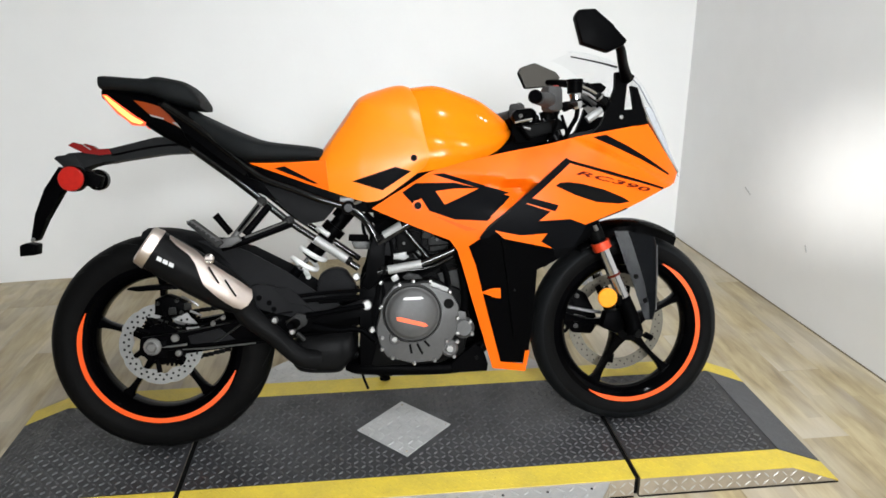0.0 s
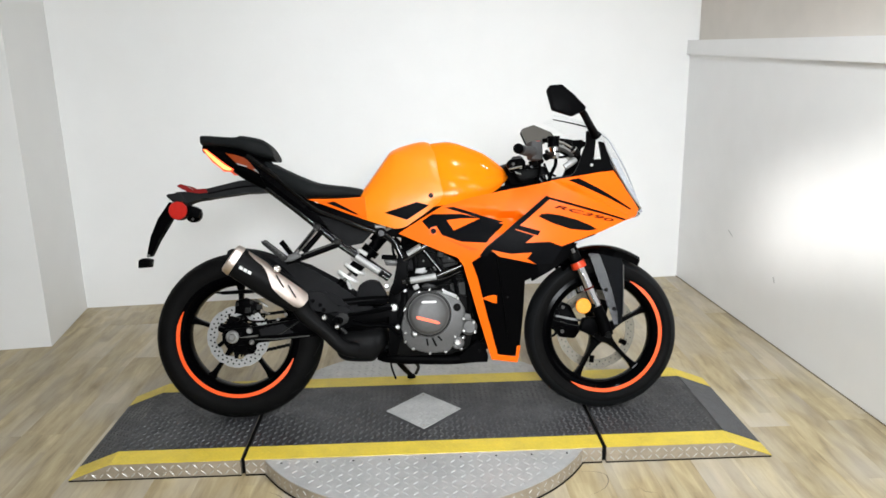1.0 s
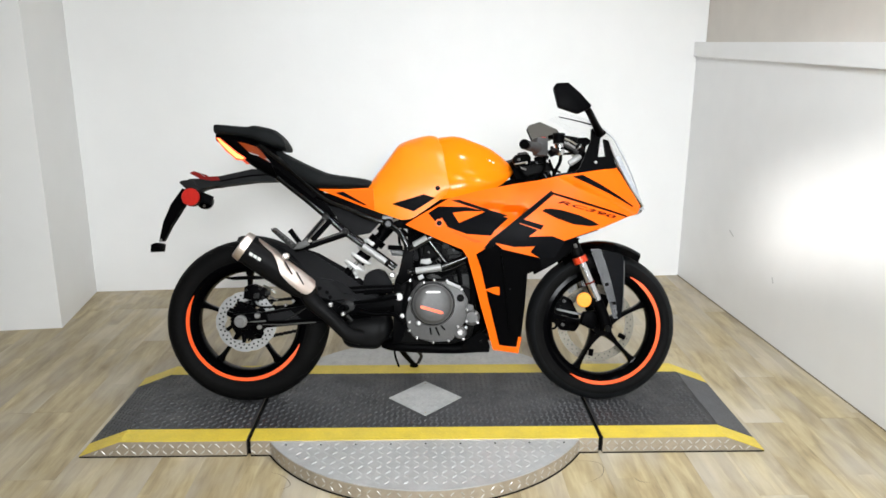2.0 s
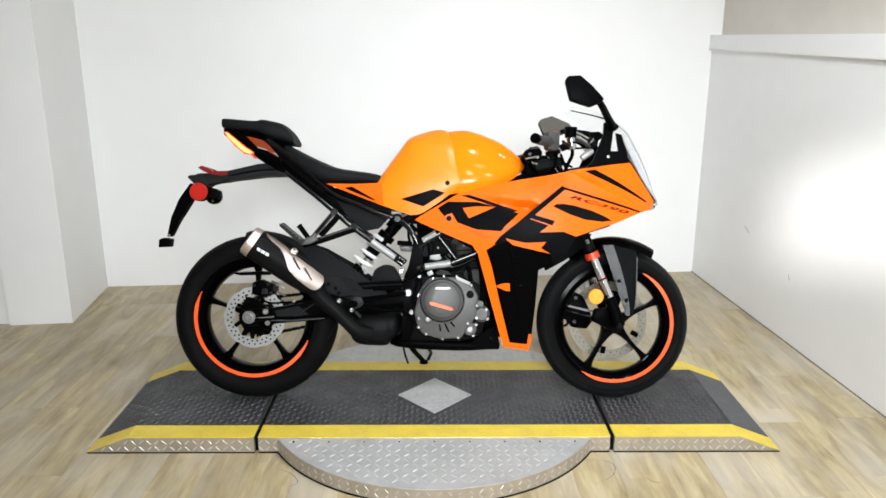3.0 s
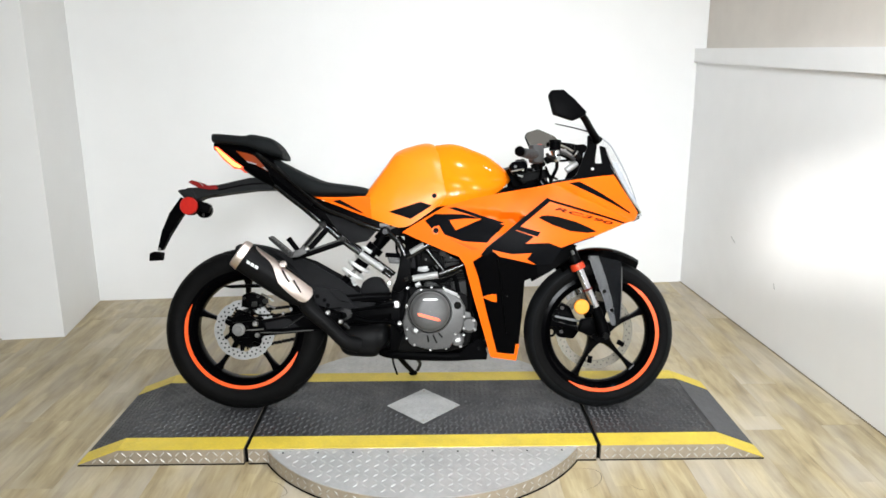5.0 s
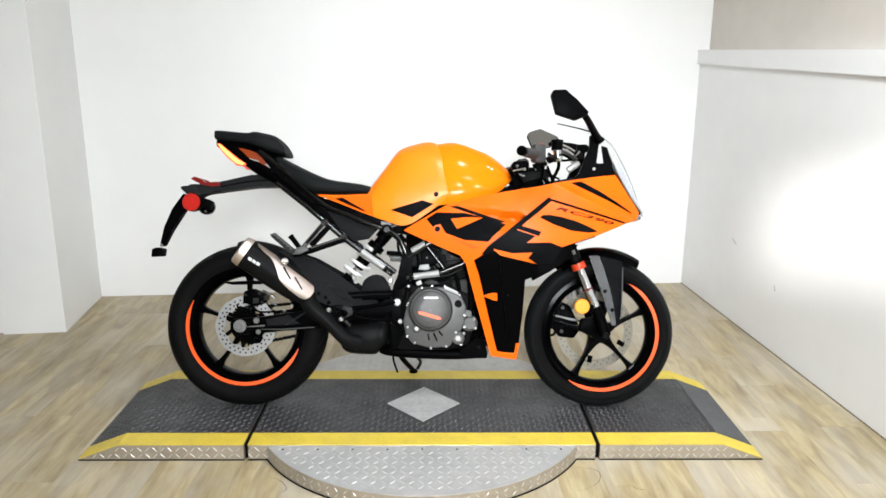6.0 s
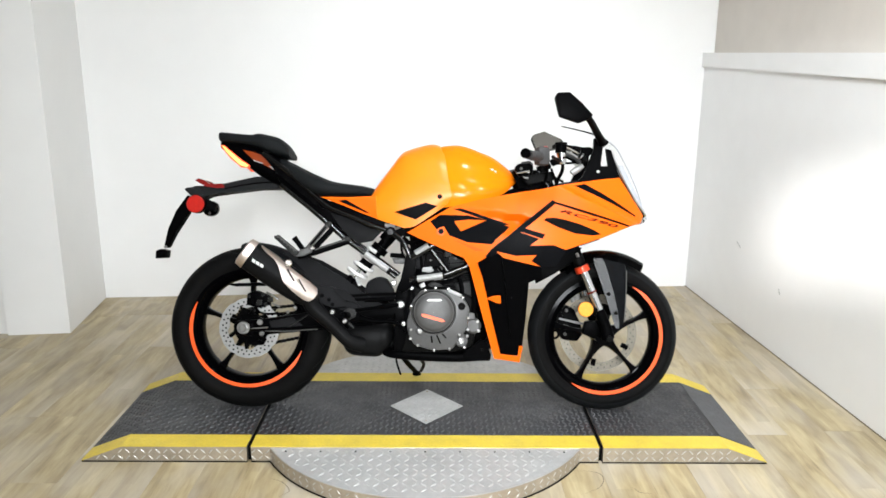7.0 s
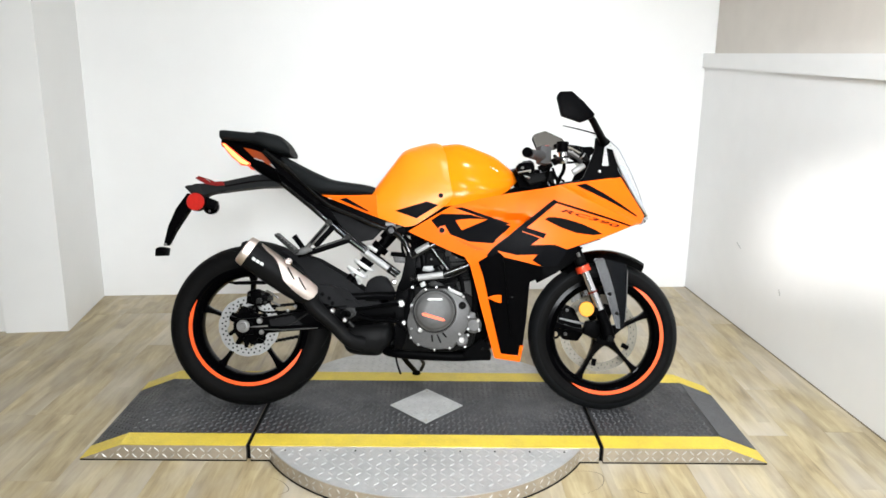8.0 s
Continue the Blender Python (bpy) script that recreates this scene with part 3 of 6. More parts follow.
def fairing(u, w):
    """Half-width of the fairing at a place along and up the machine."""
    b = flow(u, (-0.1, 0.1, 0.25, 0.4, 0.55, 0.65, 0.72, 0.79, 0.84, 0.87), (0.155, 0.19, 0.215, 0.225, 0.21, 0.185, 0.155, 0.11, 0.06, 0.02))
    below = 0.776 - 0.155 * (u - 0.092) - w
    deep = 0.038 * max(0.0, min(1.0, (u - 0.09) / 0.26))
    fold = deep * lerp(below, (0, 0.024, 0.085), (0, 1, 0))
    # a low step runs under the nose stripe and turns a narrow band of the cowl upwards
    under = (0.840 - 0.461 * (u - 0.515) - w) * 0.908
    fold -= 0.014 * lerp(u, (0.44, 0.53), (0, 1)) * lerp(under, (0, 0.013, 0.080), (0, 1, 0))
    return b * flow(w, (0.2, 0.35, 0.5, 0.6, 0.7, 0.78, 0.86, 0.9), (0.62, 0.78, 0.92, 1.0, 1.0, 0.93, 0.8, 0.72)) - fold


def winglet(u, w):
    b = flow(u, (-0.1, 0.1, 0.25, 0.4, 0.55, 0.65, 0.72, 0.79), (0.155, 0.19, 0.215, 0.225, 0.21, 0.185, 0.155, 0.11))
    return b * flow(w, (0.5, 0.6, 0.7, 0.78, 0.86), (0.92, 1.0, 1.0, 0.93, 0.8)) + 0.012


def flank(u, w):
    return lerp(w, (0.66, 0.72, 0.80, 0.86, 0.92), (0.12, 0.15, 0.165, 0.16, 0.14)) * lerp(u, (-0.42, -0.3, -0.15, 0, 0.2), (0.75, 0.85, 0.95, 1, 0.95))


def panel(name, outline, width, mat, parent, label="", thick=0.004, lift=0.0, cell=0.03, both=True, smooth=True):
    """A curved sheet cut to an outline of (x, z), standing off the middle plane by width(x, z), on both flanks."""
    made = []
    for side in ((-1, 1) if both else (-1,)):
        flat = bmesh.new()
        flat.faces.new([flat.verts.new((u, 0, w)) for u, w in outline])
        for axis in (0, 2):
            vals = [p[axis // 2] for p in outline]
            k = math.floor(min(vals) / cell) + 1
            while k * cell < max(vals):
                co, no = [0, 0, 0], [0, 0, 0]
                co[axis], no[axis] = k * cell, 1
                bmesh.ops.bisect_plane(flat, geom=flat.verts[:] + flat.edges[:] + flat.faces[:], plane_co=co, plane_no=no, dist=1e-6)
                k += 1
        bmesh.ops.triangulate(flat, faces=[f for f in flat.faces if len(f.verts) > 4])
        flat.verts.index_update()
        bm = bmesh.new()
        outer, inner = [], []
        for v in flat.verts:
            y = width(v.co.x, v.co.z) + lift
            outer.append(bm.verts.new((v.co.x, side * y, v.co.z)))
            inner.append(bm.verts.new((v.co.x, side * (y - thick), v.co.z)))
        for f in flat.faces:
            ids = [v.index for v in f.verts]
            bm.faces.new([outer[i] for i in ids]), bm.faces.new([inner[i] for i in reversed(ids)])
        for e in flat.edges:
            if len(e.link_faces) == 1:
                a, b = e.verts[0].index, e.verts[1].index
                bm.faces.new((outer[a], outer[b], inner[b], inner[a]))
        flat.free()
        made.append(part(name, bm, mat, parent[len(made)] if isinstance(parent, list) else parent, label, smooth, 38))
    return made


def plate(name, outline, v0, v1, mat, parent, label="", bevel=0.003, both=False, smooth=True):
    """A flat piece cut to an outline of (x, z), between two distances to the right of the middle plane."""
    made = []
    for s in ((-1, 1) if both else (-1,)):
        bm = prism(bmesh.new(), outline, "y", s * v0, s * v1)
        if bevel:
            bmesh.ops.bevel(bm, geom=bm.edges[:], offset=bevel, segments=2, affect="EDGES", profile=0.6, clamp_overlap=True)
        made.append(part(name, bm, mat, parent, label, smooth, 40))
    return made if both else made[0]


def smooth_line(points, steps=6):
    """Catmull-Rom line through points of any size."""
    pts = [Vector(p) for p in points]
    if len(pts) < 3:
        return pts
    ext = [pts[0] * 2 - pts[1]] + pts + [pts[-1] * 2 - pts[-2]]
    out = []
    for i in range(1, len(ext) - 2):
        p0, p1, p2, p3 = ext[i - 1:i + 3]
        for k in range(steps):
            t = k / steps
            out.append(0.5 * (2 * p1 + (p2 - p0) * t + (2 * p0 - 5 * p1 + 4 * p2 - p3) * t * t + (3 * p1 - p0 - 3 * p2 + p3) * t ** 3))
    return out + [pts[-1]]


def sweep(bm, points, radius, sides=12, bend=True):
    """A round tube along (x, right, z) points; radius is one number or one for each point."""
    pts = [Vector((p[0], -p[1], p[2])) for p in points]
    rad = [radius] * len(pts) if not isinstance(radius, (list, tuple)) else list(radius)
    if bend and len(pts) > 2:
        both = smooth_line([(*p, r) for p, r in zip(pts, rad)])
        pts, rad = [Vector(p[:3]) for p in both], [p[3] for p in both]
    ahead = (pts[1] - pts[0]).normalized()
    side = ahead.orthogonal().normalized()
    rings = []
    for i, p in enumerate(pts):
        d = (pts[min(i + 1, len(pts) - 1)] - pts[max(i - 1, 0)]).normalized()
        side = (side - d * side.dot(d)).normalized()
        up = d.cross(side)
        rings.append([bm.verts.new(p + (side * math.cos(2 * math.pi * k / sides) + up * math.sin(2 * math.pi * k / sides)) * rad[i]) for k in range(sides)])
    for a, b in zip(rings, rings[1:]):
        for k in range(sides):
            bm.faces.new((a[k], a[(k + 1) % sides], b[(k + 1) % sides], b[k]))
    bm.faces.new(rings[0][::-1]), bm.faces.new(rings[-1])
    return bm


def tube(name, points, radius, mat, parent, label="", sides=12, bend=True):
    return part(name, sweep(bmesh.new(), points, radius, sides, bend), mat, parent, label)


def spin(bm, profile, u, w, segments=48, v=0.0):
    """A turned body about an axle across the machine at (u, w): profile of (radius, right), closed."""
    rings = []
    for k in range(segments):
        a = 2 * math.pi * k / segments
        rings.append([bm.verts.new((u + r * math.cos(a), -(v + y), w + r * math.sin(a))) for r, y in profile])
    n = len(profile)
    for i in range(segments):
        a, b = rings[i], rings[(i + 1) % segments]
        for j in range(n):
            bm.faces.new((a[j], a[(j + 1) % n], b[(j + 1) % n], b[j]))
    return bm


def turned(name, profile, u, w, mat, parent, label="", segments=48, v=0.0):
    return part(name, spin(bmesh.new(), profile, u, w, segments, v), mat, parent, label)


def knob(name, u, w, v, r, h, mat, parent, label="", segments=14):
    """A round head that faces right: a short cylinder with a rounded rim."""
    e = min(r, h) * 0.3
    prof = [(0.0004, 0), (r, 0), (r, h - e), (r - e, h), (0.0004, h)]
    return turned(name, prof, u, w, mat, parent, label, segments, v)


def section(stations, u):
    us = [s[0] for s in stations]
    return [lerp(u, us, [s[k] for s in stations]) for k in (1, 2, 3)]


def loft(name, stations, power, mat, parent, label="", around=28, steps=4, angle=40, low=False):
    """A body of rounded-square sections: stations of (x, top, bottom, half-width)."""
    line = smooth_line([(s[0], s[1], s[2]) for s in stations], steps)
    widths = smooth_line([(s[0], s[3], 0) for s in stations], steps)
    bm, rings = bmesh.new(), []
    for (u, top, bot), (_, hw, _) in zip(line, widths):
        mid, half, ring = (top + bot) / 2, max(0.002, (top - bot) / 2), []
        for k in range(around):
            if low and k > around // 2:
                # straight flanks below the middle, tucked in a little towards a flat underside
                f = k - around // 2
                n_low = around - around // 2
                side = 1 if f > n_low / 2 else -1
                g = min(1.0, (f if side < 0 else n_low - f) / (n_low / 2 - 1.5))
                ring.append(bm.verts.new((u, side * hw * (1 - 0.05 * g * g) if g < 1 else side * hw * 0.95, mid - half * g)))
                continue
            a = 2 * math.pi * k / around
            c, s = math.cos(a), math.sin(a)
            ring.append(bm.verts.new((u, math.copysign(abs(c) ** (2 / power), c) * hw, mid + math.copysign(abs(s) ** (2 / power), s) * half)))
        rings.append(ring)
    for a, b in zip(rings, rings[1:]):
        for k in range(around):
            bm.faces.new((a[k], a[(k + 1) % around], b[(k + 1) % around], b[k]))
    bm.faces.new(rings[0][::-1]), bm.faces.new(rings[-1])
    return part(name, bm, mat, parent, label, True, angle)


# -- wheels --
def tyre_profile(r, half, lip):
    """Round-crowned tyre section from bead to bead."""
    pts = []
    for k in range(13):
        a = -90 + 180 * k / 12
        y = half * math.sin(radians(a))
        pts.append((lip + (r - lip) * (0.30 + 0.70 * math.cos(radians(a)) ** 0.85 if abs(a) < 89.9 else 0.30), y))
    inner = [(lip + 0.002, half * 0.86), (lip - 0.008, half * 0.70), (lip - 0.008, -half * 0.70), (lip + 0.002, -half * 0.86)]
    return pts + inner


def build_wheel(name, u, r, half, rim_half, spoke_at, stripe, label, hub_w, tread_mat):
    lip = 0.225
    wheel = turned(name, [(0.014, -0.055), (0.036, -0.055), (0.040, -0.03), (0.034, 0), (0.040, 0.03), (0.036, 0.055), (0.014, 0.055)], u, hub_w, BLACK_GLOSS, bike, label, 32)
    tyre = turned("tyre", tyre_profile(r, half, lip), u, hub_w, RUBBER, wheel, "black rubber tyre with shallow grooves", 96)
    tyre.data.materials.append(tread_mat)
    for f in tyre.data.polygons:
        if abs(f.center.y) < half * 0.93 and math.hypot(f.center.x - u, f.center.z - hub_w) > lip + 0.35 * (r - lip):
            f.material_index = 1
    rim = [(lip, rim_half), (lip - 0.014, rim_half + 0.001), (lip - 0.022, rim_half - 0.006), (lip - 0.034, rim_half * 0.62), (lip - 0.040, rim_half * 0.3),
           (lip - 0.040, -rim_half * 0.3), (lip - 0.034, -rim_half * 0.62), (lip - 0.022, -rim_half + 0.006), (lip - 0.014, -rim_half - 0.001), (lip, -rim_half)]
    turned("rim", rim, u, hub_w, RIM_BLACK, wheel, "gloss black alloy rim", 96)
    for a in spoke_at:
        prof = smooth_line([(0.026, 0.030, 0.034), (0.050, 0.017, 0.030), (0.095, 0.0085, 0.022), (0.150, 0.0088, 0.017), (0.182, 0.015, 0.018), (0.197, 0.032, 0.022)], 3)
        bm, rings = bmesh.new(), []
        c, s = math.cos(radians(a)), math.sin(radians(a))
        for d, hw, hy in prof:
            ring = []
            for q, y in ((-1, -0.6), (-0.75, -1), (0.75, -1), (1, -0.6), (1, 0.6), (0.75, 1), (-0.75, 1), (-1, 0.6)):
                ring.append(bm.verts.new((u + d * c - q * hw * s, y * hy, hub_w + d * s + q * hw * c)))
            rings.append(ring)
        for x, y in zip(rings, rings[1:]):
            for k in range(8):
                bm.faces.new((x[k], x[(k + 1) % 8], y[(k + 1) % 8], y[k]))
        bm.faces.new(rings[0][::-1]), bm.faces.new(rings[-1])
        part("spoke", bm, RIM_BLACK, wheel)
    for side in (-1, 1):
        bm = bmesh.new()
        n = 60
        rows = []
        for k in range(n + 1):
            a = radians(stripe[0] + (stripe[1] - stripe[0]) * k / n)
            thin = min(1.0, k / 6 + 0.15, (n - k) / 6 + 0.15)
            mid, wid = lip - 0.0082, 0.0066 * thin
            rows.append([bm.verts.new((u + q * math.cos(a), side * (rim_half + y), hub_w + q * math.sin(a))) for q, y in ((mid - wid, 0.0002), (mid + wid, 0.0002), (mid + wid, 0.0022), (mid - wid, 0.0026))])
        for x, y in zip(rows, rows[1:]):
            for k in range(4):
                bm.faces.new((x[k], x[(k + 1) % 4], y[(k + 1) % 4], y[k]))
        bm.faces.new(rows[0]), bm.faces.new(rows[-1][::-1])
        part("rim_stripe", bm, ORANGE_STRIPE, wheel, "bright orange rim stripe")
    # tread grooves, slanted across the shoulder
    bm = bmesh.new()
    for k in range(22):
        for side in (-1, 1):
            a0 = 360 * k / 22 + (8 if side > 0 else 0)
            last = None
            for j in range(6):
                f = j / 5
                tilt = radians(-14 + 62 * f)
                y = half * math.sin(tilt + radians(8))
                rr = lip + (r - lip) * (0.30 + 0.70 * math.cos(tilt + radians(8)) ** 0.85) + 0.0006
                a = radians(a0 - 13 * f * f - 3 * f)
                row = [bm.verts.new((u + rr * math.cos(a + d), side * y, hub_w + rr * math.sin(a + d))) for d in (-0.0085, 0.0085)]
                if last:
                    bm.faces.new((last[0], last[1], row[1], row[0]))
                last = row
    part("tread_groove", bm, GROOVE, wheel)["kind"] = "stuff"
    return wheel


def brake_disc(wheel, u, w, v, r_out, r_in, holes, label, mat=DISC_STEEL, bore=0.0035, wave=0.0):
    bm, rings = bmesh.new(), []
    for k in range(144):
        a = 2 * math.pi * k / 144
        out, inn = r_out - 0.45 * wave * max(0.0, math.cos(9 * a)) ** 3, r_in + 0.7 * wave * math.cos(9 * a + 1.2)
        rings.append([bm.verts.new((u + r * math.cos(a), -(v + y), w + r * math.sin(a))) for r, y in ((inn, -0.002), (out, -0.002), (out, 0.002), (inn, 0.002))])
    for k in range(144):
        a, b = rings[k], rings[(k + 1) % 144]
        for j in range(4):
            bm.faces.new((a[j], a[(j + 1) % 4], b[(j + 1) % 4], b[j]))
    disc = part("brake_disc", bm, mat, wheel, label)
    bm = bmesh.new()
    for k in range(holes):
        for j, rr in enumerate((0.28, 0.62)):
            a = 2 * math.pi * (k + 0.5 * j) / holes
            rad = r_in + (r_out - r_in) * rr
            bmesh.ops.create_cone(bm, cap_ends=True, segments=8, radius1=bore, radius2=bore, depth=0.0048, matrix=pose(u + rad * math.cos(a), -v, w + rad * math.sin(a), 90))
    part("drill_hole", bm, GAP_BLACK, disc)["kind"] = "stuff"
    return disc


UR, UF, RF = -0.6735, 0.6735, 0.2885
RR, R_TYRE = 0.314, 0.3065
rear = build_wheel("rear_wheel", UR, R_TYRE, 0.074, 0.060, (-127, -55, 17, 89, 161), (153, 337), "black five-spoke rear wheel hub", RR, RUBBER)
front = build_wheel("front_wheel", UF, 0.2865, 0.055, 0.046, (-119, -47, 25, 97, 169), (-124, 60), "black five-spoke front wheel hub", RF, TREAD_SHEEN)
brake_disc(rear, UR, RR, 0.052, 0.114, 0.078, 30, "drilled wavy steel rear brake disc", wave=0.007)
part("disc_carrier", spin(bmesh.new(), [(0.03, -0.004), (0.058, -0.003), (0.058, 0.003), (0.03, 0.004)], UR, RR, 24, 0.052), BLACK_SATIN, rear)
for k in range(6):
    a = radians(60 * k + 12)
    tube("disc_arm", [(UR + 0.045 * math.cos(a), 0.052, RR + 0.045 * math.sin(a)), (UR + 0.080 * math.cos(a + 0.2), 0.052, RR + 0.080 * math.sin(a + 0.2))], 0.0075, BLACK_SATIN, rear, sides=8)
brake_disc(front, UF, RF, -0.062, 0.152, 0.118, 34, "drilled steel front brake disc", DISC_DULL, 0.0022)
for k in range(5):
    a = radians(-119 + 72 * k + 20)
    tube("disc_bobbin", [(UF + 0.104 * math.cos(a), -0.060, RF + 0.104 * math.sin(a)), (UF + 0.130 * math.cos(a), -0.062, RF + 0.130 * math.sin(a))], 0.010, BLACK_SATIN, front, sides=8)

# -- rear suspension: swingarm, axle, caliper, chain --
swing = plate("swingarm", [(-0.71, 0.345), (-0.62, 0.352), (-0.411, 0.383), (-0.28, 0.39), (-0.10, 0.40), (-0.09, 0.355), (-0.243, 0.330), (-0.41, 0.312), (-0.60, 0.296), (-0.69, 0.286), (-0.72, 0.30)], 0.085, 0.112, BLACK_SATIN, bike, "black lattice swingarm")
plate("arm", [(-0.71, 0.345), (-0.62, 0.352), (-0.411, 0.383), (-0.28, 0.39), (-0.10, 0.40), (-0.09, 0.355), (-0.243, 0.330), (-0.41, 0.312), (-0.60, 0.296), (-0.69, 0.286), (-0.72, 0.30)], -0.112, -0.085, BLACK_SATIN, swing)
for pts in (((-0.585, 0.345), (-0.50, 0.362), (-0.46, 0.330), (-0.575, 0.315)), ((-0.44, 0.37), (-0.33, 0.378), (-0.40, 0.338)), ((-0.30, 0.376), (-0.18, 0.384), (-0.25, 0.345))):
    plate("web_recess", pts, 0.1118, 0.1135, GREY_PLASTIC, swing, bevel=0)
for s in (-1, 1):
    tube("arm_rib", [(-0.69, s * 0.116, 0.312), (-0.45, s * 0.116, 0.322), (-0.20, s * 0.116, 0.338)], 0.006, BLACK_SATIN, swing, sides=8)
tube("arm_flange", [(-0.60, 0.1185, 0.311), (-0.53, 0.1185, 0.309), (-0.405, 0.1185, 0.318)], 0.0024, CASE_GREY, swing, sides=6, bend=False)
tube("arm_flange", [(-0.535, 0.1150, 0.312), (-0.47, 0.1150, 0.352), (-0.44, 0.1150, 0.372)], 0.0030, ENGINE_MID, swing, sides=6, bend=False)
tube("rear_axle", [(UR, -0.135, RR), (UR, 0.128, RR)], 0.011, ZINC, swing, "plated rear axle")
knob("axle_washer", UR - 0.005, RR + 0.008, 0.118, 0.024, 0.006, ZINC, swing, "", 12)
knob("axle_nut", UR - 0.005, RR + 0.008, 0.123, 0.015, 0.012, ZINC, swing, "bright axle nut", 6)
plate("axle_block", [(UR - 0.035, 0.296), (UR + 0.03, 0.290), (UR + 0.03, 0.336), (UR - 0.035, 0.330)], 0.112, 0.119, BLACK_SATIN, swing, bevel=0.004)
tube("chain_adjuster", [(UR + 0.02, 0.116, RR + 0.002), (UR + 0.085, 0.116, RR + 0.008)], 0.0045, ZINC, swing, sides=8)
knob("arm_bolt", -0.619, 0.342, 0.112, 0.011, 0.008, ZINC, swing)
knob("arm_bolt", -0.612, 0.300, 0.112, 0.009, 0.008, ZINC, swing)
cal = plate("rear_caliper", [(-0.675, 0.405), (-0.672, 0.448), (-0.64, 0.458), (-0.592, 0.438), (-0.588, 0.405), (-0.63, 0.392)], 0.05, 0.098, BLACK_SATIN, bike, "black rear brake caliper", 0.008)
for bu, bw in ((-0.612, 0.442), (-0.664, 0.436), (-0.602, 0.408)):
    knob("caliper_bolt", bu, bw, 0.098, 0.006, 0.006, ENGINE_MID, cal)
tube("bleed_nipple", [(-0.60, 0.095, 0.452), (-0.575, 0.10, 0.44), (-0.555, 0.10, 0.425)], 0.004, ZINC, cal, sides=8)
tube("brake_line", [(-0.655, 0.095, 0.435), (-0.640, 0.105, 0.40), (-0.61, 0.112, 0.375), (-0.52, 0.116, 0.378), (-0.30, 0.12, 0.40)], 0.0035, BLACK_MATT, cal, sides=8)
for bu, bw in ((-0.626, 0.413), (-0.584, 0.424)):
    plate("pad_clip", [(bu - 0.011, bw - 0.009), (bu - 0.009, bw + 0.010), (bu + 0.010, bw + 0.011), (bu + 0.011, bw - 0.008)], 0.096, 0.101, ENGINE_MID, cal, bevel=0.002)
tube("pad_pin", [(-0.578, 0.10, 0.412), (-0.548, 0.10, 0.398)], 0.0035, ZINC, cal, sides=8, bend=False)
tube("pad_pin", [(-0.668, 0.09, 0.392), (-0.642, 0.09, 0.382)], 0.0035, ENGINE_MID, cal, sides=8, bend=False)
tube("sensor_lead", [(-0.70, 0.085, 0.40), (-0.685, 0.09, 0.378), (-0.66, 0.095, 0.372), (-0.645, 0.10, 0.395)], 0.003, BLACK_MATT, cal, sides=8)
plate("guard_blade", [(-0.735, 0.480), (-0.733, 0.484), (-0.63, 0.489), (-0.60, 0.485), (-0.60, 0.476), (-0.707, 0.474)], 0.085, 0.12, BLACK_SATIN, bike, bevel=0.001)
# chain on the far side, as runs of links
chain = tagged(new("drive_chain"), "")
chain.parent = bike
link = bmesh.new()
for z0, z1 in ((0.375, 0.43), (0.235, 0.37)):
    a, b = Vector((UR, 0, z0 if z0 > 0.3 else RR - 0.085)), Vector((-0.12, 0, z1 if z0 > 0.3 else 0.34))
    steps = 34
    for k in range(steps):
        p = a.lerp(b, (k + 0.5) / steps)
        yy = 0.070 + (0.004 if k % 2 else 0)
        box(link, (p.x - 0.0085, yy, p.z - 0.006), (p.x + 0.0085, yy + 0.011, p.z + 0.006), 0.002)
part("chain_run", link, CASE_DARK, chain)["kind"] = "stuff"
bm = bmesh.new()
for k in range(45):
    a = 2 * math.pi * k / 45
    bmesh.ops.create_cone(bm, cap_ends=True, segments=4, radius1=0.006, radius2=0.003, depth=0.012, matrix=pose(UR + 0.089 * math.cos(a), 0.076, RR + 0.089 * math.sin(a), 0, 0, 0) @ pose(0, 0, 0, 0, 90 - math.degrees(a), 0))
spin(bm, [(0.045, -0.003), (0.086, -0.003), (0.086, 0.003), (0.045, 0.003)], UR, RR, 45, -0.076)
part("rear_sprocket", bm, CASE_DARK, rear, smooth=False)

hug = panel("rear_hugger", [(-0.56, 0.602), (-0.50, 0.597), (-0.418, 0.568), (-0.311, 0.506), (-0.226, 0.443), (-0.141, 0.395), (-0.247, 0.369), (-0.332, 0.400), (-0.416, 0.430), (-0.46, 0.46), (-0.50, 0.53)], lambda u, w: 0.070 + 0.045 * lerp(w, (0.4, 0.6), (1, 0)), GREY_PLASTIC, bike, "dark grey rear mudguard over the tyre")
bm, rows = bmesh.new(), []
for k in range(16):
    a = radians(15 + 80 * k / 15)
    rows.append([bm.verts.new((UR + (R_TYRE + 0.014 + d) * math.cos(a), y, RR + (R_TYRE + 0.014 + d) * math.sin(a))) for y, d in ((-0.088, -0.02), (-0.06, -0.003), (0, 0.004), (0.06, -0.003), (0.088, -0.02))])
for a, b in zip(rows, rows[1:]):
    for k in range(4):
        bm.faces.new((a[k], a[k + 1], b[k + 1], b[k]))
bmesh.ops.solidify(bm, geom=bm.faces[:], thickness=0.003)
part("hugger_crown", bm, GREY_PLASTIC, hug[0])
plate("hugger_shoulder", [(-0.44, 0.465), (-0.393, 0.480), (-0.347, 0.474), (-0.236, 0.394), (-0.27, 0.374), (-0.36, 0.402), (-0.43, 0.42)], 0.100, 0.122, GREY_PLASTIC, hug[0], bevel=0.005)
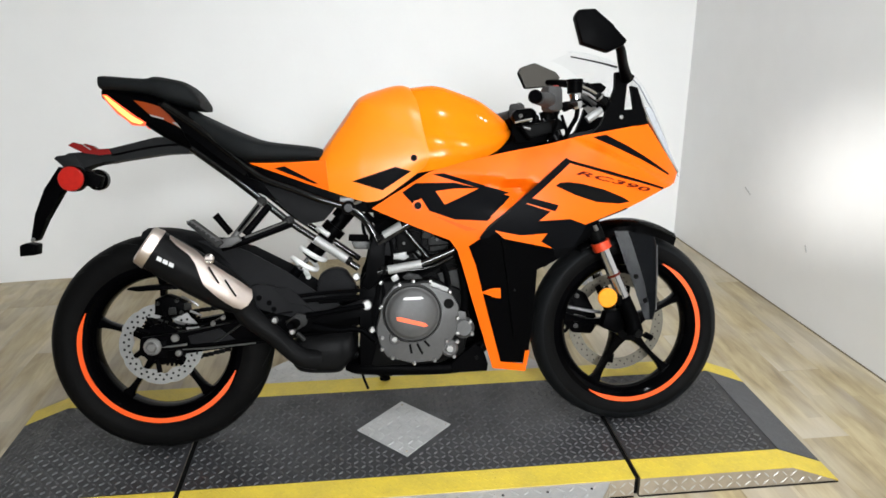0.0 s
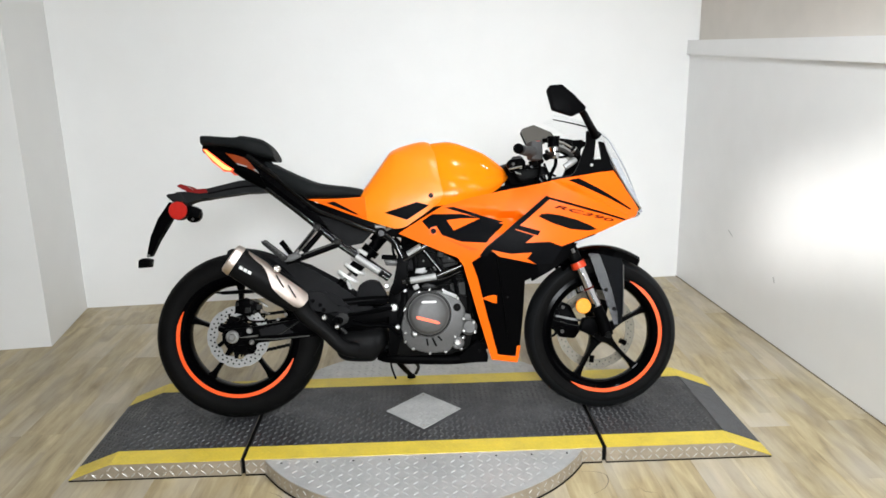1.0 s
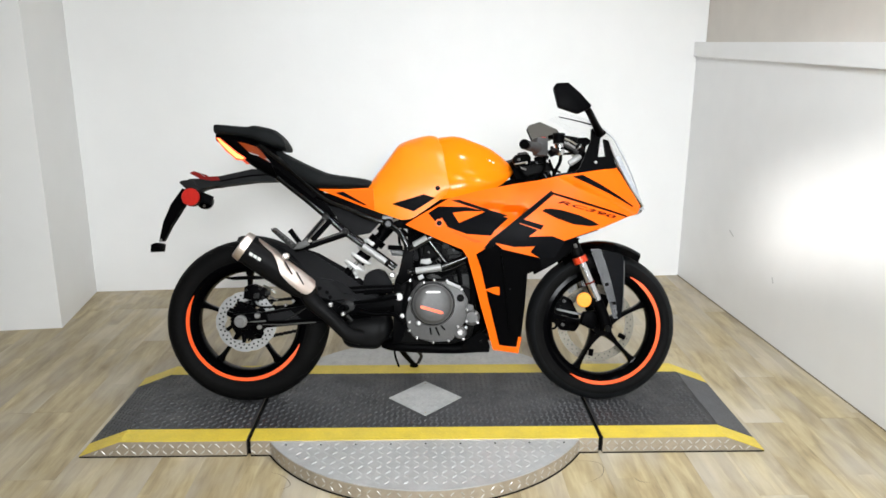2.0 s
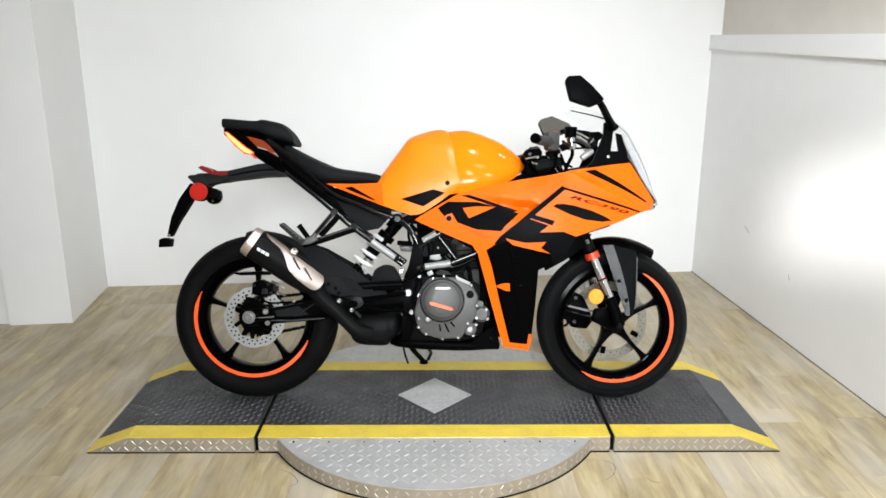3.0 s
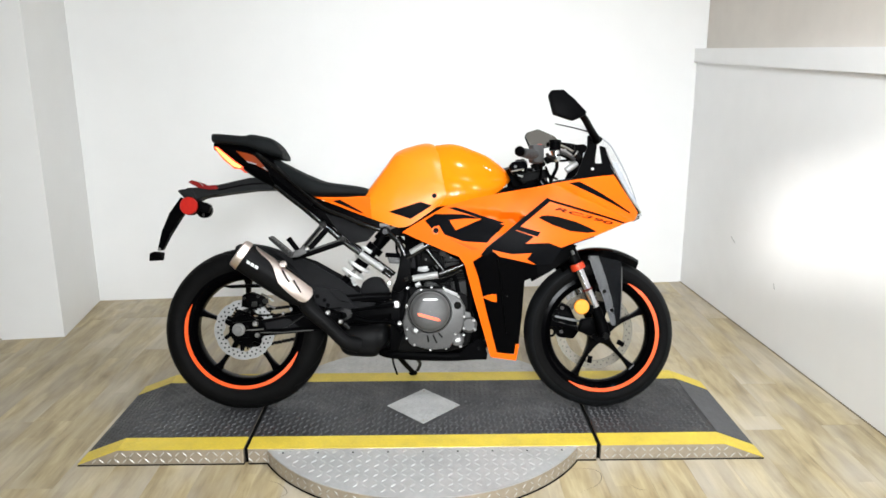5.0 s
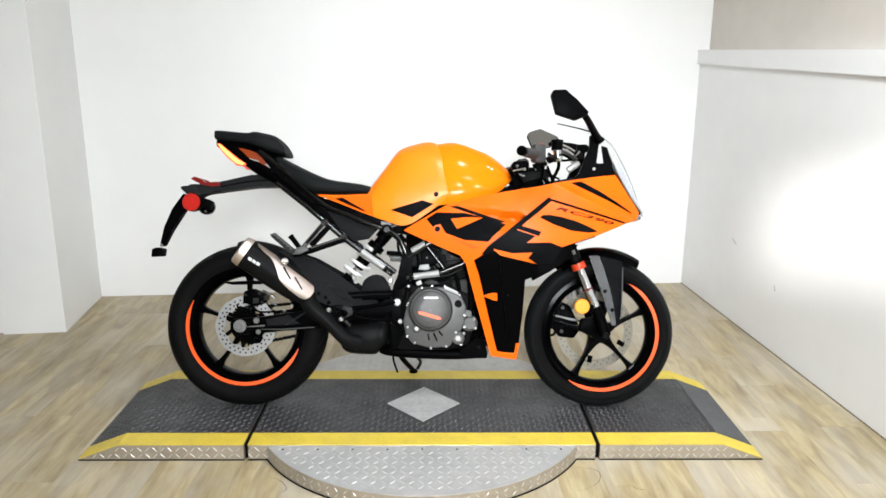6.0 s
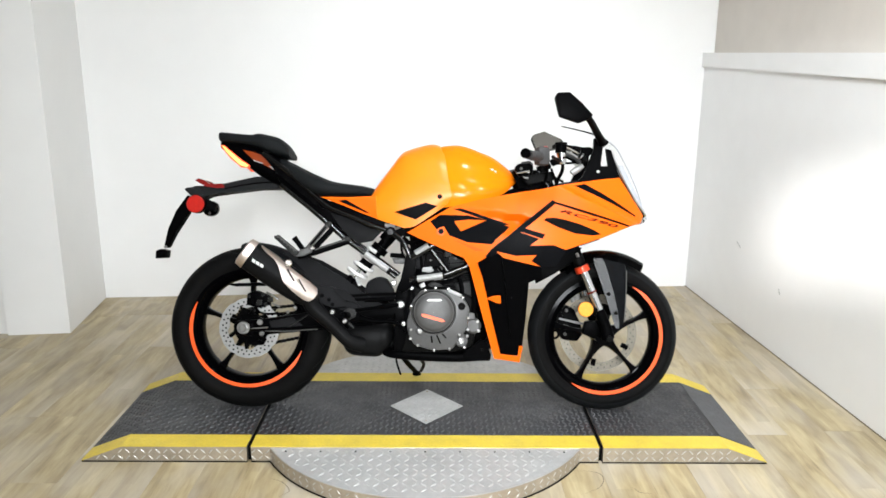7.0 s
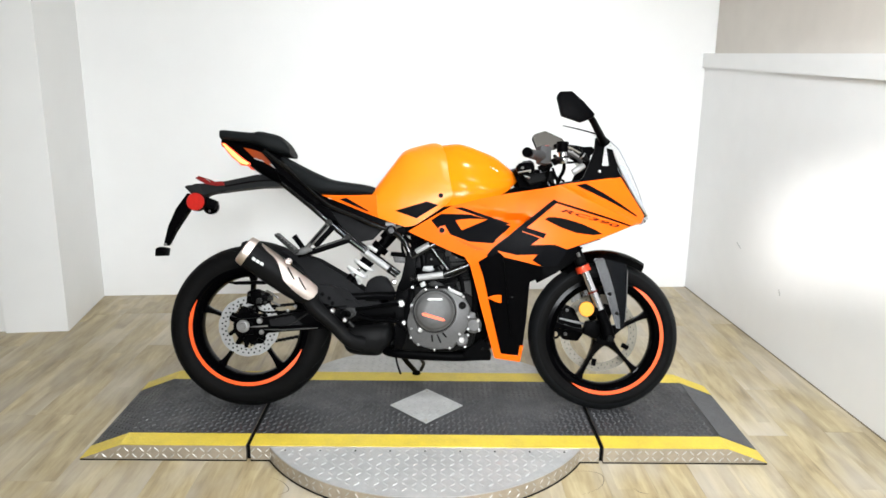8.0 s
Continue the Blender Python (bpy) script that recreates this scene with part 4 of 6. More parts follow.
panel("hugger_facet", [(-0.352, 0.470), (-0.301, 0.464), (-0.252, 0.418), (-0.300, 0.428)], lambda u, w: 0.1225 + 0.55 * (0.472 - w), GREY_PLASTIC, hug[0], "", 0.004, 0, 0.02, both=False)
for bu, bw in ((-0.388, 0.443), (-0.362, 0.428), (-0.35, 0.41)):
    knob("hugger_bolt", bu, bw, 0.124, 0.007, 0.003, BLACK_MATT, hug[0])

# -- shock absorber --
shock = tube("shock_absorber", [(-0.135, 0.03, 0.668), (-0.20, 0.03, 0.598), (-0.248, 0.03, 0.548)], 0.021, BLACK_SATIN, bike, "shock absorber with a white coil spring", bend=False)
turns, coil = 3.7, []
a, b = Vector((-0.194, 0.03, 0.602)), Vector((-0.286, 0.03, 0.503))
d = (b - a).normalized()
n1 = Vector((0, 1, 0))
n2 = d.cross(n1)
for k in range(80):
    t = k / 79
    ang = -2 * math.pi * turns * t
    p = a.lerp(b, t) + (n1 * math.cos(ang) + n2 * math.sin(ang)) * 0.036
    coil.append(tuple(p))
tube("coil_spring", coil, 0.0074, SPRING_WHITE, shock, "white coated coil spring", 8, bend=False)
tube("bump_rubber", [(-0.20, 0.03, 0.597), (-0.255, 0.03, 0.538)], 0.025, BLACK_SATIN, shock, bend=False)
tube("piston_rod", [(-0.24, 0.03, 0.556), (-0.31, 0.03, 0.480)], 0.007, CHROME, shock, bend=False)
tube("lower_eye", [(-0.285, 0.03, 0.508), (-0.315, 0.03, 0.474)], 0.016, BLACK_SATIN, shock, bend=False)
tube("preload_collar", [(-0.176, 0.03, 0.624), (-0.192, 0.03, 0.606)], 0.033, BLACK_SATIN, shock, bend=False)
tube("shock_head", [(-0.14, 0.03, 0.675), (-0.165, 0.03, 0.645)], 0.026, BLACK_SATIN, shock, bend=False)

# -- frame: trellis and subframe tubes --
chassis = tube("frame", [(-0.130, 0.128, 0.675), (-0.108, 0.132, 0.660), (-0.088, 0.138, 0.640), (-0.073, 0.14, 0.612), (-0.060, 0.14, 0.580)], 0.0110, FRAME_BLACK, bike, "black tubular trellis frame")
for s in (-1, 1):
    for pts, rad, bent in ((((-0.148, 0.12, 0.684), (-0.215, 0.12, 0.706), (-0.281, 0.118, 0.735), (-0.369, 0.115, 0.772), (-0.453, 0.11, 0.842), (-0.524, 0.108, 0.904), (-0.613, 0.10, 0.970)), 0.0105, True),
                           (((-0.545, 0.11, 0.852), (-0.432, 0.115, 0.763), (-0.371, 0.118, 0.711), (-0.303, 0.12, 0.651), (-0.228, 0.12, 0.597), (-0.115, 0.125, 0.512)), 0.0092, False),
                           (((-0.060, 0.14, 0.582), (0.014, 0.15, 0.626), (0.36, 0.10, 0.80)), 0.0125, False),
                           (((0.012, 0.148, 0.618), (0.080, 0.15, 0.530)), 0.0068, False),
                           (((-0.065, 0.145, 0.503), (0.056, 0.15, 0.520), (0.143, 0.155, 0.553), (0.36, 0.10, 0.78)), 0.0115, False),
                           (((-0.05, 0.145, 0.50), (0.07, 0.15, 0.508), (0.143, 0.157, 0.538)), 0.0045, True)):
        tube("frame_tube", [(u, s * v, w) for u, v, w in pts], rad, FRAME_BLACK, chassis, bend=bent)
    plate("frame_node", [(-0.080, 0.620), (-0.060, 0.600), (-0.036, 0.602), (-0.042, 0.560), (-0.046, 0.509), (-0.053, 0.477), (-0.090, 0.453), (-0.114, 0.466), (-0.106, 0.488), (-0.087, 0.516), (-0.076, 0.567)], s * 0.125, s * 0.151, BLACK_SATIN, chassis, bevel=0.007)
    plate("pivot_plate", [(-0.114, 0.468), (-0.053, 0.480), (-0.066, 0.40), (-0.066, 0.32), (-0.090, 0.24), (-0.128, 0.24), (-0.112, 0.33), (-0.122, 0.40)], s * 0.118, s * 0.138, BLACK_SATIN, chassis, bevel=0.006)
tube("frame_sleeve", [(-0.036, 0.150, 0.507), (0.056, 0.151, 0.520)], 0.0122, SILVER, chassis, "silver tube sleeve", bend=False)
tube("frame_sleeve", [(-0.042, 0.144, 0.600), (0.006, 0.151, 0.628)], 0.0128, SILVER, chassis, bend=False)
tube("frame_sleeve", [(-0.230, 0.122, 0.598), (-0.146, 0.124, 0.538)], 0.0128, SILVER, chassis, bend=False)
for a, b in (((-0.052, 0.149, 0.506), (-0.042, 0.149, 0.507)), ((-0.146, 0.124, 0.538), (-0.136, 0.124, 0.530))):
    tube("sleeve_nut", [a, b], 0.0125, CASE_DARK, chassis, "", 8, False)
knob("frame_boss", -0.136, 0.679, 0.112, 0.0195, 0.026, CASE_DARK, chassis)
knob("boss_cap", -0.136, 0.679, 0.137, 0.012, 0.004, BLACK_GLOSS, chassis)
tube("boss_collar", [(-0.158, 0.108, 0.702), (-0.120, 0.108, 0.702)], 0.0095, SILVER, chassis, bend=False)
tube("boss_stay", [(-0.126, 0.128, 0.688), (-0.100, 0.128, 0.698)], 0.0045, ZINC, chassis, sides=8, bend=False)
for bu, bw, br in ((-0.097, 0.412, 0.0145), (-0.085, 0.342, 0.0095), (-0.122, 0.491, 0.0108), (-0.056, 0.472, 0.0065), (-0.304, 0.651, 0.0075), (-0.060, 0.400, 0.005), (-0.093, 0.467, 0.004)):
    knob("frame_bolt", bu, bw, 0.137 if bu > -0.2 else 0.126, br, 0.010, ZINC if bu > -0.2 else ENGINE_MID, chassis, "bright domed frame bolt")
plate("side_cover", [(-0.36, 0.748), (-0.29, 0.728), (-0.165, 0.688), (-0.205, 0.645), (-0.26, 0.635), (-0.32, 0.69)], 0.088, 0.098, GREY_PLASTIC, chassis, "dark grey inner side cover")
plate("inner_rail", [(-0.41, 0.80), (-0.30, 0.785), (-0.20, 0.75), (-0.06, 0.70), (-0.05, 0.66), (-0.13, 0.67), (-0.28, 0.725), (-0.40, 0.77)], 0.085, 0.112, BLACK_SATIN, chassis, both=True)
plate("tail_infill", [(-0.57, 0.90), (-0.40, 0.795), (-0.29, 0.745), (-0.30, 0.690), (-0.41, 0.742), (-0.54, 0.838)], 0.06, 0.095, BLACK_SATIN, chassis, both=True)
# dark infill added behind the frame to block the view through
plate("airbox", [(-0.07, 0.70), (0.30, 0.72), (0.26, 0.60), (0.19, 0.45), (-0.04, 0.45), (-0.065, 0.56)], -0.07, 0.06, BLACK_MATT, chassis, bevel=0.01)
plate("relay_box", [(-0.140, 0.601), (-0.085, 0.598), (-0.086, 0.581), (-0.141, 0.584)], 0.03, 0.075, BLACK_MATT, chassis)
plate("relay_body", [(-0.134, 0.583), (-0.080, 0.580), (-0.081, 0.558), (-0.126, 0.561)], 0.03, 0.070, CASE_GREY, chassis, "pale grey relay body")
plate("linkage_cover", [(-0.235, 0.462), (-0.226, 0.492), (-0.200, 0.508), (-0.176, 0.512), (-0.150, 0.503), (-0.128, 0.462), (-0.118, 0.435), (-0.14, 0.42), (-0.235, 0.428)], 0.03, 0.085, GREY_PLASTIC, chassis, bevel=0.014)
for pts, r in ((((-0.09, 0.06, 0.66), (-0.06, 0.08, 0.635), (-0.03, 0.09, 0.65), (0.02, 0.09, 0.66)), 0.007), (((-0.10, 0.05, 0.64), (-0.095, 0.06, 0.60), (-0.07, 0.07, 0.54), (-0.075, 0.08, 0.50)), 0.005),
               (((-0.028, 0.11, 0.60), (-0.02, 0.115, 0.55), (-0.03, 0.12, 0.52)), 0.005)):
    tube("wiring", pts, r, BLACK_MATT, chassis, sides=8)

# black infill stands in for the shadow between tank cover and fairing
plate("fairing_gap", [(-0.080, 0.668), (-0.026, 0.690), (0.084, 0.758), (0.110, 0.772), (0.100, 0.790), (0.050, 0.785), (-0.020, 0.735), (-0.085, 0.698)], 0.09, 0.142, BLACK_MATT, chassis, bevel=0.003, both=True)

# -- exhaust --
AXIS_A, AXIS_B, EX_V = Vector((-0.650, 0, 0.600)), Vector((-0.432, 0, 0.443)), 0.190
ex_d = (AXIS_B - AXIS_A).normalized()


def on_axis(t, off=0.0):
    p = AXIS_A.lerp(AXIS_B, t)
    return (p.x, EX_V - 0.045 * t + off, p.z)


exhaust = tube("exhaust", [on_axis(-0.02), on_axis(0.06), on_axis(0.5), on_axis(0.86), on_axis(1.06)], [0.050, 0.054, 0.056, 0.051, 0.036], SILENCER_BLACK, bike, "black silencer with stainless trim", 24)
tube("end_cap", [on_axis(-0.055), on_axis(-0.04), on_axis(0.045), on_axis(0.055)], [0.044, 0.053, 0.0565, 0.0555], WARM_STEEL, exhaust, "brushed stainless end cap", 24, bend=False)
tube("outlet", [on_axis(-0.058), on_axis(-0.03)], 0.026, GAP_BLACK, exhaust, sides=20, bend=False)


def shield_width(u, w):
    p = Vector((u, 0, w)) - AXIS_A
    off = (p - ex_d * p.dot(ex_d)).length
    t = p.dot(ex_d) / (AXIS_B - AXIS_A).length
    return EX_V - 0.045 * t + math.sqrt(max(0.0002, 0.0585 ** 2 - off ** 2)) + 0.002


bm, rows = bmesh.new(), []
way = (Vector(on_axis(1.0)) - Vector(on_axis(0.0)))
across = Vector((-ex_d.z, 0, ex_d.x))
for k in range(37):
    t = 0.115 + 0.975 * k / 36
    high = lerp(t, (0.11, 0.385, 0.513, 0.785, 1.04, 1.09), (78, 76, 61, 59, 58, 34))
    low = lerp(t, (0.11, 0.13, 0.23, 0.375, 0.46, 0.529, 0.638, 0.797, 0.995, 1.06, 1.09), (74, 62, 52, 46, 34, 20, -3, -13, -18, -12, 8))
    row = []
    for j in range(13):
        ang = radians(low + (high - low) * j / 12)
        rad = lerp(t, (0, 0.5, 0.9, 1.1), (0.0575, 0.0585, 0.0560, 0.0500))
        p = Vector(on_axis(t)) + across * (rad * math.sin(ang))
        row.append(bm.verts.new((p.x, -(p.y + rad * math.cos(ang)), p.z)))
    rows.append(row)
for a, b in zip(rows, rows[1:]):
    for j in range(12):
        bm.faces.new((a[j], a[j + 1], b[j + 1], b[j]))
bmesh.ops.solidify(bm, geom=bm.faces[:], thickness=-0.002)
part("heat_shield", bm, WARM_STEEL, exhaust, "heat-tinted stainless heat shield", True, 50)
for a, b in (((-0.499, 0.543), (-0.474, 0.499)), ((-0.460, 0.507), (-0.434, 0.462))):
    du, dw = 0.0019, 0.0011
    panel("shield_slot", [(a[0] - du, a[1] - dw), (a[0] + du, a[1] + dw), (b[0] + du, b[1] + dw), (b[0] - du, b[1] - dw)], shield_width, GAP_BLACK, exhaust, "", 0.001, 0.0022, 0.012, both=False)
knob("shield_tab", -0.497, 0.563, 0.200, 0.013, 0.010, STEEL, exhaust)
for k in range(3):
    pu, pw = -0.614 + 0.0135 * k, 0.572 - 0.0083 * k
    panel("print_mark", [(pu - 0.005, pw - 0.002), (pu - 0.001, pw + 0.0075), (pu + 0.009, pw + 0.001), (pu + 0.006, pw - 0.009)], shield_width, WHITE_MARK, exhaust, "", 0.0008, 0.0, 0.02, both=False)
for bu, bw in ((-0.505, 0.386), (-0.478, 0.401)):
    knob("clamp_bolt", bu, bw, 0.165, 0.006, 0.01, ZINC, exhaust, "", 10)
tube("exhaust_pipe", [on_axis(1.0), (-0.415, 0.142, 0.40), (-0.345, 0.137, 0.335), (-0.285, 0.13, 0.276), (-0.24, 0.11, 0.262)], [0.035, 0.031, 0.027, 0.027, 0.032], SILENCER_BLACK, exhaust, "matt black link pipe", 18)
loft("collector_box", [(-0.318, 0.285, 0.250, 0.07), (-0.302, 0.312, 0.226, 0.112), (-0.276, 0.336, 0.212, 0.124), (-0.22, 0.346, 0.207, 0.128), (-0.182, 0.346, 0.208, 0.126), (-0.165, 0.342, 0.222, 0.122), (-0.142, 0.335, 0.246, 0.115), (-0.128, 0.31, 0.27, 0.08)], 3.2, SILENCER_BLACK, exhaust, "matt black exhaust collector box")
tube("header_pipe", [(-0.15, 0.05, 0.26), (0.05, 0.06, 0.225), (0.22, 0.05, 0.25), (0.27, 0.03, 0.36), (0.22, 0.0, 0.46)], 0.019, SILENCER_BLACK, exhaust)

# -- foot controls and pegs --
hanger = tube("pillion_hanger", [(-0.365, 0.134, 0.705), (-0.432, 0.150, 0.624), (-0.452, 0.154, 0.600)], 0.0085, CASE_GREY, bike, "grey alloy pillion footrest hanger", bend=False)
tube("arm_groove", [(-0.372, 0.141, 0.696), (-0.428, 0.1565, 0.628)], 0.0042, BLACK_SATIN, hanger, sides=8, bend=False)
tube("hanger_arm", [(-0.290, 0.128, 0.645), (-0.418, 0.143, 0.601), (-0.475, 0.152, 0.588)], 0.0125, BLACK_SATIN, hanger, bend=False)
# thin grey rod draws the highlight along the top of the black arm
tube("arm_edge", [(-0.303, 0.1385, 0.648), (-0.412, 0.1525, 0.611)], 0.0030, CASE_GREY, hanger, sides=8, bend=False)
tube("hanger_brace", [(-0.347, 0.125, 0.694), (-0.414, 0.138, 0.618)], 0.0105, BLACK_SATIN, hanger, bend=False)
plate("hanger_joint", [(-0.482, 0.600), (-0.462, 0.612), (-0.428, 0.618), (-0.418, 0.604), (-0.45, 0.588), (-0.478, 0.586)], 0.140, 0.166, CASE_GREY, hanger, bevel=0.005)
peg = plate("pillion_peg", [(-0.554, 0.655), (-0.541, 0.666), (-0.464, 0.602), (-0.480, 0.588)], 0.150, 0.186, ENGINE_MID, hanger, "folded ribbed pillion footrest")
tube("peg_edge", [(-0.543, 0.187, 0.664), (-0.474, 0.187, 0.609)], 0.0024, CASE_GREY, peg, sides=8, bend=False)
tube("peg_edge", [(-0.552, 0.168, 0.658), (-0.549, 0.188, 0.660)], 0.0034, CASE_GREY, peg, sides=8, bend=False)
for k in range(6):
    f = (k + 0.5) / 6
    tube("peg_rib", [(-0.547 + 0.070 * f, 0.187, 0.661 - 0.058 * f), (-0.541 + 0.070 * f, 0.187, 0.664 - 0.058 * f)], 0.0026, CASE_GREY, peg, sides=6, bend=False)
tube("pillion_peg", [(-0.548, -0.165, 0.660), (-0.540, -0.165, 0.650), (-0.505, -0.165, 0.603)], [0.012, 0.0105, 0.0105], BLACK_SATIN, hanger, bend=False)
for bu, bw in ((-0.365, 0.705), (-0.295, 0.650)):
    knob("hanger_lug", bu, bw, 0.126, 0.0135, 0.014, ENGINE_MID, hanger)
    knob("hanger_bolt", bu, bw, 0.139, 0.0070, 0.005, ENGINE_MID, hanger)
rest = plate("rider_footrest", [(-0.125, 0.428), (-0.080, 0.432), (-0.072, 0.330), (-0.098, 0.325), (-0.116, 0.385), (-0.20, 0.368), (-0.262, 0.345), (-0.30, 0.348), (-0.315, 0.368), (-0.262, 0.398), (-0.20, 0.396)], 0.125, 0.142, BLACK_SATIN, bike, "black rider footrest bracket with brake pedal", 0.004)
tube("bracket_rod", [(-0.226, 0.138, 0.425), (-0.120, 0.138, 0.429)], 0.0052, BLACK_SATIN, rest, sides=8, bend=False)
tube("bracket_rod", [(-0.262, 0.146, 0.389), (-0.103, 0.146, 0.411)], 0.0070, BLACK_SATIN, rest, sides=8, bend=False)
plate("heel_plate", [(-0.320, 0.376), (-0.285, 0.400), (-0.255, 0.392), (-0.262, 0.366), (-0.29, 0.352)], 0.142, 0.150, ENGINE_MID, rest, bevel=0.003)
tube("foot_peg", [(-0.29, 0.145, 0.372), (-0.295, 0.215, 0.380), (-0.297, 0.235, 0.381)], [0.013, 0.012, 0.009], BLACK_SATIN, rest)
tube("brake_pedal", [(-0.245, 0.155, 0.362), (-0.19, 0.165, 0.352), (-0.12, 0.17, 0.350), (-0.075, 0.185, 0.318)], [0.013, 0.009, 0.0075, 0.007], BLACK_SATIN, rest)
for bu, bw in ((-0.135, 0.352), (-0.237, 0.360), (-0.30, 0.352), (-0.345, 0.385)):
    knob("pedal_bolt", bu, bw, 0.15, 0.009, 0.014, ZINC if bu < -0.28 else CASE_DARK, rest)
tube("master_cylinder", [(-0.288, 0.150, 0.345), (-0.268, 0.150, 0.326)], 0.0065, ENGINE_MID, rest, bend=False)
tube("hydraulic_hose", [(-0.41, 0.125, 0.445), (-0.395, 0.135, 0.415), (-0.36, 0.145, 0.385)], 0.0045, BLACK_MATT, rest, sides=8)
for dz in (0, 0.016):
    tube("brake_hose", [(-0.30, 0.12, 0.425 + dz), (-0.20, 0.125, 0.432 + dz), (-0.10, 0.13, 0.438 + dz), (-0.045, 0.12, 0.47 + dz)], 0.005, BLACK_MATT, rest, sides=8)

# -- engine --
engine = plate("engine", [(-0.115, 0.44), (-0.06, 0.475), (0.09, 0.475), (0.17, 0.44), (0.19, 0.36), (0.17, 0.26), (0.10, 0.235), (-0.09, 0.235), (-0.12, 0.30)], -0.13, 0.135, CASE_DARK, bike, "grey and black single-cylinder engine", 0.012)
CASE = [(-0.052, 0.428), (-0.020, 0.466), (0.083, 0.470), (0.138, 0.432), (0.156, 0.400), (0.148, 0.327), (0.094, 0.250), (0.02, 0.246), (-0.046, 0.266), (-0.066, 0.30), (-0.075, 0.345)]
cover = plate("clutch_cover", CASE, 0.132, 0.160, CASE_GREY, engine, "grey cast clutch cover", 0.008)
turned("cover_drum", [(0.0005, 0), (0.081, 0), (0.081, 0.010), (0.076, 0.018), (0.070, 0.020), (0.066, 0.027), (0.058, 0.033), (0.03, 0.035), (0.0005, 0.035)], 0.026, 0.388, CASE_GREY, cover, "", 64, 0.158)
turned("cover_ring", [(0.074, 0), (0.0775, 0), (0.0775, 0.0025), (0.074, 0.0025)], 0.026, 0.388, CASE_DARK, cover, "", 64, 0.1755)
plate("cover_mark", [(0.000, 0.431), (0.006, 0.436), (0.051, 0.436), (0.056, 0.431), (0.047, 0.4285), (0.005, 0.4285)], 0.191, 0.1935, WHITE_MARK, cover, bevel=0)
plate("cover_mark", [(-0.019, 0.383), (-0.017, 0.374), (0.055, 0.354), (0.066, 0.3555), (0.058, 0.364), (-0.008, 0.383)], 0.1932, 0.1952, ORANGE_STRIPE, cover, "orange printed bar", 0)
for a, b in (((0.016, 0.300), (0.020, 0.275)), ((0.036, 0.302), (0.050, 0.272)), ((0.056, 0.308), (0.070, 0.292))):
    tube("cover_rib", [(a[0], 0.160, a[1]), (b[0], 0.160, b[1])], 0.0035, CASE_DARK, cover, sides=6)
for bu, bw in ((-0.058, 0.322), (-0.057, 0.409), (-0.006, 0.466), (0.032, 0.474), (0.078, 0.472), (0.131, 0.440), (0.150, 0.367), (0.118, 0.304), (0.083, 0.252), (0.027, 0.247), (-0.032, 0.265), (-0.060, 0.290)):
    knob("cover_bolt", bu, bw, 0.150, 0.0050, 0.018, ZINC, cover, "", 10)
knob("oil_filler", -0.025, 0.319, 0.158, 0.016, 0.010, CASE_GREY, cover)
knob("filler_bolt", -0.025, 0.319, 0.166, 0.009, 0.008, ZINC, cover)
knob("oil_sight", 0.127, 0.408, 0.158, 0.014, 0.004, GAP_BLACK, cover)
plate("clutch_arm", [(0.075, 0.462), (0.082, 0.472), (0.128, 0.452), (0.124, 0.441)], 0.160, 0.168, SILVER, cover, bevel=0.002)
cyl = plate("cylinder", [(-0.01, 0.46), (-0.03, 0.60), (0.02, 0.66), (0.12, 0.65), (0.165, 0.55), (0.185, 0.44)], -0.085, 0.095, CASE_DARK, engine, "dark finned cylinder and head", 0.01)
for k in range(6):
    z = 0.475 + 0.016 * k
    plate("fin", [(-0.012, z), (0.182 - k * 0.003, z + 0.012), (0.182 - k * 0.003, z + 0.017), (-0.012, z + 0.005)], -0.10, 0.108, CASE_DARK, cyl, bevel=0.001)
plate("cam_cover", [(-0.010, 0.600), (0.030, 0.612), (0.060, 0.604), (0.066, 0.560), (0.055, 0.540), (-0.008, 0.545)], 0.09, 0.108, CASE_DARK, cyl, bevel=0.008)
plate("cam_cover", [(0.077, 0.592), (0.110, 0.598), (0.137, 0.578), (0.134, 0.546), (0.083, 0.540)], 0.09, 0.106, ENGINE_MID, cyl, bevel=0.008)
plate("cylinder_side", [(0.101, 0.490), (0.165, 0.500), (0.176, 0.418), (0.118, 0.425)], 0.10, 0.122, ENGINE_MID, cyl, bevel=0.008)
plate("injector_clip", [(-0.018, 0.548), (0.018, 0.552), (0.026, 0.536), (0.010, 0.528), (-0.020, 0.532)], 0.108, 0.120, SILVER, cyl, bevel=0.004)
plate("cable_bracket", [(0.036, 0.545), (0.052, 0.556), (0.060, 0.540), (0.046, 0.530)], 0.108, 0.122, CASE_GREY, cyl, bevel=0.003)
tube("sensor_lead", [(0.02, 0.125, 0.545), (0.038, 0.13, 0.552), (0.055, 0.128, 0.535), (0.07, 0.12, 0.55)], 0.004, BLACK_MATT, cyl, sides=8)
plate("bay_bracket", [(0.002, 0.486), (0.020, 0.497), (0.048, 0.490), (0.060, 0.478), (0.010, 0.476)], 0.135, 0.148, ENGINE_MID, cyl, bevel=0.003)
plate("bay_bracket", [(-0.030, 0.486), (-0.012, 0.496), (-0.004, 0.480), (-0.022, 0.472)], 0.135, 0.150, SILVER, cyl, bevel=0.003)
for bu, bw in ((0.012, 0.575), (0.02, 0.618), (0.085, 0.622), (0.105, 0.582), (0.05, 0.568)):
    knob("head_bolt", bu, bw, 0.106, 0.0045, 0.006, CASE_GREY, cyl, "", 10)
plate("spark_plug_cap", [(0.06, 0.59), (0.07, 0.625), (0.09, 0.622), (0.085, 0.585)], 0.112, 0.135, ENGINE_MID, cyl)
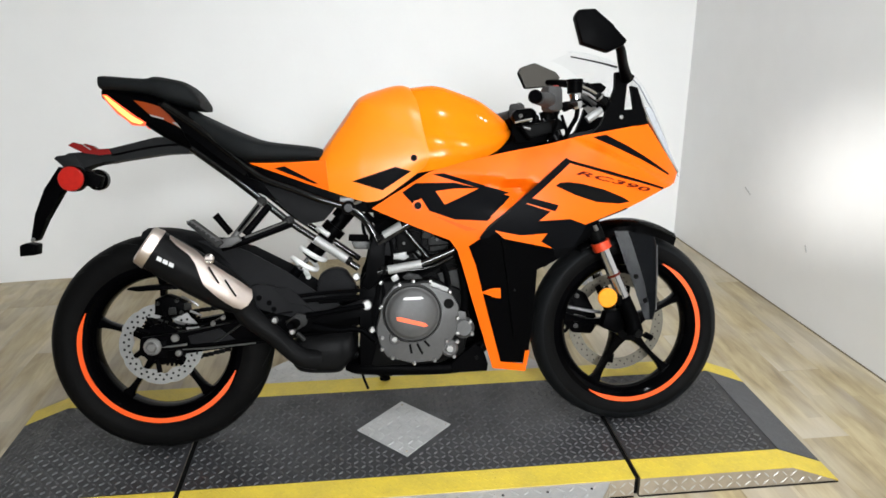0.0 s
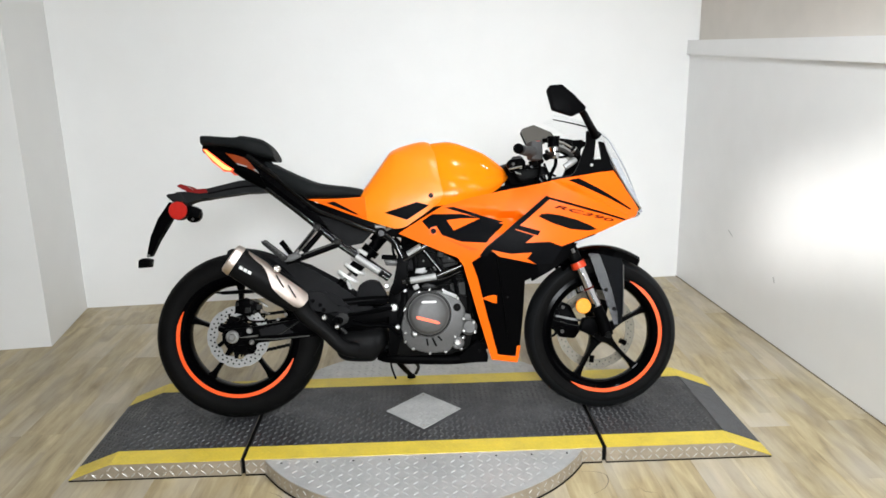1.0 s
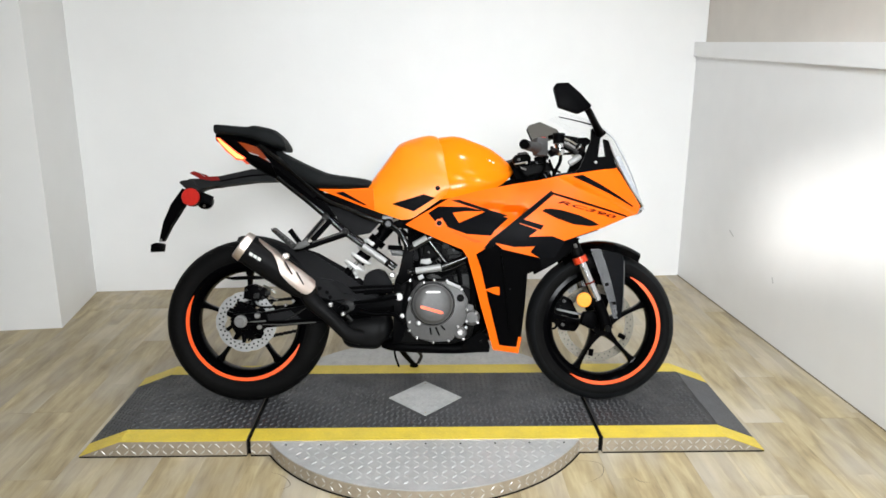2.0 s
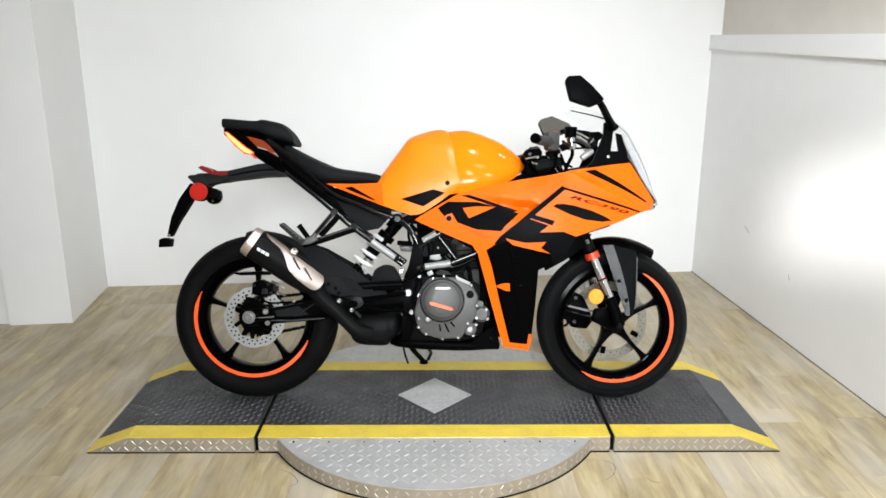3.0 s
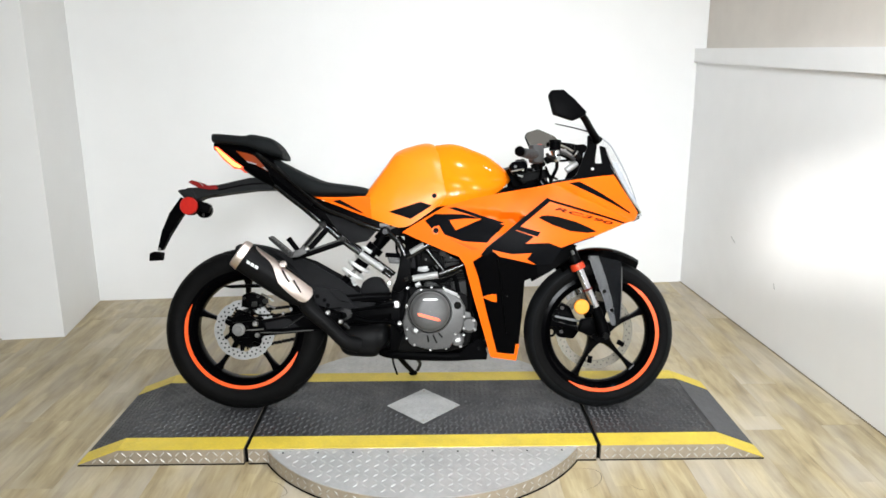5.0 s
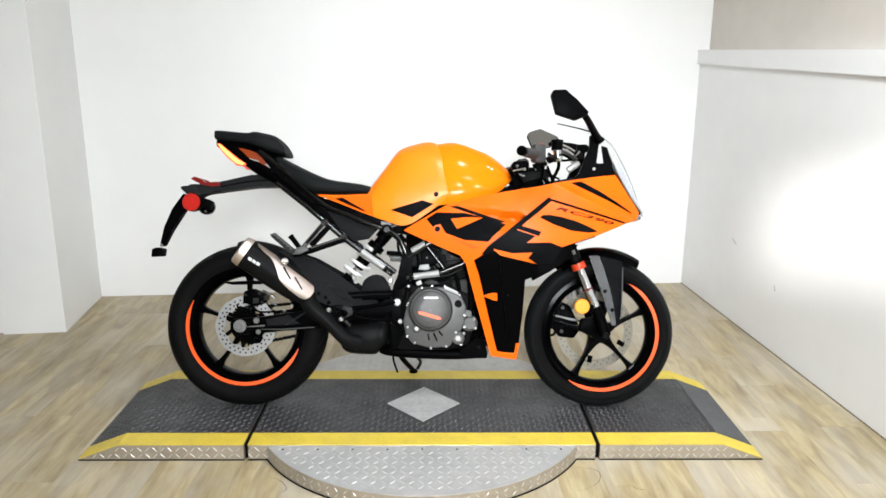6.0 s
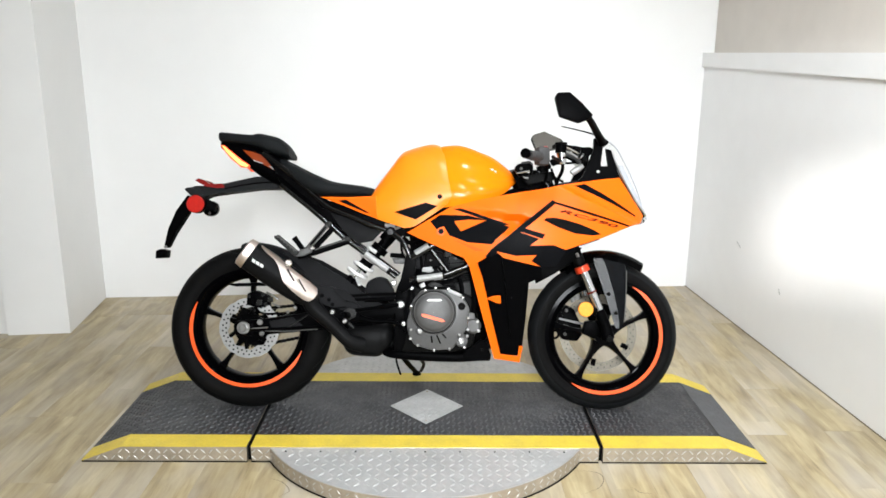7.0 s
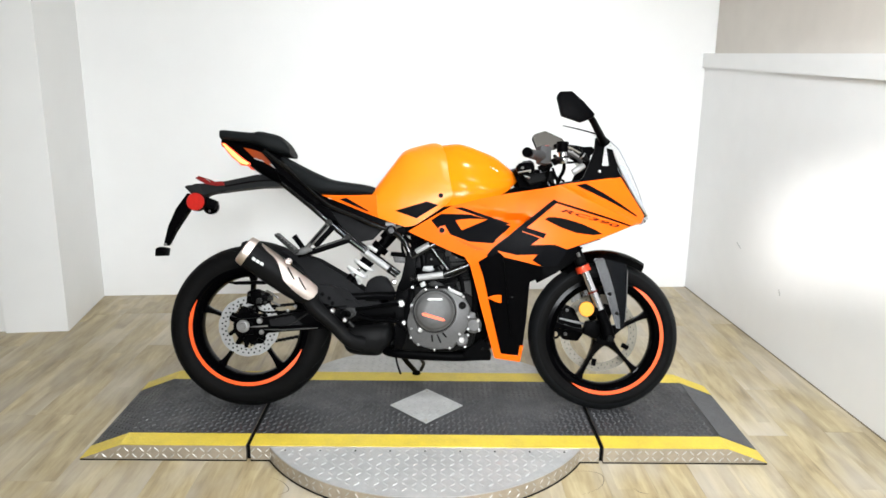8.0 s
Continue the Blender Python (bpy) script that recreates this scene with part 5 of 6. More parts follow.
plate("throttle_body", [(-0.075, 0.545), (-0.055, 0.60), (-0.01, 0.59), (-0.015, 0.54)], 0.03, 0.11, GREY_PLASTIC, engine, bevel=0.008)
pump = knob("water_pump", 0.169, 0.335, 0.120, 0.030, 0.030, CASE_GREY, engine, "grey water pump housing", 28)
plate("pump_lug", [(0.14, 0.36), (0.155, 0.385), (0.175, 0.38), (0.178, 0.36)], 0.13, 0.148, CASE_GREY, engine)
knob("oil_filter_cover", 0.126, 0.282, 0.140, 0.024, 0.020, CASE_GREY, engine, "", 24)
knob("oil_filter_hub", 0.126, 0.282, 0.158, 0.012, 0.008, ZINC, engine, "", 6)
for bu, bw in ((0.100, 0.292), (0.148, 0.298), (0.138, 0.258), (0.186, 0.352), (0.150, 0.322), (0.19, 0.318)):
    knob("case_bolt", bu, bw, 0.140, 0.006, 0.014, ZINC, engine, "", 10)
for pts, rad in ((((-0.045, 0.12, 0.47), (0.0, 0.13, 0.485), (0.06, 0.14, 0.492), (0.12, 0.15, 0.525), (0.18, 0.15, 0.575)), 0.0065),
                 (((-0.07, 0.13, 0.50), (-0.065, 0.14, 0.45), (-0.08, 0.14, 0.39), (-0.075, 0.14, 0.33)), 0.006),
                 (((-0.055, 0.13, 0.48), (-0.05, 0.14, 0.43), (-0.068, 0.14, 0.37)), 0.005),
                 (((0.11, 0.13, 0.53), (0.125, 0.14, 0.49), (0.13, 0.14, 0.455)), 0.008),
                 (((0.16, 0.13, 0.55), (0.17, 0.14, 0.49), (0.175, 0.14, 0.42), (0.17, 0.13, 0.36)), 0.011),
                 (((0.0, 0.11, 0.64), (0.04, 0.13, 0.585), (0.075, 0.13, 0.545)), 0.006),
                 (((0.08, 0.10, 0.66), (0.10, 0.12, 0.60), (0.15, 0.13, 0.58), (0.19, 0.13, 0.60)), 0.007)):
    tube("hose", pts, rad, BLACK_MATT, engine, sides=10)
sump = loft("belly_pan", [(-0.165, 0.235, 0.215, 0.09), (-0.13, 0.248, 0.205, 0.115), (-0.03, 0.245, 0.196, 0.12), (0.10, 0.236, 0.192, 0.12), (0.16, 0.238, 0.194, 0.118), (0.21, 0.236, 0.197, 0.112), (0.238, 0.226, 0.202, 0.10)], 4.0, BLACK_SATIN, bike, "black belly pan under the engine")
plate("pan_wing", [(0.13, 0.228), (0.160, 0.252), (0.200, 0.284), (0.224, 0.268), (0.238, 0.224), (0.234, 0.203), (0.14, 0.203)], 0.110, 0.124, BLACK_MATT, sump, bevel=0.003)
knob("pan_bolt", 0.205, 0.245, 0.127, 0.006, 0.003, CASE_DARK, sump, "", 10)
plate("radiator", [(0.235, 0.30), (0.255, 0.30), (0.345, 0.62), (0.325, 0.625)], -0.15, 0.15, CASE_DARK, bike, "dark finned radiator behind the fairing")

# black plate added to close the view past the engine
plate("inner_shroud", [(0.150, 0.60), (0.205, 0.56), (0.235, 0.42), (0.268, 0.245), (0.230, 0.218), (0.150, 0.218), (0.155, 0.33), (0.165, 0.45)], -0.06, -0.02, BLACK_MATT, bike, "black inner shroud behind the engine", 0.004)

# -- side stand, on the far side, its foot on the deck --
FOOT_V = -0.315
foot_w = -FOOT_V * math.tan(radians(LEAN))
stand = tube("side_stand", [(-0.115, -0.11, 0.225), (-0.094, -0.19, 0.160), (-0.052, FOOT_V, foot_w + 0.010)], [0.012, 0.011, 0.010], BLACK_SATIN, bike, "black steel side stand, folded out")
bm = bmesh.new()
bmesh.ops.create_cone(bm, cap_ends=True, segments=20, radius1=0.019, radius2=0.016, depth=0.010, matrix=Matrix.Translation((-0.049, -FOOT_V, foot_w + 0.005)) @ pose(0, 0, 0, LEAN, 0, 0))
part("stand_foot", bm, BLACK_MATT, stand)
tube("stand_lug", [(-0.030, -0.23, 0.155), (-0.018, -0.27, 0.128), (-0.030, -0.30, 0.096)], 0.007, ENGINE_MID, stand, sides=8)
tube("drain_hose", [(-0.125, -0.04, 0.23), (-0.12, -0.05, 0.17), (-0.105, -0.06, 0.12)], 0.004, BLACK_MATT, stand, sides=8)

# -- tank, seats, tail --
# stations: x, top, bottom, half-width, then the shoulder crease's half-width and height
COVER_ST = [(-0.208, 0.835, 0.735, 0.138, 0.108, 0.818), (-0.172, 0.884, 0.722, 0.145, 0.112, 0.862), (-0.132, 0.938, 0.708, 0.152, 0.108, 0.914), (-0.104, 0.976, 0.699, 0.156, 0.100, 0.954), (-0.082, 0.991, 0.694, 0.158, 0.108, 0.962),
            (-0.050, 1.003, 0.699, 0.161, 0.122, 0.948), (-0.017, 1.012, 0.718, 0.163, 0.134, 0.927), (0.020, 1.018, 0.741, 0.165, 0.143, 0.903), (0.052, 1.019, 0.762, 0.165, 0.150, 0.882), (0.078, 1.014, 0.780, 0.163, 0.152, 0.866)]
TANK_ST = [(0.035, 1.008, 0.765, 0.148, 0.132, 0.905), (0.070, 1.014, 0.770, 0.153, 0.138, 0.892), (0.111, 1.017, 0.776, 0.156, 0.142, 0.884), (0.150, 1.009, 0.785, 0.155, 0.140, 0.878), (0.200, 0.990, 0.795, 0.148, 0.130, 0.874), (0.245, 0.971, 0.806, 0.134, 0.112, 0.873), (0.285, 0.943, 0.826, 0.112, 0.086, 0.877), (0.314, 0.918, 0.850, 0.085, 0.060, 0.882), (0.340, 0.893, 0.878, 0.034, 0.020, 0.886)]


def front_edge(z):
    return lerp(z, (0.78, 0.787, 0.812, 0.863, 0.908, 0.964, 1.0), (0.070, 0.077, 0.089, 0.078, 0.069, 0.064, 0.046)) - 0.078


def body_section(st):
    """Half section from the ridge down to the lower edge, with a soft shoulder crease."""
    _, top, low, hw, cy, cz = st
    upper = smooth_line([(0, top), (cy * 0.45, top - 0.10 * (top - cz)), (cy * 0.82, cz + 0.45 * (top - cz)), (cy, cz)], 4)
    lower = smooth_line([(cy, cz), (cy + 0.62 * (hw - cy), cz - 0.25 * (cz - low)), (hw, cz - 0.62 * (cz - low)), (hw * 0.965, low)], 4)
    return [(p[0], p[1]) for p in upper] + [(p[0], p[1]) for p in lower[1:]]


def tank_body(name, stations, mat, label, bulge):
    bm, rings = bmesh.new(), []
    for st in smooth_line(stations, 4):
        half = body_section(st)
        ring = [(-y, z) for y, z in half[::-1]] + half[1:]
        push = max(0.0, min(1.0, (st[0] + 0.03) / 0.108)) if bulge else 0.0
        rings.append([bm.verts.new((st[0] + push * front_edge(z), y, z)) for y, z in ring])
    for a, b in zip(rings, rings[1:]):
        for k in range(len(a) - 1):
            bm.faces.new((a[k], a[k + 1], b[k + 1], b[k]))
        bm.faces.new((a[-1], a[0], b[0], b[-1]))
    bm.faces.new(rings[0][::-1]), bm.faces.new(rings[-1])
    return part(name, bm, mat, bike, label, True, 20 if bulge else 48)


def body_width(stations):
    def width(u, w):
        us = [st[0] for st in stations]
        half = body_section([lerp(u, us, [st[k] for st in stations]) for k in range(6)])[::-1]
        return lerp(w, [p[1] for p in half], [p[0] for p in half])
    return width


tank_cover = tank_body("tank_cover", COVER_ST, ORANGE_COVER, "satin orange rear tank cover", True)
tank = tank_body("fuel_tank", TANK_ST, ORANGE_GLOSS, "glossy orange fuel tank", False)
cover_width = body_width(COVER_ST)
panel("tank_decal", [(-0.122, 0.751), (-0.006, 0.786), (0.037, 0.773), (-0.042, 0.724)], cover_width, DECAL_BLACK, tank_cover, "black angular tank decal", 0.002, 0.0025, 0.015)
knob("tank_bolt", 0.045, 0.808, cover_width(0.045, 0.808) - 0.001, 0.009, 0.003, CASE_DARK, tank_cover)
knob("bolt_socket", 0.045, 0.808, cover_width(0.045, 0.808) + 0.0015, 0.004, 0.001, GAP_BLACK, tank_cover)
# black infill added to darken the open gap below the tank
plate("tank_underside", [(0.07, 0.778), (0.20, 0.80), (0.335, 0.852), (0.40, 0.842), (0.39, 0.825), (0.20, 0.785), (0.10, 0.762)], -0.085, 0.085, BLACK_MATT, tank, bevel=0.003)
turned("filler_cap", [(0.0005, 0), (0.03, 0), (0.03, 0.01), (0.0005, 0.012)], 0, 0, CASE_DARK, tank, "", 28).matrix_local = pose(0.15, 0, 0.996, 90, 0, 0)
for k in range(3):
    u0 = 0.222 + 0.013 * k
    panel("tank_mark", [(u0, 0.925 - 0.007 * k), (u0 + 0.008, 0.924 - 0.007 * k), (u0 + 0.010, 0.918 - 0.007 * k), (u0 + 0.003, 0.919 - 0.007 * k)], body_width(TANK_ST), WHITE_MARK, tank, "", 0.001, 0.001, 0.03)
flank_strip = panel("side_strip", [(-0.395, 0.808), (-0.286, 0.806), (-0.19, 0.810), (-0.185, 0.727), (-0.224, 0.741), (-0.307, 0.774)], flank, ORANGE, bike, "orange side strip under the seat", 0.006, -0.001)
panel("strip_decal", [(-0.328, 0.792), (-0.300, 0.797), (-0.213, 0.748), (-0.225, 0.748)], flank, DECAL_BLACK, flank_strip, "", 0.001, 0.0008)
seat = loft("rider_seat", [(-0.565, 0.962, 0.930, 0.07), (-0.53, 0.949, 0.885, 0.10), (-0.475, 0.921, 0.845, 0.125), (-0.412, 0.891, 0.812, 0.14), (-0.349, 0.868, 0.808, 0.142), (-0.244, 0.853, 0.808, 0.128), (-0.202, 0.843, 0.807, 0.112), (-0.187, 0.830, 0.812, 0.098)], 3.2, SEAT_VINYL, bike, "black grained rider seat")
loft("pillion_seat", [(-0.790, 1.051, 1.026, 0.05), (-0.778, 1.056, 1.016, 0.075), (-0.668, 1.045, 1.000, 0.10), (-0.640, 1.050, 0.992, 0.104), (-0.606, 1.045, 0.976, 0.108), (-0.564, 1.034, 0.964, 0.105), (-0.538, 1.012, 0.960, 0.098), (-0.521, 0.984, 0.960, 0.085)], 3.4, SEAT_VINYL, bike, "black pillion seat pad")
tail = loft("tail_unit", [(-0.785, 1.022, 0.992, 0.052), (-0.72, 1.014, 0.955, 0.080), (-0.66, 1.006, 0.905, 0.090), (-0.60, 0.985, 0.868, 0.092), (-0.54, 0.955, 0.838, 0.09), (-0.48, 0.90, 0.810, 0.09), (-0.42, 0.83, 0.765, 0.085)], 3.0, BLACK_SATIN, bike, "black tail unit")
panel("tail_flash", [(-0.692, 0.984), (-0.656, 0.976), (-0.613, 0.962), (-0.588, 0.939), (-0.560, 0.911), (-0.573, 0.907), (-0.615, 0.930), (-0.653, 0.947)], lambda u, w: lerp(u, (-0.75, -0.66), (0.078, 0.096)), SEAT_SHADE_ORANGE, tail, "orange tail side flash", 0.004)
# silver strips paint the pale highlight on the flash's lower edge
for edge in ([(-0.651, 0.9455), (-0.615, 0.9345), (-0.614, 0.9305), (-0.648, 0.9405)], [(-0.594, 0.923), (-0.582, 0.922), (-0.563, 0.911), (-0.573, 0.908)]):
    panel("flash_edge", edge, lambda u, w: lerp(u, (-0.75, -0.66), (0.078, 0.096)), SILVER, tail, "", 0.002, 0.003)
panel("tail_rail", [(-0.628, 0.972), (-0.600, 0.974), (-0.545, 0.935), (-0.49, 0.885), (-0.395, 0.795), (-0.41, 0.775), (-0.47, 0.82), (-0.56, 0.895), (-0.60, 0.945)], lambda u, w: 0.108, BLACK_GLOSS, tail, "black tail rail", 0.012)
panel("tail_lens", [(-0.783, 1.004), (-0.768, 1.003), (-0.729, 0.972), (-0.695, 0.945), (-0.665, 0.925), (-0.671, 0.916), (-0.702, 0.919), (-0.713, 0.930), (-0.740, 0.951), (-0.767, 0.982)], lambda u, w: lerp(u, (-0.80, -0.74, -0.65), (0.05, 0.075, 0.088)), TAIL_RED, tail, "red tail lamp lens", 0.006)
panel("tail_lamp", [(-0.777, 1.002), (-0.766, 0.998), (-0.734, 0.972), (-0.700, 0.943), (-0.671, 0.926), (-0.679, 0.921), (-0.701, 0.927), (-0.735, 0.956), (-0.761, 0.982)], lambda u, w: lerp(u, (-0.80, -0.74, -0.65), (0.05, 0.075, 0.088)), TAIL_GLOW, tail, "lit orange-yellow tail lamp strip", 0.004, 0.003)
tray = plate("plate_carrier", [(-0.905, 0.842), (-0.886, 0.852), (-0.822, 0.853), (-0.769, 0.862), (-0.652, 0.888), (-0.58, 0.892), (-0.50, 0.862), (-0.50, 0.838), (-0.555, 0.843), (-0.640, 0.841), (-0.768, 0.825), (-0.785, 0.820), (-0.822, 0.824), (-0.86, 0.80), (-0.89, 0.81)], -0.035, 0.045, CARRIER_GREY, bike, "dark grey plastic plate carrier arm", 0.006)
tube("carrier_crease", [(-0.77, 0.045, 0.842), (-0.66, 0.045, 0.862), (-0.56, 0.045, 0.868)], 0.003, BLACK_SATIN, tray, sides=6)
plate("carrier_tip", [(-0.925, 0.838), (-0.915, 0.845), (-0.87, 0.848), (-0.84, 0.80), (-0.875, 0.795), (-0.90, 0.815)], 0.0, 0.05, CARRIER_GREY, tray, bevel=0.006)
plate("plate_hanger", [(-0.912, 0.816), (-0.876, 0.802), (-0.906, 0.746), (-0.934, 0.712), (-0.955, 0.672), (-0.980, 0.620), (-0.988, 0.614), (-0.998, 0.627), (-0.982, 0.691), (-0.955, 0.756)], 0.018, 0.05, BLACK_SATIN, tray, "black licence plate hanger", 0.004)
plate("plate_foot", [(-1.030, 0.605), (-1.012, 0.612), (-0.988, 0.606), (-0.992, 0.577), (-1.032, 0.575)], 0.0, 0.05, BLACK_SATIN, tray, bevel=0.004)
knob("foot_bolt", -0.990, 0.620, 0.055, 0.006, 0.004, ZINC, tray, "", 10)
panel("plate_lamp", [(-0.882, 0.872), (-0.868, 0.880), (-0.846, 0.873), (-0.826, 0.858), (-0.778, 0.861), (-0.770, 0.846), (-0.800, 0.843), (-0.842, 0.850), (-0.866, 0.862)], lambda u, w: 0.052, DARK_RED, tray, "dark red lens on the carrier", 0.02)
plate("reflector_stalk", [(-0.89, 0.80), (-0.86, 0.81), (-0.80, 0.785), (-0.81, 0.755), (-0.87, 0.765)], 0.02, 0.05, BLACK_SATIN, tray)
knob("red_reflector", -0.871, 0.781, 0.075, 0.033, 0.010, RED_LENS, tray, "round red side reflector", 32)
knob("reflector_back", -0.871, 0.781, 0.045, 0.0345, 0.031, BLACK_SATIN, tray, "", 32)
knob("indicator_pod", -0.904, 0.779, -0.236, 0.0325, 0.030, BLACK_GLOSS, tray, "round black back of the far indicator", 28)
# two bright dots draw the reflections at the pod's top and bottom
knob("pod_screw", -0.904, 0.794, -0.208, 0.005, 0.004, ZINC, tray, "", 10)
knob("pod_screw", -0.904, 0.760, -0.208, 0.006, 0.004, ZINC, tray, "", 10)
tube("indicator_stalk", [(-0.872, 0.02, 0.794), (-0.884, -0.09, 0.788), (-0.900, -0.215, 0.780)], [0.012, 0.010, 0.009], BLACK_SATIN, tray, sides=10)

# -- fairing --
MAIN = [(-0.073, 0.676), (-0.026, 0.705), (0.084, 0.769), (0.187, 0.796), (0.299, 0.817), (0.411, 0.835), (0.455, 0.786), (0.337, 0.693), (0.235, 0.610), (0.224, 0.595), (0.181, 0.568), (0.200, 0.515), (0.229, 0.392),
        (0.270, 0.232), (0.334, 0.224), (0.339, 0.263), (0.352, 0.263), (0.341, 0.201), (0.248, 0.214), (0.192, 0.412), (0.153, 0.555), (0.132, 0.586), (0.087, 0.604), (-0.026, 0.654)]
main = panel("side_fairing", MAIN, fairing, ORANGE, bike, "orange side fairing with black graphics", 0.006, 0.0, 0.012)
panel("lower_fairing", [(0.168, 0.585), (0.224, 0.610), (0.298, 0.590), (0.41, 0.562), (0.415, 0.518), (0.367, 0.497), (0.360, 0.373), (0.350, 0.262), (0.336, 0.226), (0.262, 0.230), (0.221, 0.392), (0.192, 0.515)], fairing, BLACK_SATIN, bike, "black lower fairing", 0.006, -0.006)
panel("air_duct", [(0.268, 0.59), (0.40, 0.56), (0.41, 0.52), (0.365, 0.497), (0.355, 0.36), (0.305, 0.30), (0.285, 0.47)], fairing, BLACK_SATIN, bike, "black fairing air duct", 0.004, 0.002)
plate("inner_liner", [(0.385, 0.565), (0.46, 0.585), (0.53, 0.63), (0.575, 0.625), (0.535, 0.565), (0.47, 0.525), (0.405, 0.49)], 0.09, 0.115, BLACK_SATIN, main[0], both=False)
knob("duct_bolt", 0.305, 0.442, fairing(0.305, 0.442) + 0.001, 0.0028, 0.003, ENGINE_MID, main[0], "", 10)
panel("fairing_fin", [(0.214, 0.438), (0.236, 0.447), (0.252, 0.450), (0.266, 0.449), (0.267, 0.421), (0.252, 0.423), (0.234, 0.431)], fairing, ORANGE, main, "small orange fin", 0.006, 0.006)
NOSE = [(0.411, 0.835), (0.495, 0.853), (0.624, 0.873), (0.709, 0.886), (0.757, 0.811), (0.807, 0.745), (0.792, 0.717), (0.741, 0.702), (0.595, 0.743), (0.455, 0.786)]
nose = panel("nose_cowl", NOSE, fairing, ORANGE, bike, "orange nose cowl", 0.006, 0.0, 0.008)
panel("nose_stripe", [(0.534, 0.850), (0.574, 0.856), (0.640, 0.822), (0.772, 0.744), (0.768, 0.740), (0.680, 0.783), (0.600, 0.820)], fairing, DECAL_BLACK, nose, "black tapering nose stripe", 0.002, 0.0015)
WING = [(0.240, 0.617), (0.336, 0.694), (0.450, 0.783), (0.592, 0.740), (0.738, 0.701), (0.613, 0.653), (0.498, 0.618), (0.459, 0.559), (0.408, 0.555), (0.275, 0.586)]
wing = panel("upper_side_panel", WING, winglet, ORANGE, bike, "orange side panel with black lower graphic", 0.012)
panel("panel_edge", [(0.226, 0.602), (0.232, 0.620), (0.336, 0.702), (0.450, 0.791), (0.742, 0.706), (0.738, 0.701), (0.452, 0.783), (0.340, 0.694), (0.245, 0.618), (0.250, 0.598)], winglet, DECAL_BLACK, wing, "black panel edge", 0.013, 0.0015)
panel("panel_decal", [(0.242, 0.6165), (0.314, 0.675), (0.326, 0.680), (0.398, 0.655), (0.366, 0.631), (0.451, 0.633), (0.494, 0.616), (0.613, 0.656), (0.620, 0.6535), (0.498, 0.6155), (0.460, 0.5565), (0.408, 0.5535), (0.371, 0.576), (0.389, 0.597), (0.317, 0.594), (0.256, 0.608)], winglet, DECAL_BLACK, wing, "black angular graphic", 0.0145, 0.0015, 0.025)
panel("panel_decal", [(0.330, 0.698), (0.420, 0.671), (0.410, 0.655), (0.318, 0.685)], winglet, DECAL_BLACK, wing, "", 0.002, 0.0015)
VENT = [(0.414, 0.722), (0.426, 0.730), (0.450, 0.731), (0.488, 0.725), (0.549, 0.708), (0.602, 0.686), (0.626, 0.672), (0.592, 0.668), (0.528, 0.675), (0.467, 0.696)]
panel("side_vent", VENT, winglet, GAP_BLACK, wing, "black lens-shaped air vent", 0.002, 0.0012, 0.02)
panel("fairing_decal", [(0.010, 0.717), (0.046, 0.741), (0.150, 0.739), (0.214, 0.722), (0.150, 0.7235), (0.098, 0.718), (0.121, 0.681), (0.2145, 0.7215), (0.297, 0.698), (0.232, 0.635), (0.147, 0.641), (0.080, 0.666), (0.060, 0.700), (0.035, 0.687)], fairing, DECAL_BLACK, main, "large black angular graphic", 0.002, 0.0018, 0.012)
panel("fairing_decal", [(0.092, 0.763), (0.122, 0.765), (0.297, 0.707), (0.273, 0.702)], fairing, DECAL_BLACK, main, "", 0.002, 0.0018, 0.012)
# this wedge is crease shading put into colour
panel("fairing_decal", [(0.090, 0.654), (0.098, 0.652), (0.205, 0.612), (0.176, 0.610)], fairing, SHADE_ORANGE, main, "", 0.0015, 0.0018, 0.012)
panel("fairing_notch", [(0.268, 0.672), (0.303, 0.690), (0.330, 0.690), (0.278, 0.652), (0.240, 0.646)], fairing, ORANGE, main, "", 0.002, 0.0032, 0.012)
panel("fairing_seam", [(0.208, 0.590), (0.222, 0.608), (0.328, 0.698), (0.449, 0.795), (0.462, 0.785), (0.349, 0.692), (0.244, 0.604), (0.232, 0.590)], winglet, DECAL_BLACK, main, "black seam trim", 0.010, 0.004)
# grey rod stands in for the glint on the black seam
tube("seam_glint", [(0.226, winglet(0.226, 0.609) + 0.003, 0.612), (0.290, winglet(0.29, 0.657) + 0.003, 0.663)], 0.0024, ENGINE_MID, main[0], sides=8, bend=False)
knob("fairing_bolt", 0.050, 0.681, fairing(0.05, 0.681) - 0.001, 0.015, 0.003, ORANGE, main[0])
knob("fairing_bolt", 0.050, 0.681, fairing(0.05, 0.681), 0.010, 0.004, CASE_DARK, main[0])

# model lettering on the side panel
letters = bpy.data.curves.new("lettering", "FONT")
letters.body, letters.size, letters.extrude, letters.align_x = "RC390", 0.0175, 0.0005, "CENTER"
letters.space_character, letters.offset = 1.08, 0.0004
holder = bpy.data.objects.new("lettering", letters)
text_mesh = bpy.data.meshes.new_from_object(holder)
bpy.data.objects.remove(holder)
text_mesh.materials.clear()
text_mesh.materials.append(RED_TEXT)
a = Vector((0.466, -winglet(0.466, 0.753), 0.753))
b = Vector((0.682, -winglet(0.682, 0.697), 0.697))
X = (b - a).normalized()
Z = Vector((0.0, -1.0, 0.06))
Z = (Z - X * Z.dot(X)).normalized()
Y = Z.cross(X)
xs = [v.co.x for v in text_mesh.vertices]
squeeze = (b - a).length / (max(xs) - min(xs))
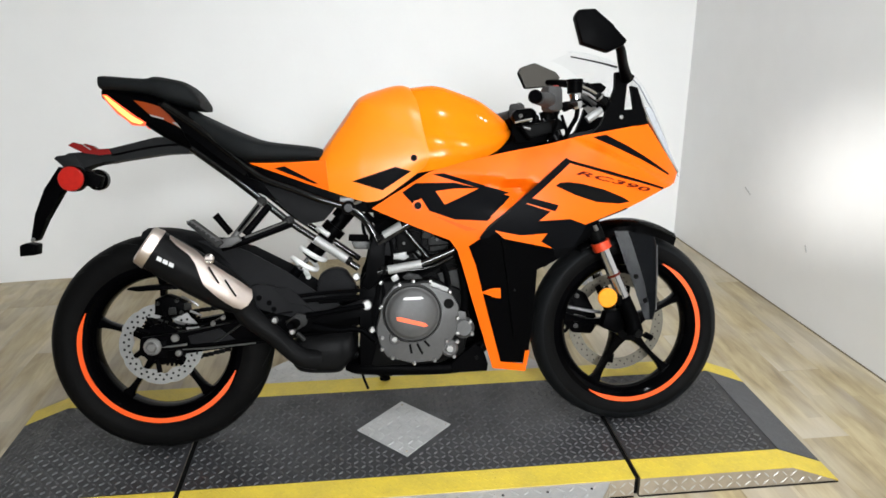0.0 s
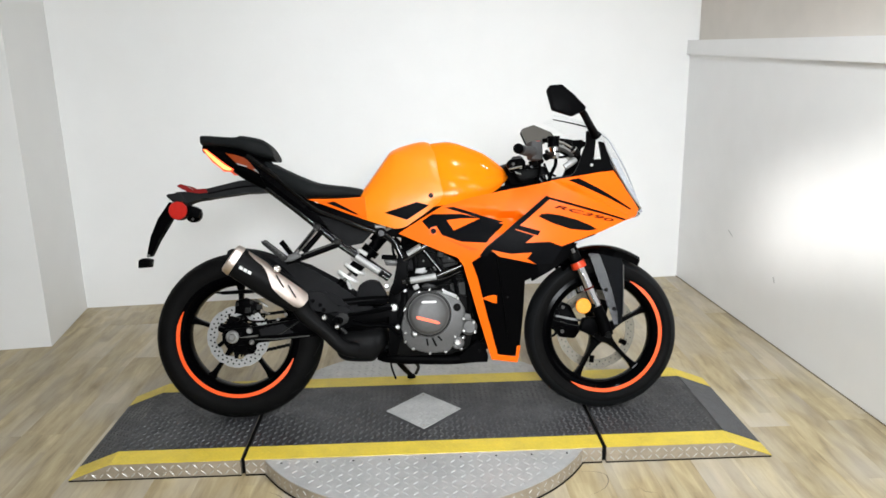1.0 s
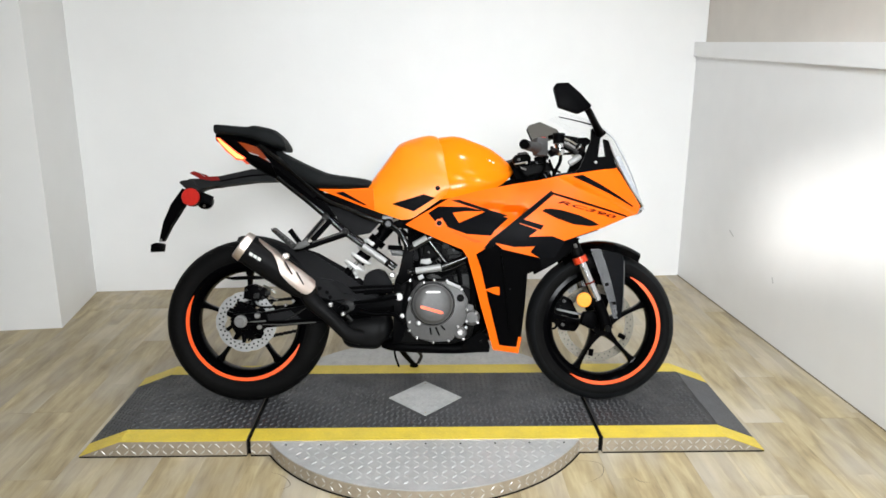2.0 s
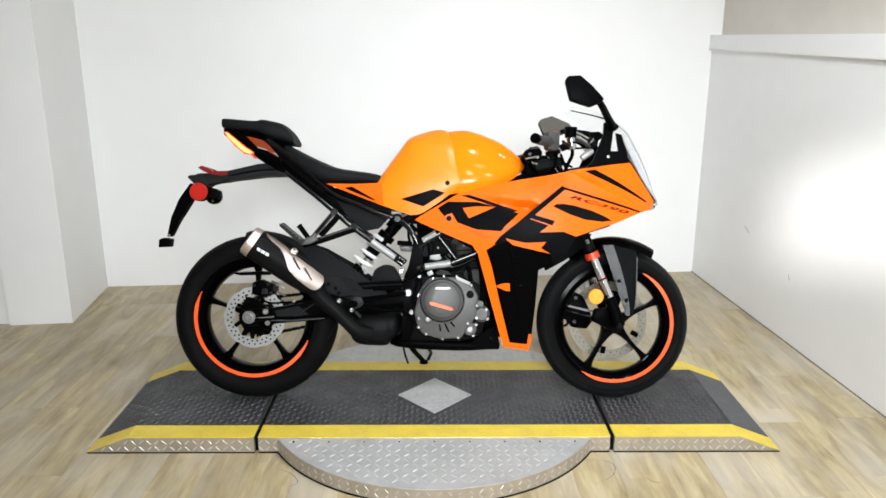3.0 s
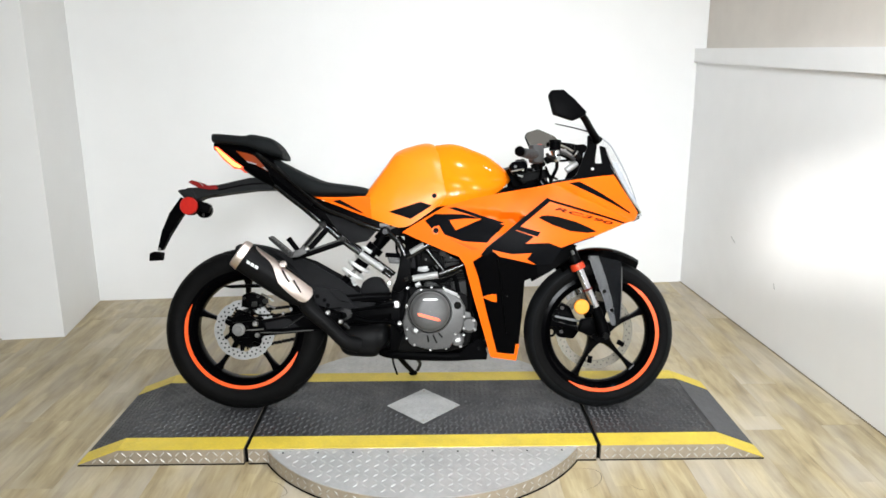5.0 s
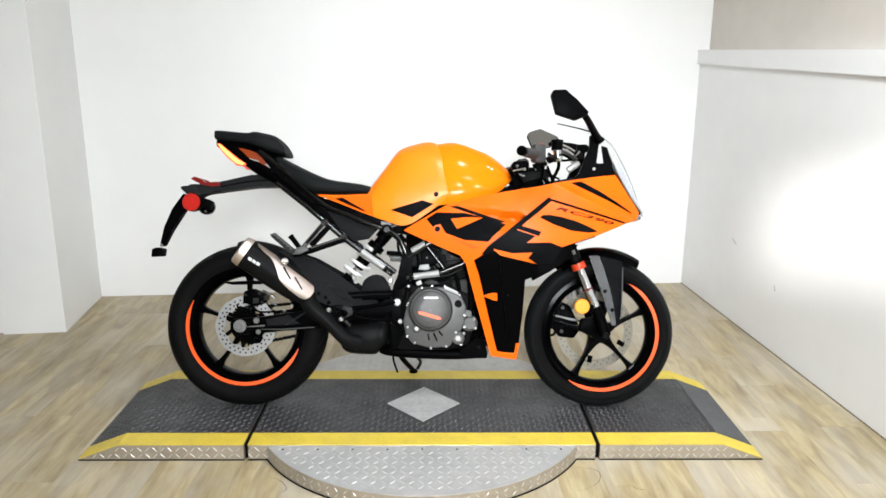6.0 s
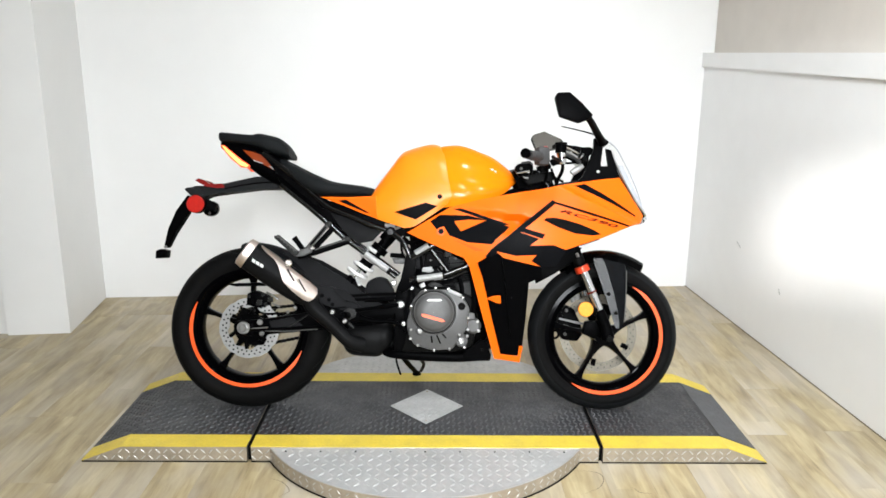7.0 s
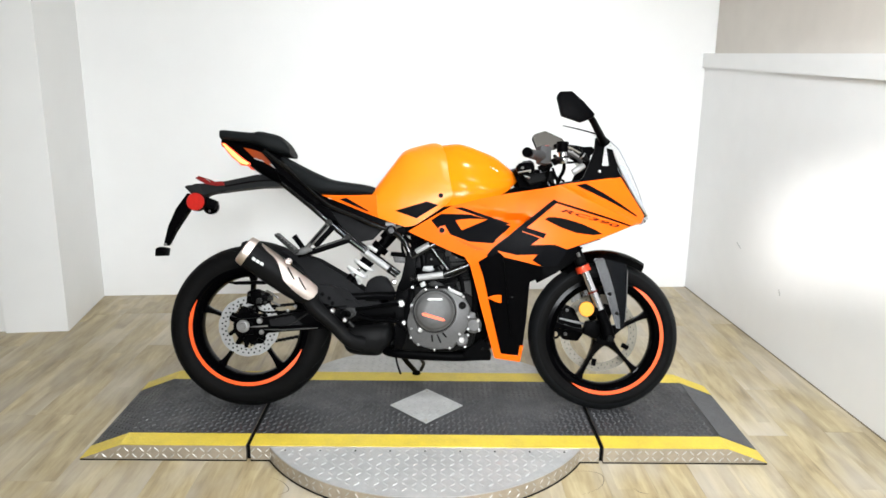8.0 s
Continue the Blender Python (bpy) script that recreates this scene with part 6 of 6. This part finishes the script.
for v in text_mesh.vertices:
    p = a.lerp(b, 0.5) + X * ((v.co.x + 0.35 * v.co.y) * squeeze * 0.96) + Y * (v.co.y * 0.95)
    v.co = Vector((p.x, -(winglet(p.x, p.z) + 0.0022 + v.co.z), p.z))
lettering = new("model_lettering", text_mesh)
lettering.parent = wing[0]
tagged(lettering, "dark red model lettering")

# -- nose, lamp and screen --
lamp_unit = loft("headlight", [(0.72, 0.79, 0.715, 0.09), (0.765, 0.775, 0.712, 0.07), (0.802, 0.752, 0.714, 0.042), (0.822, 0.738, 0.720, 0.018)], 2.6, LENS_GREY, bike, "headlight under the nose")
loft("lens", [(0.79, 0.735, 0.712, 0.060), (0.815, 0.738, 0.714, 0.040), (0.834, 0.735, 0.722, 0.018)], 2.4, LAMP_LENS, lamp_unit, "clear headlight lens")
panel("lamp_face", [(0.690, 0.935), (0.712, 0.893), (0.760, 0.815), (0.812, 0.747), (0.842, 0.733), (0.830, 0.765), (0.785, 0.842), (0.730, 0.932)], lambda u, w: lerp(u, (0.69, 0.76, 0.85), (0.115, 0.075, 0.02)), LENS_GREY, lamp_unit, "pale grey headlight surround", 0.004)
bm, rows = bmesh.new(), []
for uc, wc, hw, back in smooth_line([(0.840, 0.735, 0.024, 0.02), (0.826, 0.792, 0.055, 0.04), (0.780, 0.915, 0.110, 0.075), (0.728, 1.008, 0.140, 0.085), (0.660, 1.062, 0.138, 0.075), (0.585, 1.092, 0.115, 0.05), (0.520, 1.106, 0.085, 0.035)], 5):
    rows.append([bm.verts.new((uc - back * abs(k / 8) ** 2.2, hw * k / 8, wc - 0.012 * (k / 8) ** 2)) for k in range(-8, 9)])
for a, b in zip(rows, rows[1:]):
    for k in range(16):
        bm.faces.new((a[k], a[k + 1], b[k + 1], b[k]))
bmesh.ops.solidify(bm, geom=bm.faces[:], thickness=0.003)
screen = part("windscreen", bm, SCREEN, bike, "clear smoked-edge windscreen")
screen.visible_shadow = False
# pale rod draws the bluish highlight on the clear screen's outline
tube("screen_rim", [(0.699, 0, 1.033), (0.728, 0, 1.008), (0.753, 0, 0.965), (0.779, 0, 0.915), (0.804, 0, 0.857), (0.826, 0, 0.792), (0.841, 0, 0.731)], 0.0022, LENS_GREY, screen, sides=8)
tube("screen_edge", [(0.500, 0.088, 1.079), (0.56, 0.118, 1.060), (0.617, 0.137, 1.041)], [0.0018, 0.0024, 0.0028], BLACK_SATIN, screen, sides=8)
for s in (-1, 1):
    tube("lamp_trim", [(0.662, s * 0.125, 0.985), (0.70, s * 0.115, 0.905), (0.758, s * 0.09, 0.812), (0.822, s * 0.045, 0.742)], 0.005, BLACK_GLOSS, screen, sides=8)
    tube("lamp_bezel", [(0.675, s * 0.12, 0.985), (0.715, s * 0.105, 0.905), (0.772, s * 0.08, 0.815), (0.832, s * 0.035, 0.748)], 0.0055, CHROME, screen, sides=8)
stay = panel("cockpit_stay", [(0.614, 1.028), (0.650, 1.030), (0.668, 1.016), (0.661, 1.004), (0.646, 0.994), (0.637, 0.925), (0.667, 0.926), (0.658, 0.990), (0.676, 0.985), (0.705, 0.884), (0.600, 0.868), (0.545, 0.862), (0.570, 0.885), (0.584, 0.915), (0.612, 0.985)], lambda u, w: 0.135, BLACK_SATIN, bike, "black cockpit stay", 0.02)
panel("cockpit_floor", [(0.36, 0.825), (0.47, 0.838), (0.62, 0.868), (0.70, 0.882), (0.70, 0.868), (0.47, 0.822)], lambda u, w: 0.12, BLACK_MATT, stay, "", 0.10)
knob("stay_bolt", 0.628, 0.905, 0.135, 0.006, 0.003, ZINC, stay[0], "", 10)
bm = box(bmesh.new(), (-0.012, -0.062, -0.048), (0.012, 0.062, 0.048), 0.005)
dash = part("display", bm, BLACK_SATIN, bike, "small black dash display")
dash.matrix_local = pose(0.578, 0, 0.968, 0, -38, 0)
part("display_glass", box(bmesh.new(), (-0.0135, -0.054, -0.040), (-0.0125, 0.054, 0.040)), DISPLAY, dash, smooth=False)

# -- mirrors, folded along the machine --
for s in (-1, 1):
    shape = [(0.428, 1.128), (0.437, 1.144), (0.479, 1.146), (0.520, 1.108), (0.558, 1.069), (0.548, 1.058), (0.510, 1.042), (0.444, 1.064)]
    if s < 0:
        shape = [(0.442, 1.098), (0.452, 1.116), (0.500, 1.131), (0.575, 1.098), (0.590, 1.078), (0.545, 1.050), (0.465, 1.045)]
    mirror = plate("mirror", shape, s * 0.362, s * 0.392, BLACK_SATIN, bike, "black angular rear-view mirror", 0.007)
    cx, cz = (0.490, 1.096) if s > 0 else (0.510, 1.088)
    plate("mirror_glass", [(cx + (u - cx) * 0.95, cz + (w - cz) * 0.95) for u, w in shape], s * 0.3585, s * 0.3625, MIRROR, mirror, "silver mirror glass", 0)
    tube("mirror_stem", [(0.540, s * 0.366, 1.064), (0.560, s * 0.33, 1.058), (0.605, s * 0.22, 1.036), (0.640, s * 0.145, 1.012)], [0.009, 0.012, 0.0135, 0.016], BLACK_SATIN, mirror)

# -- steering: clip-ons, levers, yokes, fork --
fork_top, fork_foot = Vector((0.440, 0, 0.880)), Vector((0.672, 0, 0.318))
fork_d = (fork_foot - fork_top)


def on_fork(w, v):
    t = (fork_top.z - w) / (fork_top.z - fork_foot.z)
    return (fork_top.x + fork_d.x * t, v, w)


fork = tube("front_fork", [on_fork(0.91, 0.095), on_fork(0.60, 0.095), on_fork(0.556, 0.095)], 0.021, BLACK_SATIN, bike, "upside-down front fork with orange rings", 20, False)
tube("fork_leg", [on_fork(0.91, -0.095), on_fork(0.556, -0.095)], 0.021, BLACK_SATIN, fork, "", 20, False)
for s in (-1, 1):
    tube("fork_collar", [on_fork(0.592, s * 0.097), on_fork(0.566, s * 0.097)], 0.0215, CASE_DARK, fork, "", 20, False)
    tube("fork_ring", [on_fork(0.556, s * 0.10), on_fork(0.534, s * 0.10)], 0.0265, FORK_RED, fork, "orange anodised fork ring", 20, False)
    tube("fork_tube", [on_fork(0.535, s * 0.10), on_fork(0.36, s * 0.10)], 0.0185, CHROME, fork, "bright chromed fork tube", 20, False)
    tube("fork_bottom", [on_fork(0.392, s * 0.10), on_fork(0.33, s * 0.10), (0.676, s * 0.10, 0.286)], [0.020, 0.021, 0.025], BLACK_SATIN, fork, "", 18)
    tube("fork_gaiter_ring", [on_fork(0.462, s * 0.10), on_fork(0.456, s * 0.10)], 0.0192, RED_TEXT, fork, "", 20, False)
tube("front_axle", [(0.676, -0.135, RF), (0.676, 0.135, RF)], 0.012, CASE_DARK, fork, sides=16)
for s in (-1, 1):
    tube("fork_nut", [on_fork(0.604, s * 0.118), on_fork(0.590, s * 0.118)], 0.006, ZINC, fork, "", 8, False)
for w, nm in ((0.865, "top_yoke"), (0.665, "lower_yoke")):
    p, q = on_fork(w, 0), on_fork(w + 0.03, 0)
    plate(nm, [(p[0] - 0.075, p[2] - 0.012), (p[0] + 0.035, p[2] + 0.015), (q[0] + 0.02, q[2] + 0.012), (q[0] - 0.085, q[2] - 0.008)], -0.13, 0.13, CASE_DARK, fork, bevel=0.006)
bars = tube("handlebar", [(0.447, 0.12, 0.925), (0.395, 0.24, 0.940), (0.345, 0.34, 0.942)], 0.011, BLACK_SATIN, bike, "black clip-on handlebars with levers")
tube("bar", [(0.447, -0.12, 0.925), (0.395, -0.24, 0.940), (0.345, -0.34, 0.942)], 0.011, BLACK_SATIN, bars)
for s in (-1, 1):
    tube("grip", [(0.396, s * 0.240, 0.946), (0.384, s * 0.262, 0.944), (0.350, s * 0.332, 0.941), (0.344, s * 0.345, 0.940)], [0.022, 0.0185, 0.0165, 0.0150], GRIP_GREY, bars, "grey ribbed rubber grip", 18)
    tube("bar_end", [(0.340, s * 0.352, 0.942), (0.332, s * 0.368, 0.942), (0.329, s * 0.375, 0.942)], [0.0165, 0.0175, 0.013], BLACK_SATIN, bars, "", 16)
    tube("clip_clamp", [(0.432, s * 0.10, 0.905), (0.424, s * 0.10, 0.930)], 0.021, CASE_DARK, bars, "", 20, False)
    tube("lever", [(0.462, s * 0.19, 0.935), (0.470, s * 0.235, 0.935), (0.445, s * 0.30, 0.932), (0.425, s * 0.37, 0.930)], [0.008, 0.007, 0.0055, 0.006], GREY_PLASTIC, bars, "", 10)
    bm = box(bmesh.new(), (-0.026, -0.022, -0.034), (0.022, 0.022, 0.032), 0.011)
    sw = part("switch_box", bm, GRIP_GREY, bars, "dark grey switch box")
    sw.matrix_local = pose(0.410, -s * 0.228, 0.950, 0, 0, s * 20)
    part("switch_button", box(bmesh.new(), (0.000, -0.012, 0.029), (0.014, 0.004, 0.034), 0.002), RED_LENS if s > 0 else GREY_PLASTIC, sw)
tube("brake_reservoir", [(0.481, 0.19, 0.966), (0.482, 0.19, 0.996)], 0.0205, BLACK_SATIN, bars, "black brake fluid reservoir", 20, False)
tube("reservoir_lid", [(0.482, 0.19, 0.996), (0.482, 0.19, 1.003)], 0.0225, BLACK_SATIN, bars, "", 20, False)
tube("reservoir_hose", [(0.488, 0.19, 0.930), (0.490, 0.17, 0.905), (0.482, 0.14, 0.880), (0.474, 0.12, 0.855)], 0.0065, BLACK_MATT, bars, sides=10)
tube("reservoir_cup", [(0.482, 0.19, 0.965), (0.484, 0.19, 0.950), (0.486, 0.19, 0.936), (0.488, 0.19, 0.925)], [0.0175, 0.0150, 0.0165, 0.0115], CHROME, bars, "bright clear reservoir cup", 16, False)
tube("cup_band", [(0.4842, 0.19, 0.9505), (0.4852, 0.19, 0.9435)], 0.0172, BLACK_GLOSS, bars, "", 16, False)
tube("lever_clamp", [(0.500, 0.170, 0.990), (0.530, 0.162, 0.979), (0.556, 0.155, 0.965)], [0.0045, 0.004, 0.004], CHROME, bars, sides=10)
tube("lever_clamp", [(0.500, 0.170, 0.976), (0.528, 0.162, 0.966), (0.548, 0.155, 0.954)], [0.004, 0.0035, 0.0035], SILVER, bars, sides=10)
tube("lever_adjuster", [(0.553, 0.155, 0.966), (0.568, 0.153, 0.953), (0.580, 0.150, 0.941)], [0.010, 0.012, 0.008], CASE_DARK, bars, "", 12, False)
tube("adjuster_ring", [(0.560, 0.154, 0.960), (0.5635, 0.1535, 0.957)], 0.0135, ZINC, bars, "", 12, False)
tube("lever_link", [(0.530, 0.135, 0.899), (0.552, 0.135, 0.914), (0.572, 0.132, 0.927)], [0.011, 0.012, 0.009], SILVER, bars, sides=10)
plate("master_cylinder", [(0.440, 0.940), (0.452, 0.946), (0.470, 0.946), (0.480, 0.930), (0.455, 0.918)], 0.165, 0.20, BLACK_SATIN, bars, bevel=0.006)
plate("bar_riser", [(0.320, 0.916), (0.332, 0.934), (0.378, 0.938), (0.392, 0.926), (0.388, 0.893), (0.338, 0.886)], 0.085, 0.13, BLACK_SATIN, bars, bevel=0.010)
knob("riser_bolt", 0.345, 0.915, 0.128, 0.006, 0.005, CASE_GREY, bars)
tube("riser_clamp", [(0.328, 0.134, 0.897), (0.376, 0.135, 0.906)], 0.004, CHROME, bars, sides=8, bend=False)
plate("cockpit_box", [(0.468, 0.848), (0.480, 0.862), (0.545, 0.872), (0.61, 0.885), (0.61, 0.862), (0.50, 0.842)], 0.02, 0.122, GREY_PLASTIC, bars, bevel=0.004)
plate("bar_block", [(0.318, 0.912), (0.350, 0.926), (0.390, 0.912), (0.415, 0.905), (0.430, 0.880), (0.440, 0.850), (0.403, 0.842), (0.330, 0.838), (0.335, 0.877)], -0.03, 0.095, BLACK_MATT, bars, bevel=0.008)
# chrome rod set beside the black pipe as its glint line
tube("fork_glint", [(0.441, 0.120, 0.905), (0.459, 0.120, 0.862)], 0.0045, CHROME, bars, sides=8, bend=False)
tube("fork_clamp", [(0.412, 0.105, 0.908), (0.450, 0.105, 0.850)], 0.014, BLACK_GLOSS, bars, sides=14, bend=False)
tube("clamp_bolt", [(0.350, 0.125, 0.885), (0.372, 0.13, 0.878)], 0.004, ZINC, bars, sides=8, bend=False)
tube("fork_cap", [(0.430, 0.095, 0.905), (0.424, 0.095, 0.93)], 0.019, BLACK_GLOSS, bars, "", 18, False)
for bu, bw, bv in ((0.405, 0.885, 0.115), (0.413, 0.893, 0.12), (0.415, 0.877, 0.118), (0.372, 0.902, 0.13)):
    knob("cockpit_screw", bu, bw, bv, 0.005, 0.004, ZINC, bars, "", 8)
for pts in (((0.45, 0.17, 0.91), (0.470, 0.14, 0.87), (0.478, 0.11, 0.83)), ((0.43, 0.19, 0.925), (0.436, 0.16, 0.885), (0.425, 0.12, 0.84)), ((0.40, -0.20, 0.93), (0.36, -0.15, 0.90), (0.35, -0.08, 0.86)),
            ((0.46, -0.16, 0.92), (0.50, -0.08, 0.90), (0.52, 0.0, 0.88)), ((0.47, 0.17, 0.93), (0.53, 0.10, 0.94), (0.56, 0.03, 0.95)), ((0.36, 0.13, 0.92), (0.345, 0.13, 0.89), (0.375, 0.12, 0.85)), ((0.49, 0.15, 0.965), (0.53, 0.10, 0.955), (0.57, 0.05, 0.945))):
    tube("cable", pts, 0.0045, BLACK_MATT, bars, sides=8)
plate("ignition_barrel", [(0.345, 0.895), (0.36, 0.925), (0.40, 0.925), (0.41, 0.88), (0.36, 0.868)], -0.03, 0.03, CASE_DARK, bars, bevel=0.006)
tube("damper", [(0.505, 0.08, 0.985), (0.54, 0.075, 0.968), (0.575, 0.07, 0.945)], 0.007, CASE_GREY, bars, sides=12)

# -- front guard, caliper, reflector --
guard_bm, rows = bmesh.new(), []
for k in range(20):
    a = radians(62 + 60 * k / 19)
    grow = 0.028 + 0.008 * math.sin(math.pi * k / 19)
    rows.append([guard_bm.verts.new((UF + (RF + grow + d) * math.cos(a), y, RF + (RF + grow + d) * math.sin(a))) for y, d in ((-0.078, -0.040), (-0.068, -0.016), (-0.045, -0.003), (0, 0.003), (0.045, -0.003), (0.068, -0.016), (0.078, -0.040))])
for a, b in zip(rows, rows[1:]):
    for k in range(6):
        guard_bm.faces.new((a[k], a[k + 1], b[k + 1], b[k]))
bmesh.ops.solidify(guard_bm, geom=guard_bm.faces[:], thickness=0.003)
guard = part("front_mudguard", guard_bm, BLACK_GLOSS, bike, "black front mudguard with blue-grey sides")
# each side of the guard is a folded sheet: a narrow rear facet and a broad front facet, tapering downwards
for side in (-1, 1):
    bm, rows = bmesh.new(), []
    for k in range(15):
        w = 0.584 - 0.259 * k / 14
        back = lerp(w, (0.325, 0.425, 0.50, 0.584), (0.700, 0.671, 0.646, 0.619))
        front_u = lerp(w, (0.325, 0.352, 0.44, 0.558, 0.584), (0.726, 0.734, 0.741, 0.746, 0.742))
        fold = back + (front_u - back) * lerp(w, (0.325, 0.584), (0.55, 0.30))
        out = lerp(w, (0.325, 0.584), (0.118, 0.100))
        drop = lambda u: -0.022 * max(0.0, (u - 0.655) / 0.09) * max(0.0, (w - 0.54) / 0.044)
        rows.append([bm.verts.new((u, side * v, w + drop(u))) for u, v in ((back, out - 0.16 * (fold - back)), (back * 0.5 + fold * 0.5, out - 0.08 * (fold - back)), (fold, out), (fold * 0.5 + front_u * 0.5, out - 0.06 * (front_u - fold)), (front_u - 0.005, out - 0.12 * (front_u - fold)), (front_u, out - 0.12 * (front_u - fold) - 0.004))])
    for a, b in zip(rows, rows[1:]):
        for k in range(5):
            bm.faces.new((a[k], a[k + 1], b[k + 1], b[k]))
    bmesh.ops.solidify(bm, geom=bm.faces[:], thickness=0.004)
    # pale rod for the highlight on the guard's front edge
    tube("guard_rim", [(0.7462, -side * 0.0940, 0.540), (0.7412, -side * 0.1050, 0.44), (0.7345, -side * 0.1130, 0.352)], 0.0016, CASE_GREY, guard, sides=6)
    part("guard_side", bm, GUARD_GREY, guard, "blue-grey satin mudguard side", True, 12)
for bu, bw in ((0.676, 0.452), (0.702, 0.382)):
    knob("guard_bolt", bu, bw, 0.109 if bw > 0.4 else 0.1135, 0.007, 0.004, CASE_DARK, guard, "", 12)
fcal = plate("front_caliper", [(0.505, 0.30), (0.515, 0.37), (0.545, 0.40), (0.575, 0.385), (0.60, 0.33), (0.615, 0.29), (0.59, 0.255), (0.53, 0.262)], -0.115, -0.045, BLACK_SATIN, bike, "black front brake caliper", 0.010)
plate("caliper_bridge", [(0.512, 0.344), (0.516, 0.350), (0.575, 0.337), (0.616, 0.331), (0.616, 0.321), (0.575, 0.329)], -0.042, -0.022, SILVER, fcal, "bright machined caliper bridge")
for bu, bw, r in ((0.508, 0.387, 0.019), (0.521, 0.356, 0.016), (0.498, 0.314, 0.017), (0.499, 0.284, 0.019)):
    part("caliper_eye", spin(bmesh.new(), [(r * 0.58, -0.006), (r, -0.006), (r, 0.006), (r * 0.58, 0.006)], bu, bw, 20, -0.043), BLACK_SATIN, fcal)
plate("caliper_bridge", [(0.530, 0.326), (0.612, 0.302), (0.612, 0.294), (0.530, 0.320)], -0.030, -0.022, CASE_GREY, fcal)
for bu, bw in ((0.545, 0.378), (0.540, 0.285)):
    knob("caliper_bolt", bu, bw, -0.046, 0.007, 0.008, CASE_GREY, fcal, "", 12)
for pts in (((0.555, -0.07, 0.49), (0.562, -0.06, 0.45), (0.575, -0.06, 0.41)), ((0.58, -0.06, 0.50), (0.585, -0.055, 0.46), (0.59, -0.055, 0.42))):
    tube("caliper_mount", pts, 0.010, SILVER, fcal, sides=10)
plate("reflector_bracket", [(0.575, 0.38), (0.58, 0.41), (0.635, 0.40), (0.63, 0.37)], 0.112, 0.118, BLACK_SATIN, fork)
knob("amber_reflector", 0.588, 0.396, 0.118, 0.028, 0.009, AMBER, fork, "round amber side reflector", 32)
plate("sensor_bracket", [(0.585, 0.30), (0.60, 0.345), (0.66, 0.35), (0.665, 0.30), (0.63, 0.28)], 0.03, 0.075, BLACK_SATIN, fork, bevel=0.006)

# ---- floor: a sub-floor sheet and loose-laid planks that run towards the back wall ----
floor = slab("floor", (-4.42, -5.12, -0.1), (2.0, 2.1, -0.004), JOINT, "oak-look vinyl plank floor, pale and streaked")
PW, PL = 0.152, 1.22
plank_mesh = None
rng = random.Random(4)
for i in range(-28, 13):
    start = -5.1 - rng.random() * PL
    for j in range(8):
        x0, y0 = i * PW, start + j * PL
        y1 = min(y0 + PL, 1.95)
        y0 = max(y0, -5.0)
        if y1 - y0 < 0.05 or (x0 + PW < -1.98 and y0 > 1.05):
            continue
        if plank_mesh is None:
            bm = box(bmesh.new(), (-PW / 2 + 0.0003, -0.5, -0.004), (PW / 2 - 0.0003, 0.5, 0))
            plank_mesh = bpy.data.meshes.new("plank")
            bm.to_mesh(plank_mesh)
            bm.free()
            plank_mesh.materials.append(PLANK)
        ob = new("plank", plank_mesh)
        ob.parent = floor
        ob.location = (x0 + PW / 2, (y0 + y1) / 2, 0)
        ob.scale = (1, y1 - y0 - 0.0012, 1)

# fine dark scratches in the floor beside the turntable
SCRATCH = material("floor_scratch", (0.12, 0.10, 0.075), 0.7, vary=0.4, scale=40)
for line in (((0.50, -0.37), (0.56, -0.372), (0.598, -0.39), (0.60, -0.43), (0.575, -0.475), (0.51, -0.518)), ((0.686, -0.47), (0.704, -0.50), (0.738, -0.509)),
             ((-0.52, -0.42), (-0.47, -0.45), (-0.44, -0.50), (-0.47, -0.53))):
    bm, last = bmesh.new(), None
    way = smooth_line([(x, y, 0) for x, y in line], 8)
    for k, q in enumerate(way):
        d = (way[min(k + 1, len(way) - 1)] - way[max(k - 1, 0)]).normalized()
        wide = 0.0012 * math.sin(math.pi * (k + 0.5) / len(way))
        row = [bm.verts.new((q.x - d.y * wide, q.y + d.x * wide, 0.0004)), bm.verts.new((q.x + d.y * wide, q.y - d.x * wide, 0.0004))]
        if last:
            bm.faces.new((last[0], last[1], row[1], row[0]))
        last = row
    part("scratch", bm, SCRATCH, floor, smooth=False)
